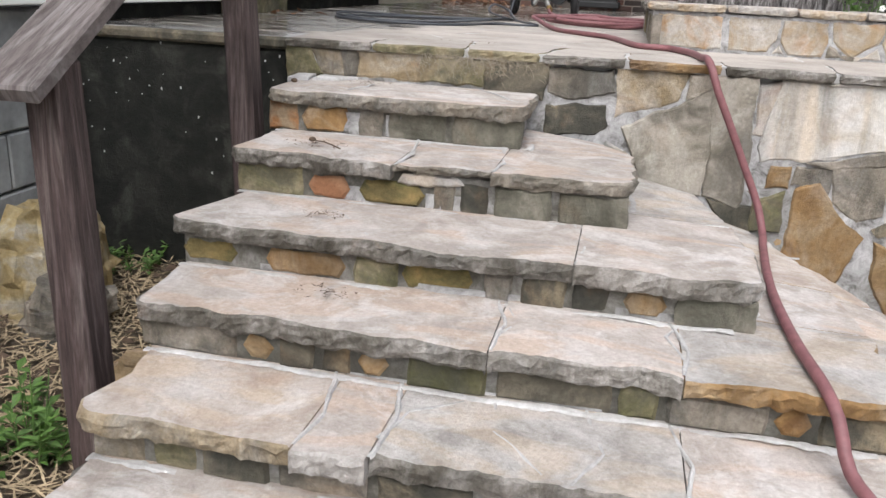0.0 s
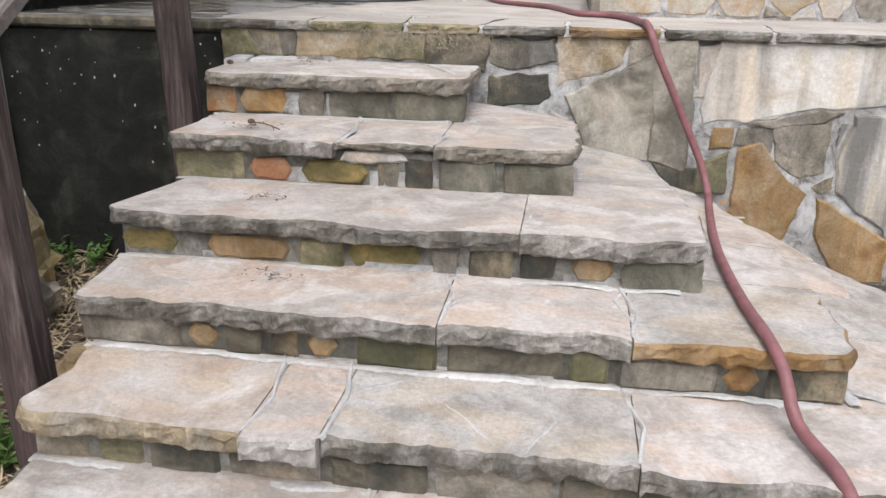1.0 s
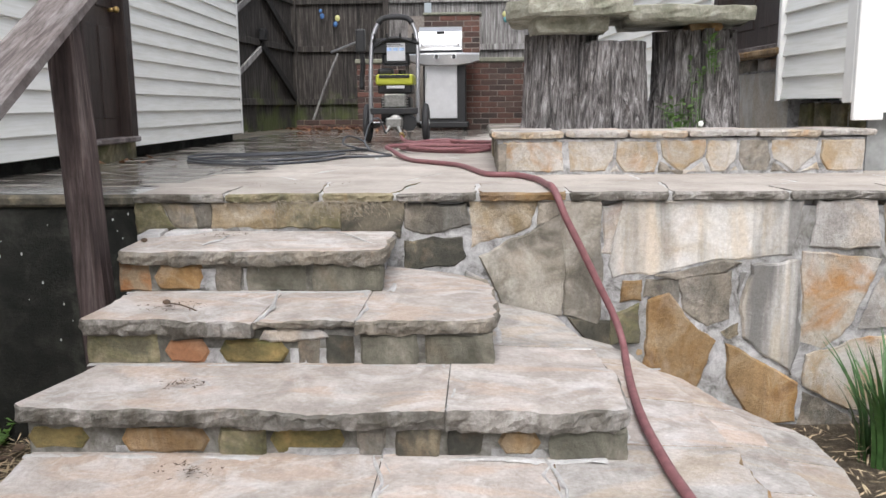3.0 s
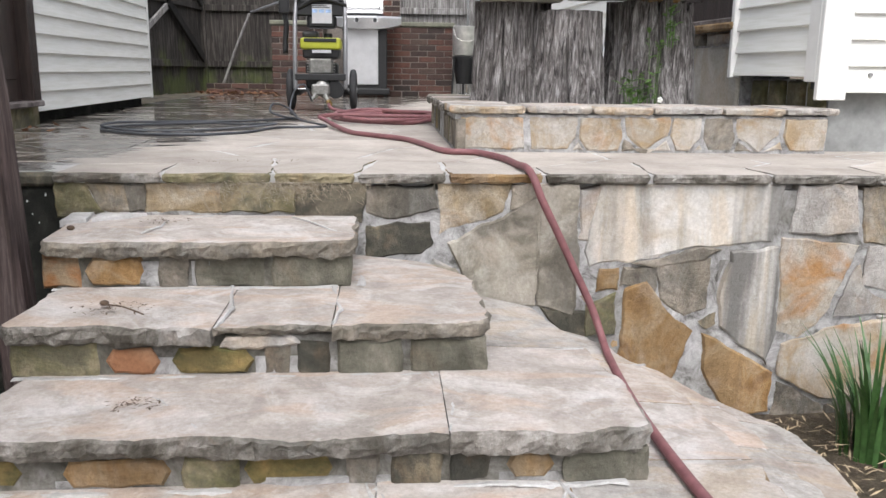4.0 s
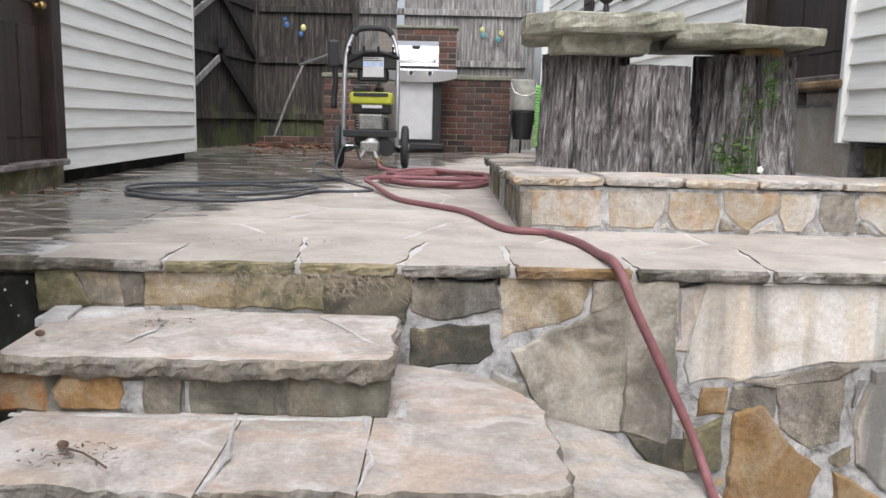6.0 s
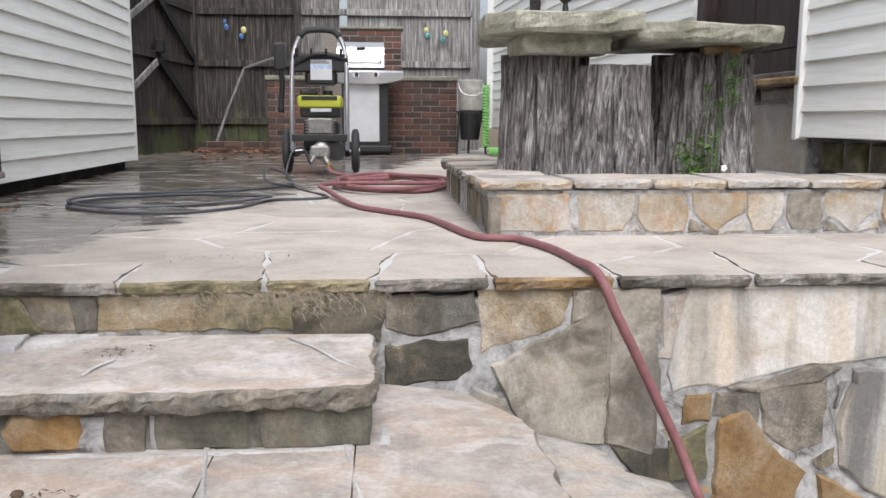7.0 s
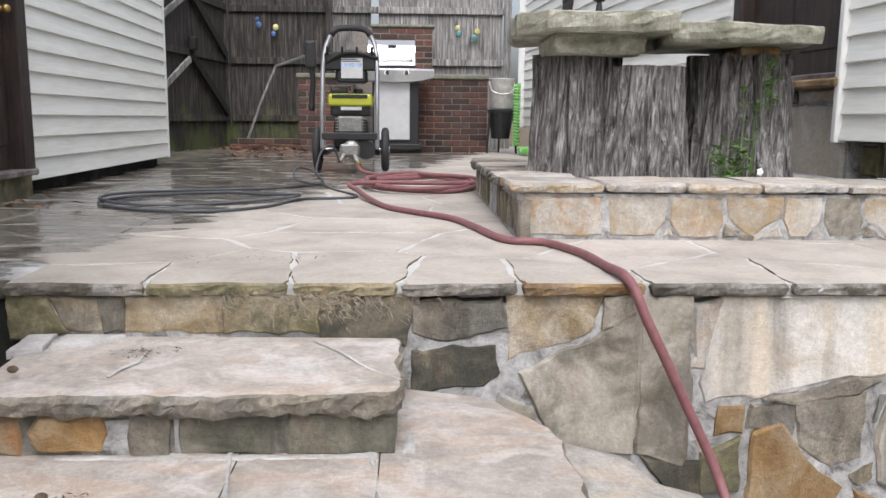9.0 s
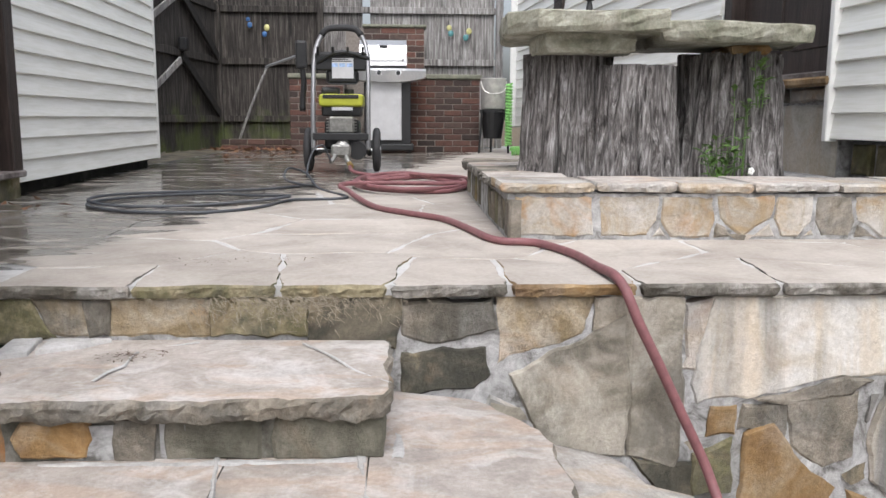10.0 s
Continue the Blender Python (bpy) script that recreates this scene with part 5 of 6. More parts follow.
# ---------------------------------------------------------------- stumps and slab table
def stump_bm(c, r0, r1, z0, z1, seed, n=150, rings=30, slant=0.0, squash=1.0):
    """A weathered log: deep vertical furrows, splits and a broken top."""
    bm = bmesh.new()
    grid = []
    for k in range(rings + 1):
        t = k / rings
        row = []
        for i in range(n):
            a = 2 * math.pi * i / n
            d = Vector((math.cos(a), math.sin(a)))
            lobes = 0.10 * noise.noise(Vector((d.x * 1.4, d.y * 1.4, seed)))
            fur = abs(noise.noise(Vector((d.x * 6, d.y * 6, t * 0.8 + seed)))) * 0.14 + abs(noise.noise(Vector((d.x * 17, d.y * 17, t * 1.5 + seed)))) * 0.10
            for q in range(7):
                at = 4.4 + q * 0.83 + 0.3 * math.sin(seed * 3 + q) + 0.05 * noise.noise(Vector((t * 3, q, seed)))
                fur += (0.16 if q == 0 else 0.10) * max(0, 1 - abs(math.sin((a - at) / 2)) / 0.026)
            chip = 0.22 * max(0, noise.noise(Vector((d.x * 5, d.y * 5, t * 3.2 + seed))) - 0.12)
            r = (r0 + (r1 - r0) * t) * (1 + lobes - fur - chip + 0.06 * (1 - t) ** 3)
            top = z1 + slant * d.x * r - 0.05 * max(0, noise.noise(Vector((d.x * 3, d.y * 3, seed + 4)))) if k == rings else None
            z = z0 + (z1 - z0) * t if top is None else top
            row.append(bm.verts.new((c[0] + d.x * r, c[1] + d.y * r * squash, z)))
        grid.append(row)
    for a, b in zip(grid, grid[1:]):
        for i in range(n):
            bm.faces.new((a[i], a[(i + 1) % n], b[(i + 1) % n], b[i]))
    inner = [bm.verts.new((c[0] + (v.co.x - c[0]) * 0.5, c[1] + (v.co.y - c[1]) * 0.5, z1 + 0.012 * noise.noise(v.co * 9))) for v in grid[-1]]
    for i in range(n):
        bm.faces.new((grid[-1][i], grid[-1][(i + 1) % n], inner[(i + 1) % n], inner[i]))
    bm.faces.new(inner)
    bm.faces.new(grid[0][::-1])
    return bm


TOPZ = PZ - 0.03
part("tree_stump", stump_bm((1.57, 1.42), 0.19, 0.18, TOPZ, 0.622, 2.0), STUMPWOOD, None, "grey weathered tree stump standing upright under a stone slab", category="tree stump", group="stumps under the slab")
part("tree_stump", stump_bm((1.79, 1.30), 0.18, 0.16, TOPZ, 0.572, 9.0), STUMPWOOD, None, "shorter grey weathered stump with a split top", category="tree stump", group="stumps under the slab")
part("tree_stump", stump_bm((2.22, 1.46), 0.225, 0.21, TOPZ, 0.628, 15.0), STUMPWOOD, None, "broad grey weathered stump with peeling furrowed wood", category="tree stump", group="stumps under the slab")


def rough_block(name, pts, z0, z1, material, label, seed, category):
    o = rough_line([Vector(p) for p in pts], 0.045, 0.02, seed, 7)
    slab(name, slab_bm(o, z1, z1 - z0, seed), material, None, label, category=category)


rough_block("support_stone", [(1.43, 1.14), (1.76, 1.16), (1.77, 1.5), (1.41, 1.5)], 0.612, 0.682, SLABTOP, "mossy block stone resting on a stump under the slab", 61, "stone block")
rough_block("support_stone", [(2.15, 1.25), (2.30, 1.25), (2.30, 1.5), (2.16, 1.5)], 0.615, 0.652, OCHRE, "small yellow block stone on a stump under the slab", 63, "stone block")
rough_block("stone_slab", [(1.295, 1.20), (1.39, 1.07), (1.86, 1.05), (1.88, 1.72), (1.33, 1.76)], 0.679, 0.752, SLABTOP, "thick mossy stone slab forming a rough tabletop on stumps", 65, "stone slab")
rough_block("stone_slab", [(1.84, 1.10), (2.10, 1.06), (2.42, 1.18), (2.44, 1.62), (1.86, 1.68)], 0.650, 0.718, SLABTOP, "flat mossy stone slab overlapping another on stumps", 67, "stone slab")

# ---------------------------------------------------------------- handrail
rail = empty("handrail", label="faded brown timber handrail with two square posts beside the steps", category="handrail")


def post(x, y, z0, z1, w=0.085):
    bm = box_bm(x - w / 2, y - w / 2, z0, x + w / 2, y + w / 2, z1, 0.008)
    part("post", bm, RAILWOOD, rail)


part("post", beam_bm((0.075, -1.29, -1.0), (0.03, -1.27, 0.02), 0.085, 0.085, 0.008, (1, 0, 0)), RAILWOOD, rail)
part("post", beam_bm((0.035, -0.33, -1.0), (-0.04, -0.30, 0.55), 0.085, 0.085, 0.008, (1, 0, 0)), RAILWOOD, rail)
part("top_rail", beam_bm((0.036, -1.42, -0.035), (-0.045, 0.02, 0.765), 0.14, 0.038, 0.006), RAILTOP, rail, "bare grey sloping board")

# ---------------------------------------------------------------- fence
fence = empty("fence", label="weathered grey wooden picket fence with flat rails", category="fence", kind="structure")


def picket_mesh(w, h, material, name="picket"):
    bm = bmesh.new()
    o = [(0, 0), (w, 0), (w, h - 0.04), (w - 0.028, h), (0.028, h), (0, h - 0.04)]
    vs = [[bm.verts.new((x, y, z)) for x, z in o] for y in (0, 0.016)]
    bm.faces.new(vs[0])
    bm.faces.new(vs[1][::-1])
    for k in range(6):
        bm.faces.new((vs[0][k], vs[1][k], vs[1][(k + 1) % 6], vs[0][(k + 1) % 6]))
    return mesh_of(name, bm, material)


def fence_run(a, b, h, material, gapped=0.004):
    rng = random.Random(int(abs(a[0] * 100)))
    a, b = Vector(a), Vector(b)
    d = b - a
    w = 0.105
    me = picket_mesh(w + 0.003, h, material)
    turn = math.atan2(d.y, d.x)
    for k in range(int(d.length / w)):
        p = a + d.normalized() * (k * w)
        m = Matrix.Translation((p.x, p.y + 0.006 * (k % 2), rng.uniform(-0.03, 0.015))) @ Matrix.Rotation(turn + rng.uniform(-0.01, 0.01), 4, "Z") @ Matrix.Rotation(rng.uniform(-0.003, 0.003), 4, "Y")
        share("picket", me, fence, m)
    n = Vector((d.y, -d.x)).normalized() * 0.022
    for z in (0.36, 1.08, 1.72):
        part("rail", beam_bm((a.x + n.x, a.y + n.y, z), (b.x + n.x, b.y + n.y, z), 0.035, 0.08, 0.004), material, fence)


FY = 8.9
# fence colour steps lighter from the corner, whose shade is in the wood tone
fence_run((-1.40, FY), (-0.12, FY), 2.0, SHADEFENCE)
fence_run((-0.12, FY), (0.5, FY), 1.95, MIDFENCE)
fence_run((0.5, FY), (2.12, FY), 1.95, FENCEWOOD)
fence_run((-1.72, 6.2), (-1.42, FY), 2.0, SHADEFENCE)
part("fence_post", box_bm(-1.46, FY - 0.09, -0.05, -1.37, FY, 2.05, 0.006), SHADEFENCE, fence)
part("fence_post", box_bm(-0.16, FY - 0.10, -0.05, -0.08, FY - 0.03, 2.1, 0.006), SHADEFENCE, fence)
part("fence_post", box_bm(2.09, FY - 0.12, -0.05, 2.18, FY - 0.03, 2.0, 0.006), FENCEWOOD, fence)
for z0, z1 in ((1.75, 1.12), (1.05, 0.42)):
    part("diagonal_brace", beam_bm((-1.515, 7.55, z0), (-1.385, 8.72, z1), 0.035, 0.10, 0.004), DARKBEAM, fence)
    part("diagonal_brace", beam_bm((-1.65, 6.3, z1 + 0.05), (-1.52, 7.5, z0 - 0.05), 0.03, 0.07, 0.004), FENCEWOOD, fence)
part("latch", box_bm(-1.53, 7.48, 1.1, -1.45, 7.6, 1.24, 0.01), BLACKPL, fence, "rusty black latch")


# ---------------------------------------------------------------- brick barbecue
def build_barbecue():
    thing = empty("brick_barbecue", label="old red brick barbecue with raised back and mossy cement cap", category="barbecue")
    L, H, D = 0.203, 0.057, 0.095
    bm = box_bm(0, 0, 0, L - 0.01, D, H, 0.004)
    whole = mesh_of("brick", bm, BRICK)
    half = mesh_of("brick", box_bm(0, 0, 0, L / 2 - 0.01, D, H, 0.004), BRICK)
    rng = random.Random(8)

    def run(x0, x1, y, z0, courses):
        for r in range(courses):
            x = x0
            if r % 2:
                share("brick", half, thing, Matrix.Translation((x, y + rng.uniform(-0.003, 0.003), z0 + r * 0.0677)))
                x += L / 2
            while x + L <= x1 + 0.01:
                share("brick", whole, thing, Matrix.Translation((x, y + rng.uniform(-0.004, 0.004), z0 + r * 0.0677)))
                x += L
            if x1 - x > 0.06:
                share("brick", half, thing, Matrix.Translation((x, y + rng.uniform(-0.003, 0.003), z0 + r * 0.0677)))

    run(-0.36, 0.25, 7.62, 0.0, 12)
    run(0.98, 1.79, 7.62, 0.0, 12)
    run(0.46, 1.17, 8.02, 0.0, 21)
    run(-1.18, -0.37, 7.80, 0.0, 2)
    part("mortar_fill", box_bm(-1.175, 7.807, -0.02, -0.365, 8.3, 0.12), DARKSTONE, thing)
    part("mortar_fill", box_bm(-0.352, 7.627, -0.02, 0.245, 8.3, 0.81), BRICKJOINT, thing)
    part("mortar_fill", box_bm(0.985, 7.627, -0.02, 1.782, 8.3, 0.81), BRICKJOINT, thing)
    part("mortar_fill", box_bm(0.25, 8.026, -0.02, 1.165, 8.3, 1.415), BRICKJOINT, thing)
    part("cement_cap", box_bm(-0.38, 7.60, 0.812, 0.27, 8.32, 0.868, 0.012), BRICKCAP, thing, "mossy cement cap")
    part("cement_cap", box_bm(0.96, 7.60, 0.812, 1.81, 8.32, 0.868, 0.012), BRICKCAP, thing, "mossy cement cap")
    part("cement_cap", box_bm(0.44, 8.0, 1.418, 1.19, 8.32, 1.455, 0.012), BRICKCAP, thing, "mossy cement cap")


build_barbecue()


# ---------------------------------------------------------------- gas grill
def build_grill():
    g = empty("gas_grill", label="stainless gas grill with closed lid on a black cart", category="gas grill")
    x0, x1, y0, y1 = 0.46, 1.03, 7.08, 7.56
    part("cabinet", box_bm(x0 + 0.04, y0 + 0.03, 0.09, x1 - 0.03, y1, 0.78, 0.01), BLACKPL, g, "black side panels")
    part("cart_base", box_bm(x0 + 0.02, y0, 0.03, x1, y1, 0.10, 0.012), BLACKPL, g)
    d = part("cabinet_door", box_bm(x0 + 0.06, y0 + 0.005, 0.14, x1 - 0.13, y0 + 0.028, 0.76, 0.008), PANEL, g, "light grey steel door")
    part("door_handle", cyl_bm((x0 + 0.075, y0 - 0.02, 0.5), (x0 + 0.075, y0 - 0.02, 0.7), 0.007, n=10), STEEL, d)
    for x in (x0 + 0.05, x1 - 0.05):
        part("caster", cyl_bm((x - 0.015, y0 + 0.05, 0.03), (x + 0.015, y0 + 0.05, 0.03), 0.03, n=14), RUBBER, g)
    # curved control panel with shelves
    bm = bmesh.new()
    n = 18
    rows = []
    for i in range(n + 1):
        u = i / n
        x = x0 - 0.12 + (x1 - x0 + 0.25) * u
        bulge = 0.10 * (1 - (2 * u - 1) ** 2)
        dip = 0.06 * (1 - abs(2 * u - 1) ** 3)
        rows.append([bm.verts.new(v) for v in ((x, y1 - 0.05, 0.90), (x, y0 - bulge + 0.03, 0.895), (x, y0 - bulge, 0.872), (x, y0 - bulge + 0.015, 0.815 - dip), (x, y0 + 0.08, 0.80 - dip), (x, y1 - 0.05, 0.84))])
    for a, b in zip(rows, rows[1:]):
        for k in range(6):
            bm.faces.new((a[k], b[k], b[(k + 1) % 6], a[(k + 1) % 6]))
    bm.faces.new(rows[0])
    bm.faces.new(rows[-1][::-1])
    part("control_panel", bm, STEEL, g, "curved stainless control panel and side shelves")
    for x in (0.664, 0.867):
        k = part("knob", cyl_bm((x, y0 - 0.085, 0.845), (x, y0 - 0.13, 0.85), 0.024, 0.020, 16), BLACKPL, g, "black control knob with steel rim")
        part("knob_rim", cyl_bm((x, y0 - 0.08, 0.845), (x, y0 - 0.095, 0.847), 0.031, n=18), STEEL, k)
    part("igniter", cyl_bm((0.96, y0 - 0.03, 0.84), (0.96, y0 - 0.065, 0.842), 0.010, n=10), BLACKPL, g)
    # barrel lid
    bm = bmesh.new()
    prof = [(y0 + 0.02, 0.90), (y0 - 0.01, 0.96), (y0 + 0.0, 1.06), (y0 + 0.05, 1.14), (y0 + 0.14, 1.20), (y0 + 0.28, 1.215), (y1 - 0.06, 1.18), (y1 - 0.01, 1.08), (y1, 0.90)]
    ra = [bm.verts.new((0.455, y, z)) for y, z in prof]
    rb = [bm.verts.new((0.955, y, z)) for y, z in prof]
    for k in range(len(prof) - 1):
        bm.faces.new((ra[k], rb[k], rb[k + 1], ra[k + 1]))
    bm.faces.new(ra[::-1])
    bm.faces.new(rb)
    lid = part("lid", bm, STEEL, g, "closed stainless barrel lid")
    # solid black strip in place of the shade between lid and panel
    part("lid_gap_shade", box_bm(0.45, y0 - 0.004, 0.895, 0.96, y1, 0.925, 0.004), BLACKPL, g, "black strip for the shaded gap under the lid")
    part("lid_handle", cyl_bm((0.50, y0 - 0.06, 0.985), (0.91, y0 - 0.06, 0.985), 0.011, n=12), STEEL, lid)
    for x in (0.50, 0.91):
        part("handle_bracket", box_bm(x - 0.012, y0 - 0.06, 0.975, x + 0.012, y0 + 0.0, 0.995), BLACKPL, lid)
    part("badge", box_bm(0.665, y0 + 0.02, 1.12, 0.755, y0 + 0.045, 1.14), BLACKPL, lid, "small dark badge")
    part("firebox", box_bm(0.47, y0 + 0.02, 0.80, 0.94, y1 - 0.01, 0.90, 0.01), BLACKPL, g)


build_grill()


# ---------------------------------------------------------------- pressure washer
def build_washer():
    w = empty("pressure_washer", label="petrol pressure washer with grey tube frame and yellow-green engine cover", category="pressure washer")
    cx, cy = 0.50, 3.98
    # frame: two uprights bent into a handle
    for s in (-1, 1):
        part("frame_tube", tube_bm([(cx + s * 0.185, cy - 0.20, 0.16), (cx + s * 0.185, cy - 0.18, 0.45), (cx + s * 0.182, cy - 0.10, 0.74), (cx + s * 0.16, cy - 0.04, 0.88), (cx + s * 0.12, cy - 0.02, 0.955)], 0.016, 12), TUBE, w, "", True)
        part("frame_tube", tube_bm([(cx + s * 0.185, cy - 0.20, 0.17), (cx + s * 0.185, cy - 0.08, 0.13), (cx + s * 0.18, cy + 0.25, 0.13)], 0.015, 10), BLACKPL, w, "", True)
    part("handle_grip", tube_bm([(cx - 0.135, cy - 0.022, 0.93), (cx - 0.10, cy - 0.015, 0.972), (cx, cy - 0.01, 0.985), (cx + 0.10, cy - 0.015, 0.972), (cx + 0.135, cy - 0.022, 0.93)], 0.022, 12), RUBBER, w, "thick black foam grip", True)
    part("cross_bar", box_bm(cx - 0.19, cy - 0.215, 0.225, cx + 0.19, cy - 0.18, 0.275, 0.006), BLACKPL, w)
    part("base_plate", box_bm(cx - 0.17, cy - 0.16, 0.14, cx + 0.17, cy + 0.25, 0.16, 0.005), BLACKPL, w)
    # wheels
    for s in (-1, 1):
        x = cx + s * 0.235
        bm = bmesh.new()
        prof = [(-0.026, 0.085), (-0.026, 0.125), (-0.018, 0.148), (0, 0.154), (0.018, 0.148), (0.026, 0.125), (0.026, 0.085)]
        n = 32
        rows = [[bm.verts.new((x + a, cy - 0.02 + r * math.cos(2 * math.pi * i / n), 0.156 + r * math.sin(2 * math.pi * i / n))) for a, r in prof] for i in range(n)]
        for i in range(n):
            a, b = rows[i], rows[(i + 1) % n]
            for k in range(len(prof)):
                bm.faces.new((a[k], b[k], b[(k + 1) % 7], a[(k + 1) % 7]))
        wh = part("wheel", bm, RUBBER, w, "black rubber tyre", True)
        rim = cyl_bm((x - 0.016, cy - 0.02, 0.156), (x + 0.016, cy - 0.02, 0.156), 0.088, n=24)
        part("rim", rim, BLACKPL, wh, "black spoked rim")
        part("hub", cyl_bm((x - 0.03, cy - 0.02, 0.156), (x + 0.03, cy - 0.02, 0.156), 0.022, n=14), TUBE, wh)
    part("axle", cyl_bm((cx - 0.24, cy - 0.02, 0.156), (cx + 0.24, cy - 0.02, 0.156), 0.009, n=10), STEEL, w)
    # engine
    part("crankcase", box_bm(cx - 0.12, cy - 0.10, 0.16, cx + 0.12, cy + 0.16, 0.36, 0.03, 3), BLACKPL, w)
    part("cylinder_block", box_bm(cx - 0.085, cy - 0.17, 0.27, cx + 0.085, cy - 0.06, 0.385, 0.012), PUMP, w, "grey cast cylinder with fins")
    for k in range(5):
        part("cooling_fin", box_bm(cx - 0.10, cy - 0.175, 0.285 + k * 0.02, cx + 0.10, cy - 0.05, 0.291 + k * 0.02), PUMP, w)
    part("engine_shroud", box_bm(cx - 0.135, cy - 0.14, 0.385, cx + 0.135, cy + 0.14, 0.47, 0.022, 3), BLACKPL, w)
    part("fuel_cover", box_bm(cx - 0.15, cy - 0.17, 0.45, cx + 0.15, cy + 0.10, 0.535, 0.026, 3), LIME, w, "yellow-green plastic cover")
    part("cover_vent", box_bm(cx - 0.12, cy - 0.178, 0.505, cx + 0.12, cy - 0.165, 0.53, 0.003), BLACKPL, w)
    part("cover_label", box_bm(cx - 0.06, cy - 0.176, 0.425, cx + 0.08, cy - 0.168, 0.447), PANEL, w, "pale label strip")
    part("air_filter", box_bm(cx - 0.14, cy - 0.08, 0.53, cx - 0.02, cy + 0.06, 0.585, 0.02, 2), BLACKPL, w)
    part("fuel_cap", cyl_bm((cx + 0.05, cy - 0.02, 0.53), (cx + 0.05, cy - 0.02, 0.57), 0.032, n=18), BLACKPL, w)
    part("recoil_housing", cyl_bm((cx - 0.01, cy + 0.14, 0.31), (cx - 0.01, cy + 0.21, 0.31), 0.10, n=24), BLACKPL, w)
    # pump
    part("pump_body", cyl_bm((cx + 0.01, cy - 0.27, 0.165), (cx + 0.01, cy - 0.08, 0.165), 0.055, 0.065, 18), PUMP, w, "cast aluminium pump", True)
    part("pump_head", box_bm(cx - 0.06, cy - 0.31, 0.12, cx + 0.07, cy - 0.25, 0.20, 0.012), PUMP, w)
    part("pump_foot", cyl_bm((cx + 0.11, cy - 0.19, 0.155), (cx + 0.11, cy - 0.05, 0.155), 0.062, n=18), BLACKPL, w)
    part("outlet_fitting", cyl_bm((cx - 0.03, cy - 0.31, 0.13), (cx - 0.055, cy - 0.36, 0.085), 0.014, n=12), PUMP, w)
    part("inlet_fitting", cyl_bm((cx + 0.04, cy - 0.30, 0.12), (cx + 0.06, cy - 0.34, 0.08), 0.018, n=12), PUMP, w)
    # accessory panel with labels, gun holder and lance
    part("accessory_panel", box_bm(cx - 0.175, cy - 0.11, 0.69, cx + 0.175, cy - 0.09, 0.815, 0.012), BLACKPL, w)
    lab = part("instruction_label", box_bm(cx - 0.06, cy - 0.117, 0.64, cx + 0.085, cy - 0.111, 0.775), PANEL, w, "pale instruction label with blue blocks")
    for k in range(3):
        part("label_bar", box_bm(cx - 0.06 + 0.05 * k, cy - 0.119, 0.715, cx - 0.02 + 0.05 * k, cy - 0.1172, 0.74), BLUELBL, lab)
        part("label_bar", box_bm(cx - 0.06, cy - 0.119, 0.75 + 0.012 * k, cx + 0.07 - 0.02 * k, cy - 0.1172, 0.755 + 0.012 * k), BLACKPL, lab)
    part("lower_bracket", box_bm(cx - 0.10, cy - 0.109, 0.60, cx + 0.12, cy - 0.092, 0.70, 0.02), BLACKPL, w)
    for k in range(4):
        part("hose_hook", tube_bm([(cx - 0.15 + 0.1 * k, cy - 0.11, 0.80), (cx - 0.15 + 0.1 * k, cy - 0.15, 0.815), (cx - 0.15 + 0.1 * k, cy - 0.16, 0.845)], 0.009, 6), BLACKPL, w)
    part("holder_arm", tube_bm([(cx - 0.16, cy - 0.10, 0.74), (cx - 0.06, cy - 0.13, 0.80), (cx + 0.05, cy - 0.13, 0.81), (cx + 0.19, cy - 0.10, 0.77)], 0.014, 8), BLACKPL, w, "", True)
    part("gun_body", box_bm(cx - 0.30, cy - 0.16, 0.70, cx - 0.225, cy - 0.10, 0.885, 0.016, 2), BLACKPL, w, "black spray gun in its holder")
    part("gun_grip", tube_bm([(cx - 0.262, cy - 0.13, 0.72), (cx - 0.25, cy - 0.12, 0.62), (cx - 0.262, cy - 0.11, 0.50), (cx - 0.262, cy - 0.12, 0.42)], 0.020, 10), BLACKPL, w, "", True)
    part("nozzle_lance", tube_bm([(cx - 0.25, cy - 0.12, 0.80), (cx - 0.40, cy + 0.02, 0.765), (cx - 0.54, cy + 0.12, 0.726)], 0.010, 8), TUBE, w, "", True)


build_washer()

# ---------------------------------------------------------------- hoses
R = 0.0118
loops = []
for k in range(34):
    a = math.pi * 1.15 - 2 * math.pi * k / 12.5
    rr = 1.0 - 0.05 * math.sin(k * 1.3)
    loops.append((0.95 + 0.30 * rr * math.cos(a) + 0.02 * math.sin(k), 2.72 + 0.50 * rr * math.sin(a), R + 0.012 * (k // 12) + 0.004 * (k % 3)))
feed = [(0.565, 3.64, 0.075), (0.60, 3.52, 0.03), (0.78, 3.42, R), (1.06, 3.36, R)]
away = [(0.655, 2.30, 0.05), (0.67, 2.05, 0.03), (0.80, 1.58, R), (0.92, 1.36, R), (1.06, 1.16, R), (1.13, 0.92, R), (1.185, 0.66, R), (1.235, 0.58, R), (1.315, 0.56, R), (1.385, 0.36, R), (1.405, 0.16, R),
        (1.412, 0.02, 0.018), (1.425, -0.04, -0.006), (1.45, -0.055, -0.07), (1.50, -0.06, -0.169), (1.56, -0.062, -0.291), (1.618, -0.068, -0.41), (1.640, -0.12, -0.49), (1.622, -0.28, -0.499), (1.587, -0.58, -0.483),
        (1.567, -0.85, -0.468), (1.568, -1.10, -0.463), (1.580, -1.27, -0.462), (1.595, -1.345, -0.49), (1.612, -1.41, -0.556), (1.648, -1.53, -0.571), (1.662, -1.60, -0.60), (1.69, -1.75, -0.674), (1.72, -2.0, -0.675)]
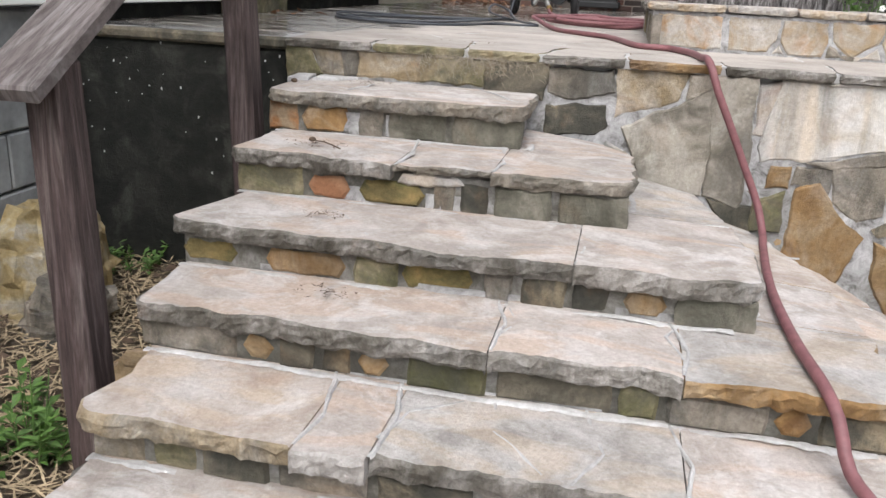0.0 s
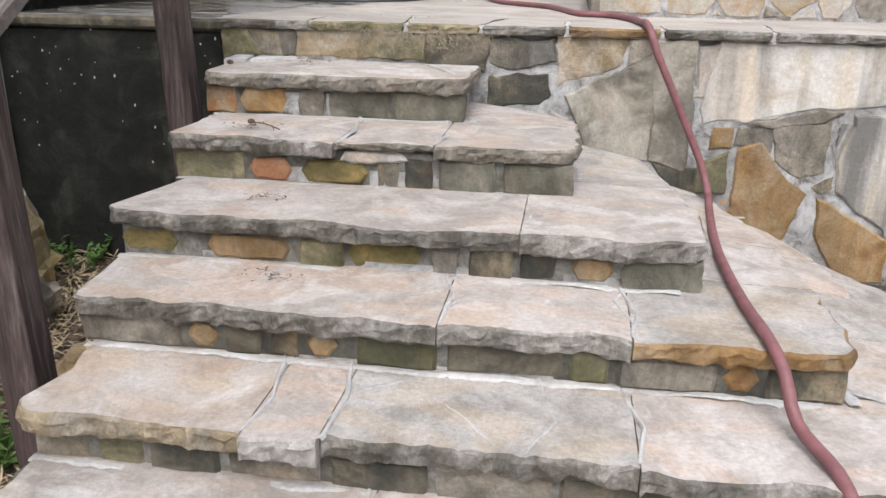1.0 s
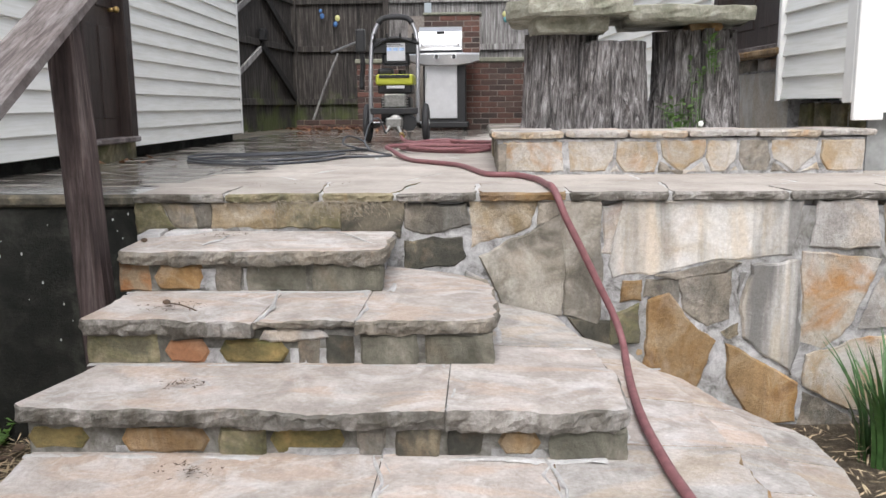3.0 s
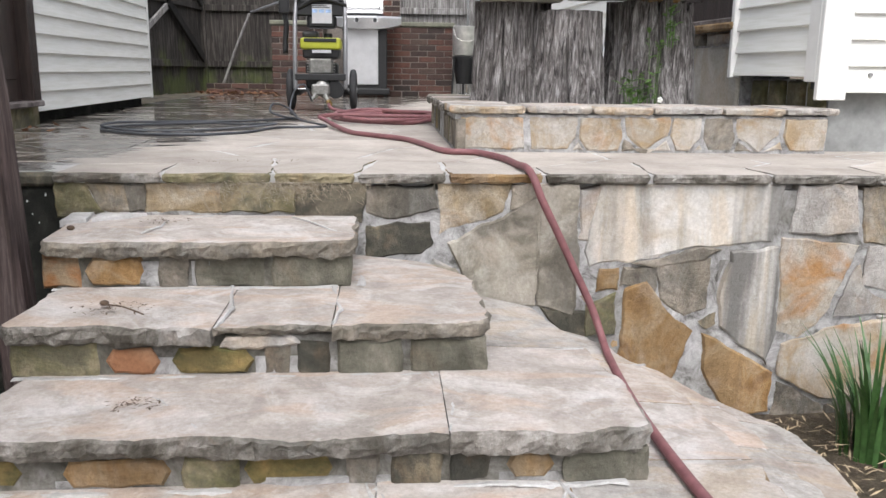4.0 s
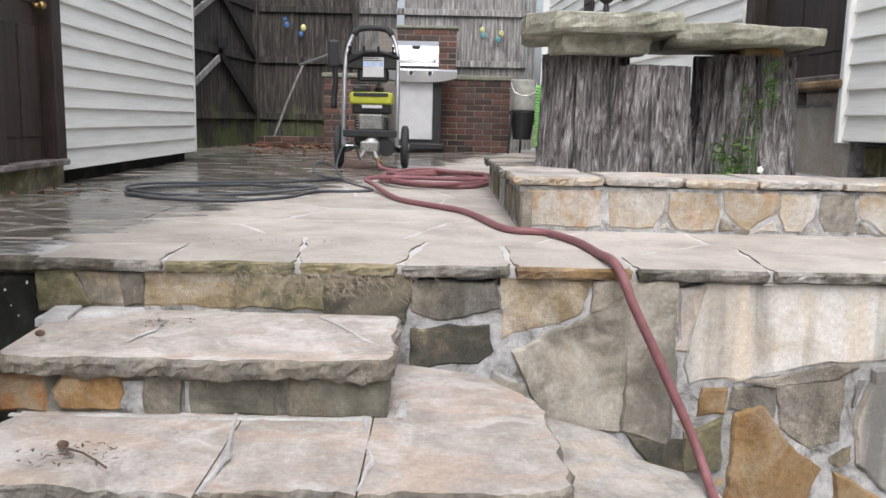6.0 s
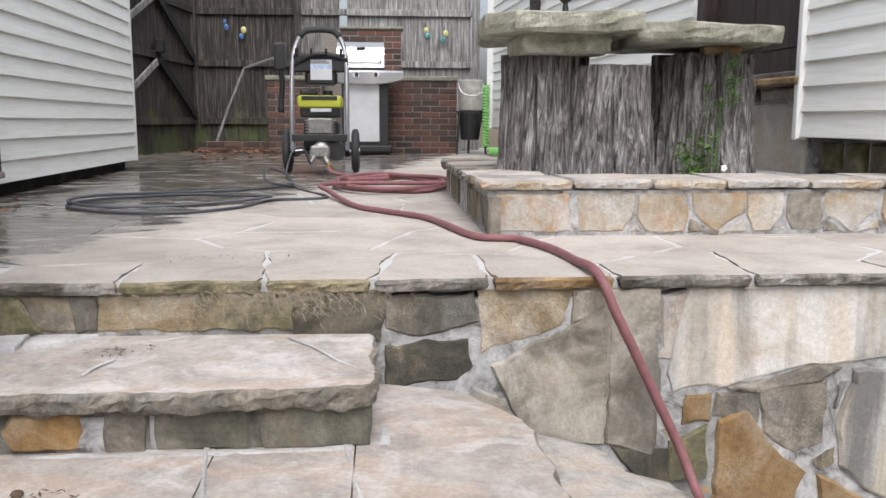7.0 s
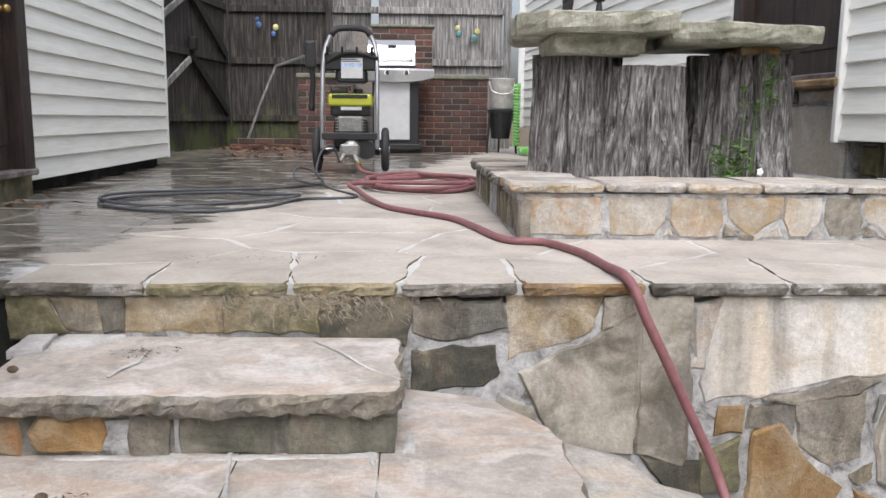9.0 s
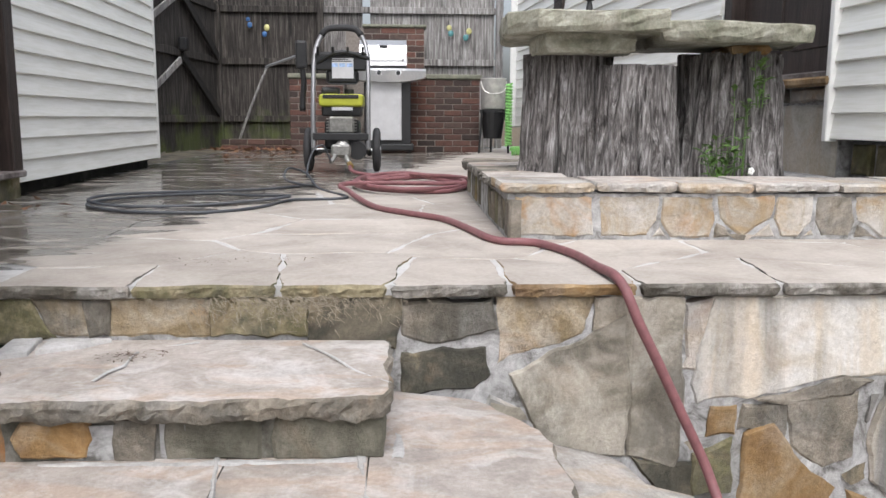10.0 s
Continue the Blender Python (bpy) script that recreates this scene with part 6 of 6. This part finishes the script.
hose = empty("water_hose", label="faded red rubber hose coiled on patio and trailing down steps", category="hose")
part("rubber_tube", tube_bm(feed + loops[2:] + away, R, 12), HOSERED, hose, "", True)
part("coupling", cyl_bm((0.562, 3.65, 0.08), (0.578, 3.60, 0.06), 0.018, n=12), BRASS, hose, "brass hose coupling")
P = 0.0065
high = [(0.445, 3.62, 0.085), (0.40, 3.55, 0.20), (0.34, 3.50, 0.16), (0.31, 3.42, 0.03), (0.38, 3.1, P), (0.42, 2.7, P), (0.30, 2.55, 0.05), (0.27, 2.9, 0.09), (0.35, 3.05, 0.05), (0.47, 2.56, P), (0.66, 2.02, P), (0.42, 1.90, P), (0.32, 1.58, P), (0.14, 1.40, P), (-0.14, 1.42, P), (-0.38, 1.62, P), (-0.43, 1.85, P), (-0.30, 2.06, P), (-0.02, 2.22, P), (0.2, 2.05, P + 0.006),
        (0.42, 1.82, 0.03), (0.10, 1.70, P), (-0.22, 1.62, P), (-0.42, 1.72, 0.02), (-0.40, 1.98, 0.022), (-0.12, 2.34, P), (0.22, 2.5, P), (0.40, 2.75, P)]
part("pressure_hose", tube_bm(high, P, 8), HOSEDARK, None, "dark high-pressure hose lying in loose loops on wet paving", True, category="hose")

# green recoil hose by the house
coil = [(2.03 + 0.032 * math.cos(k * 0.9), 6.9 + 0.032 * math.sin(k * 0.9), 0.74 - 0.0045 * k) for k in range(145)]
part("coiled_hose", tube_bm(coil, 0.010, 6, 0.02), GREENPL, None, "bright green coiled garden hose hanging beside the bucket", True, category="hose")
lying = [(2.02 + 0.0032 * k, 6.6 + 0.04 * math.cos(k * 0.9), 0.052 + 0.04 * math.sin(k * 0.9)) for k in range(72)]
part("coiled_hose", tube_bm(lying, 0.010, 6, 0.02), GREENPL, None, "bright green coiled garden hose lying on the patio", True, category="hose")


# ---------------------------------------------------------------- pot on a stand
def build_pot():
    t = empty("pot_stand", label="dark iron burner stand beside the brick barbecue", category="stand")
    for dx, dy in ((-0.13, -0.1), (0.13, -0.1), (0.0, 0.14)):
        part("leg", tube_bm([(1.91 + dx, 7.35 + dy, 0.47), (1.91 + dx * 1.25, 7.35 + dy * 1.25, 0.0)], 0.012, 8), BLACKPL, t)
    part("burner_ring", cyl_bm((1.91, 7.35, 0.44), (1.91, 7.35, 0.475), 0.15, n=24), BLACKPL, t)
    part("shield", cyl_bm((1.91, 7.35, 0.16), (1.91, 7.35, 0.44), 0.10, 0.14, 20), BLACKPL, t)
    p = empty("metal_pot", label="dull aluminium stock pot on a burner stand", category="pot")
    bm = bmesh.new()
    prof = [(0.0, 0.478), (0.122, 0.478), (0.134, 0.49), (0.140, 0.80), (0.146, 0.812), (0.140, 0.815), (0.134, 0.80), (0.128, 0.50), (0.0, 0.495)]
    n = 28
    rows = [[bm.verts.new((1.91 + r * math.cos(2 * math.pi * i / n), 7.35 + r * math.sin(2 * math.pi * i / n), z)) for r, z in prof[1:-1]] for i in range(n)]
    for i in range(n):
        a, b = rows[i], rows[(i + 1) % n]
        for k in range(len(a) - 1):
            bm.faces.new((a[k], b[k], b[k + 1], a[k + 1]))
    bm.faces.new([r[0] for r in rows][::-1])
    bm.faces.new([r[-1] for r in rows])
    part("vessel", bm, GALV, p, "", True)
    part("bail_handle", tube_bm([(1.77, 7.30, 0.78), (1.80, 7.22, 0.68), (1.91, 7.19, 0.64), (2.02, 7.22, 0.68), (2.05, 7.30, 0.78)], 0.005, 6), GALV, p)


build_pot()


# ---------------------------------------------------------------- fence ornaments, lantern, pole
def ornament(x, z, mats, lab):
    mats = [(a, b, r * 0.72, c) for a, b, r, c in mats]
    o = empty("fence_ornament", label=lab, category="ornament", group="ornaments on the fence")
    y = FY - 0.06
    for k, (dx, dz, r, m) in enumerate(mats):
        bm = bmesh.new()
        bmesh.ops.create_uvsphere(bm, u_segments=14, v_segments=8, radius=r, matrix=Matrix.Translation((x + dx, y, z + dz)) @ Matrix.Diagonal((1, 0.35, 1.15, 1)))
        part("bulb", bm, m, o, "", True)
    part("hanger", tube_bm([(x, y, z + 0.05), (x - 0.01, y, z + 0.10), (x, y + 0.03, z + 0.13)], 0.004, 6), BLACKPL, o)


ornament(-1.02, 1.56, [(0, 0.03, 0.035, GLASSBLUE), (0.02, -0.04, 0.045, GLASSBLUE)], "blue glazed hanging fence ornament")
ornament(-0.80, 1.46, [(0.01, 0.03, 0.05, GLASSYEL), (-0.02, -0.05, 0.045, GLASSBLUE)], "yellow and blue glazed flower ornament on the fence")
ornament(1.50, 1.48, [(0.0, 0.03, 0.045, GLASSYEL), (0.02, -0.04, 0.05, GLASSTEAL)], "yellow and teal glazed flower ornament on the fence")
ornament(1.74, 1.44, [(0.01, 0.03, 0.05, GLASSYEL), (-0.03, -0.05, 0.05, GLASSTEAL)], "pale yellow and teal glazed ornament on the fence")

lantern = empty("garden_lantern", label="small black globe light standing on the stone slab", category="lantern")
bm = bmesh.new()
bmesh.ops.create_uvsphere(bm, u_segments=20, v_segments=12, radius=0.03, matrix=Matrix.Translation((1.60, 1.22, 0.825)))
part("globe", bm, BLACKPL, lantern, "glossy dark globe", True)
part("foot", cyl_bm((1.60, 1.22, 0.748), (1.60, 1.22, 0.80), 0.016, 0.008, 12), BLACKPL, lantern)
part("fins", box_bm(1.562, 1.215, 0.812, 1.638, 1.225, 0.820), BLACKPL, lantern)

part("leaning_pole", tube_bm([(-1.15, 8.55, 0.02), (-0.97, 8.68, 0.55), (-0.79, 8.78, 1.01)], 0.016, 8), FENCEWOOD, None, "thin bare wooden pole leaning against the fence", True, category="pole")


# ---------------------------------------------------------------- rocks, plants, litter
def boulder(c, s, seed, material, label):
    bm = bmesh.new()
    bmesh.ops.create_icosphere(bm, subdivisions=4, radius=1)
    for v in bm.verts:
        n = v.co.normalized()
        k = 1 + 0.28 * noise.noise(n * 1.3 + Vector((seed, 0, 0))) + 0.10 * noise.noise(n * 4 + Vector((0, seed, 0)))
        q = Vector((round(n.x * 2.2) / 2.2, round(n.y * 2.2) / 2.2, round(n.z * 2.2) / 2.2))
        n = n.lerp(q, 0.6)
        v.co = Vector((c[0] + n.x * s[0] * k, c[1] + n.y * s[1] * k, c[2] + n.z * s[2] * k))
    part("boulder", bm, material, None, label, False, category="boulder", group="rocks beside the steps")


boulder((-0.67, -0.42, -0.80), (0.17, 0.19, 0.27), 3, YELLOWROCK, "yellow sandstone boulder against the block foundation")
boulder((-0.50, -0.60, -0.88), (0.13, 0.14, 0.14), 8, GREY, "grey rough rock lying on straw mulch")
boulder((-0.02, -0.92, -0.88), (0.13, 0.10, 0.08), 12, OCHRE, "small ochre rock beside the steps")
boulder((0.02, -0.72, -0.86), (0.10, 0.09, 0.09), 14, GREY, "small grey rock beside the steps")


def blades(name, c, count, length, width, spread, material, label, seed, category, lean=0.5, group=""):
    """A tuft of narrow bent leaves growing from one spot."""
    rng = random.Random(seed)
    thing = empty(name, c, label=label, category=category, group=group)
    for k in range(count):
        bm = bmesh.new()
        a = rng.uniform(0, 2 * math.pi)
        d = Vector((math.cos(a), math.sin(a), 0))
        side = Vector((-d.y, d.x, 0))
        base = Vector(c) + d * spread * rng.random()
        L, ln = length * rng.uniform(0.55, 1.1), lean * rng.uniform(0.1, 1.0)
        prev = None
        for j in range(7):
            t = j / 6
            p = base + d * (ln * L * t * t) + Vector((0, 0, L * (t - 0.35 * ln * t * t)))
            w = width * (1 - t ** 2.2) * 0.5 + 0.0006
            cur = (bm.verts.new(p - side * w), bm.verts.new(p + side * w))
            if prev:
                bm.faces.new((prev[0], prev[1], cur[1], cur[0]))
            prev = cur
        part("blade", bm, material, thing)
    return thing


blades("daffodil_clump", (2.42, -0.30, -0.80), 110, 0.40, 0.013, 0.10, LEAFDARK, "clump of long green daffodil leaves at the foot of the wall", 5, "plant", 0.55)
blades("daffodil_clump", (2.62, -0.42, -0.80), 60, 0.34, 0.012, 0.08, LEAFDARK, "small clump of green strap leaves at the wall foot", 6, "plant", 0.6)


def leafy(name, c, count, height, spread, size, material, label, seed, category, stem=True):
    """Stems with many small pointed leaves."""
    rng = random.Random(seed)
    thing = empty(name, c, label=label, category=category)
    lb, sb = bmesh.new(), bmesh.new()
    for k in range(count):
        a = rng.uniform(0, 2 * math.pi)
        r = spread * math.sqrt(rng.random())
        base = Vector(c) + Vector((math.cos(a) * r * 0.5, math.sin(a) * r * 0.5, 0))
        top = Vector(c) + Vector((math.cos(a) * r, math.sin(a) * r, height * rng.uniform(0.5, 1.05)))
        if stem:
            cyl_bm(base, top, 0.0022, 0.001, 5, sb, False)
        for j in range(9):
            t = rng.uniform(0.1, 1.0)
            p = base.lerp(top, t)
            q = rng.uniform(0, 2 * math.pi)
            d = Vector((math.cos(q), math.sin(q), rng.uniform(-0.2, 0.7))).normalized()
            s = Vector((-d.y, d.x, rng.uniform(-0.3, 0.3))).normalized()
            L = size * rng.uniform(0.6, 1.2)
            v = [lb.verts.new(p), lb.verts.new(p + d * L * 0.5 + s * L * 0.24 + Vector((0, 0, 0.1 * L))), lb.verts.new(p + d * L), lb.verts.new(p + d * L * 0.5 - s * L * 0.24 + Vector((0, 0, 0.1 * L)))]
            lb.faces.new(v)
    part("foliage", lb, material, thing)
    if stem:
        part("stalk", sb, material, thing, kind="stuff")
    else:
        sb.free()
    return thing


leafy("weed_plant", (2.085, 1.13, TOPZ), 9, 0.16, 0.09, 0.05, LEAF, "fresh green weed growing between two stumps", 31, "weed")
leafy("weed_plant", (2.18, 1.18, TOPZ), 3, 0.46, 0.045, 0.045, LEAF, "tall thin green weed climbing beside a stump", 32, "weed")
leafy("weed_plant", (2.25, 1.20, 0.42), 4, 0.20, 0.06, 0.05, LEAF, "leafy green shoot hanging in front of a stump", 33, "weed")
leafy("weed_plant", (-0.12, -1.28, -0.94), 34, 0.20, 0.17, 0.045, LEAF, "leafy green weeds at the foot of a rail post", 34, "weed")
leafy("weed_plant", (-0.62, -0.04, -0.92), 26, 0.09, 0.20, 0.035, LEAF, "low green weeds along the dark wall", 35, "weed")
leafy("weed_plant", (-0.25, -0.03, -0.92), 14, 0.06, 0.14, 0.03, LEAF, "sparse green weeds along the dark wall", 36, "weed")
fl = empty("white_flower", label="small white flower low beside the stumps", category="flower")
for k in range(5):
    a = 2 * math.pi * k / 5
    bm = bmesh.new()
    bmesh.ops.create_uvsphere(bm, u_segments=8, v_segments=6, radius=0.006, matrix=Matrix.Translation((2.16 + 0.007 * math.cos(a), 1.04, 0.195 + 0.008 * math.sin(a))) @ Matrix.Diagonal((1, 0.4, 1, 1)))
    part("petal", bm, PETAL, fl, "", True)
part("flower_stem", tube_bm([(2.16, 1.05, 0.14), (2.162, 1.05, 0.19)], 0.002, 5), LEAF, fl)


def litter(name, count, area, length, width, material, label, seed, height=None, curl=0.0):
    """Many loose straws or leaves lying about."""
    rng = random.Random(seed)
    bm = bmesh.new()
    x0, x1, y0, y1 = area
    for k in range(count):
        x, y = rng.uniform(x0, x1), rng.uniform(y0, y1)
        z = (ground_height(x, y) if height is None else height) + rng.uniform(0.004, 0.03 if height is None else 0.010)
        a, t = rng.uniform(0, 2 * math.pi), rng.uniform(-0.3, 0.3)
        d = Vector((math.cos(a), math.sin(a), t)) * length * rng.uniform(0.4, 1.2) * 0.5
        s = Vector((-math.sin(a), math.cos(a), rng.uniform(-0.4, 0.4))) * width * 0.5
        p = Vector((x, y, z + abs(d.z)))
        bm.faces.new([bm.verts.new(v) for v in (p - d, p + s + Vector((0, 0, curl)), p + d, p - s)])
    part(name, bm, material, None, label, category="litter", kind="stuff")


litter("straw_mulch", 9000, (-0.88, 0.30, -2.6, 0.03), 0.085, 0.006, STRAW, "dry straw mulch scattered over the soil", 51)
litter("leaf_litter", 700, (-0.88, 0.25, -2.6, 0.03), 0.05, 0.03, DEBRIS, "dark leaf litter on the soil", 52, None, 0.01)
litter("straw_mulch", 1500, (2.2, 3.6, -1.6, -0.05), 0.07, 0.006, STRAW, "dry straw mulch in the bed below the wall", 53)
litter("fallen_leaves", 170, (-1.35, -0.2, 7.2, 8.8), 0.08, 0.05, DRYLEAF, "brown fallen leaves heaped along the fence", 54, 0.01, 0.02)
litter("fallen_leaves", 60, (-0.9, 0.4, 5.5, 7.3), 0.06, 0.04, DRYLEAF, "brown fallen leaves on the wet paving", 55, 0.004, 0.012)
litter("fallen_leaves", 7, (-0.75, -0.45, 1.2, 1.9), 0.06, 0.045, DRYLEAF, "few reddish fallen leaves on the patio", 56, 0.004, 0.012)


def root_tangle():
    """Dry roots and grass that hang from under the patio's edge stones."""
    rng = random.Random(71)
    bm = bmesh.new()
    for k in range(900):
        x = 0.66 + rng.gauss(0, 0.13)
        z = -0.018 - abs(rng.gauss(0, 0.026))
        a = rng.uniform(0, math.pi)
        L = rng.uniform(0.006, 0.026)
        p = Vector((x, -0.022 - rng.random() * 0.016, z))
        d = Vector((math.cos(a), rng.uniform(-0.3, 0.3), -abs(math.sin(a)))) * L
        s = Vector((0.0007, 0, 0.0007))
        bm.faces.new([bm.verts.new(v) for v in (p - s, p + d - s * 0.3, p + d + s * 0.3, p + s)])
    part("dry_roots", bm, DRYROOT, None, "dry roots and grass hanging under the patio edge", category="roots", kind="stuff")


root_tangle()


def smudge(name, c, r, count, seed, label):
    rng = random.Random(seed)
    bm = bmesh.new()
    for k in range(count):
        a, q = rng.uniform(0, 6.28), r * rng.random()
        p = Vector((c[0] + math.cos(a) * q * 1.6, c[1] + math.sin(a) * q, c[2] + 0.004))
        d = Vector((rng.uniform(-1, 1), rng.uniform(-1, 1), 0.1)).normalized() * rng.uniform(0.003, 0.009)
        s = Vector((-d.y, d.x, 0)) * 0.3
        bm.faces.new([bm.verts.new(v) for v in (p - d, p + s, p + d, p - s)])
    part(name, bm, DEBRIS, None, label, category="debris", kind="stuff")


smudge("twig_debris", (0.36, -0.16, -0.117), 0.05, 70, 1, "dark bits of washed debris on a step")
smudge("twig_debris", (0.35, -0.62, -0.238), 0.06, 70, 2, "dark bits of washed debris on a step")
smudge("twig_debris", (0.47, -0.90, -0.356), 0.04, 60, 3, "dark bits of washed debris on a step")
smudge("twig_debris", (0.56, -1.12, -0.470), 0.05, 55, 4, "dark bits of washed debris on a step")
smudge("leaf_crumbs", (0.42, 0.30, 0.0), 0.07, 30, 6, "brown leaf crumbs on the patio paving")
smudge("leaf_crumbs", (0.60, 0.33, 0.0), 0.06, 26, 7, "brown leaf crumbs on the patio paving")
part("twig", tube_bm([(0.33, -0.60, -0.232), (0.38, -0.63, -0.228), (0.44, -0.68, -0.232)], 0.002, 6), DEBRIS, None, "thin brown twig lying on a step", category="twig")
for c in ((0.155, -0.30, -0.108), (0.325, -0.585, -0.232)):
    boulder_bm = bmesh.new()
    bmesh.ops.create_icosphere(boulder_bm, subdivisions=2, radius=0.009, matrix=Matrix.Translation(c) @ Matrix.Diagonal((1.2, 1, 0.8, 1)))
    part("mud_lump", boulder_bm, DEBRIS, None, "small dark mud lump on a step", True, category="debris")


# ---------------------------------------------------------------- trees beyond the fence
def tree(c, h, r, seed):
    rng = random.Random(seed)
    t = empty("bare_tree", c, label="bare winter tree standing behind the fence", category="tree", group="trees behind the fence")
    c = Vector(c)
    trunk = tube_bm([c, c + Vector((0.05, 0, h * 0.4)), c + Vector((-0.05, 0.05, h * 0.75)), c + Vector((0.05, 0, h))], r, 10, 0.3)
    part("trunk", trunk, BARK, t, "", True)
    tw = bmesh.new()
    for k in range(7):
        b0 = c + Vector((0, 0, h * rng.uniform(0.3, 0.95)))
        a = rng.uniform(0, 6.28)
        b1 = b0 + Vector((math.cos(a), math.sin(a), rng.uniform(0.3, 1.0))) * h * 0.25
        part("limb", cyl_bm(b0, b1, r * 0.25, r * 0.08, 7), BARK, t)
        for j in range(26):
            p = b0.lerp(b1, rng.uniform(0.3, 1))
            d = Vector((rng.uniform(-1, 1), rng.uniform(-1, 1), rng.uniform(-0.2, 1))).normalized() * h * rng.uniform(0.05, 0.14)
            cyl_bm(p, p + d, r * 0.05, r * 0.02, 4, tw, False)
    part("twig", tw, BARK, t, kind="stuff")


tree((-1.2, 14.0, -0.2), 7.5, 0.12, 1)
tree((-0.3, 16.0, -0.2), 8.5, 0.13, 2)
tree((1.15, 13.0, -0.2), 8.0, 0.17, 3)
tree((2.2, 20.0, -0.2), 9.0, 0.14, 4)
tree((-2.4, 18.0, -0.2), 9.0, 0.15, 5)
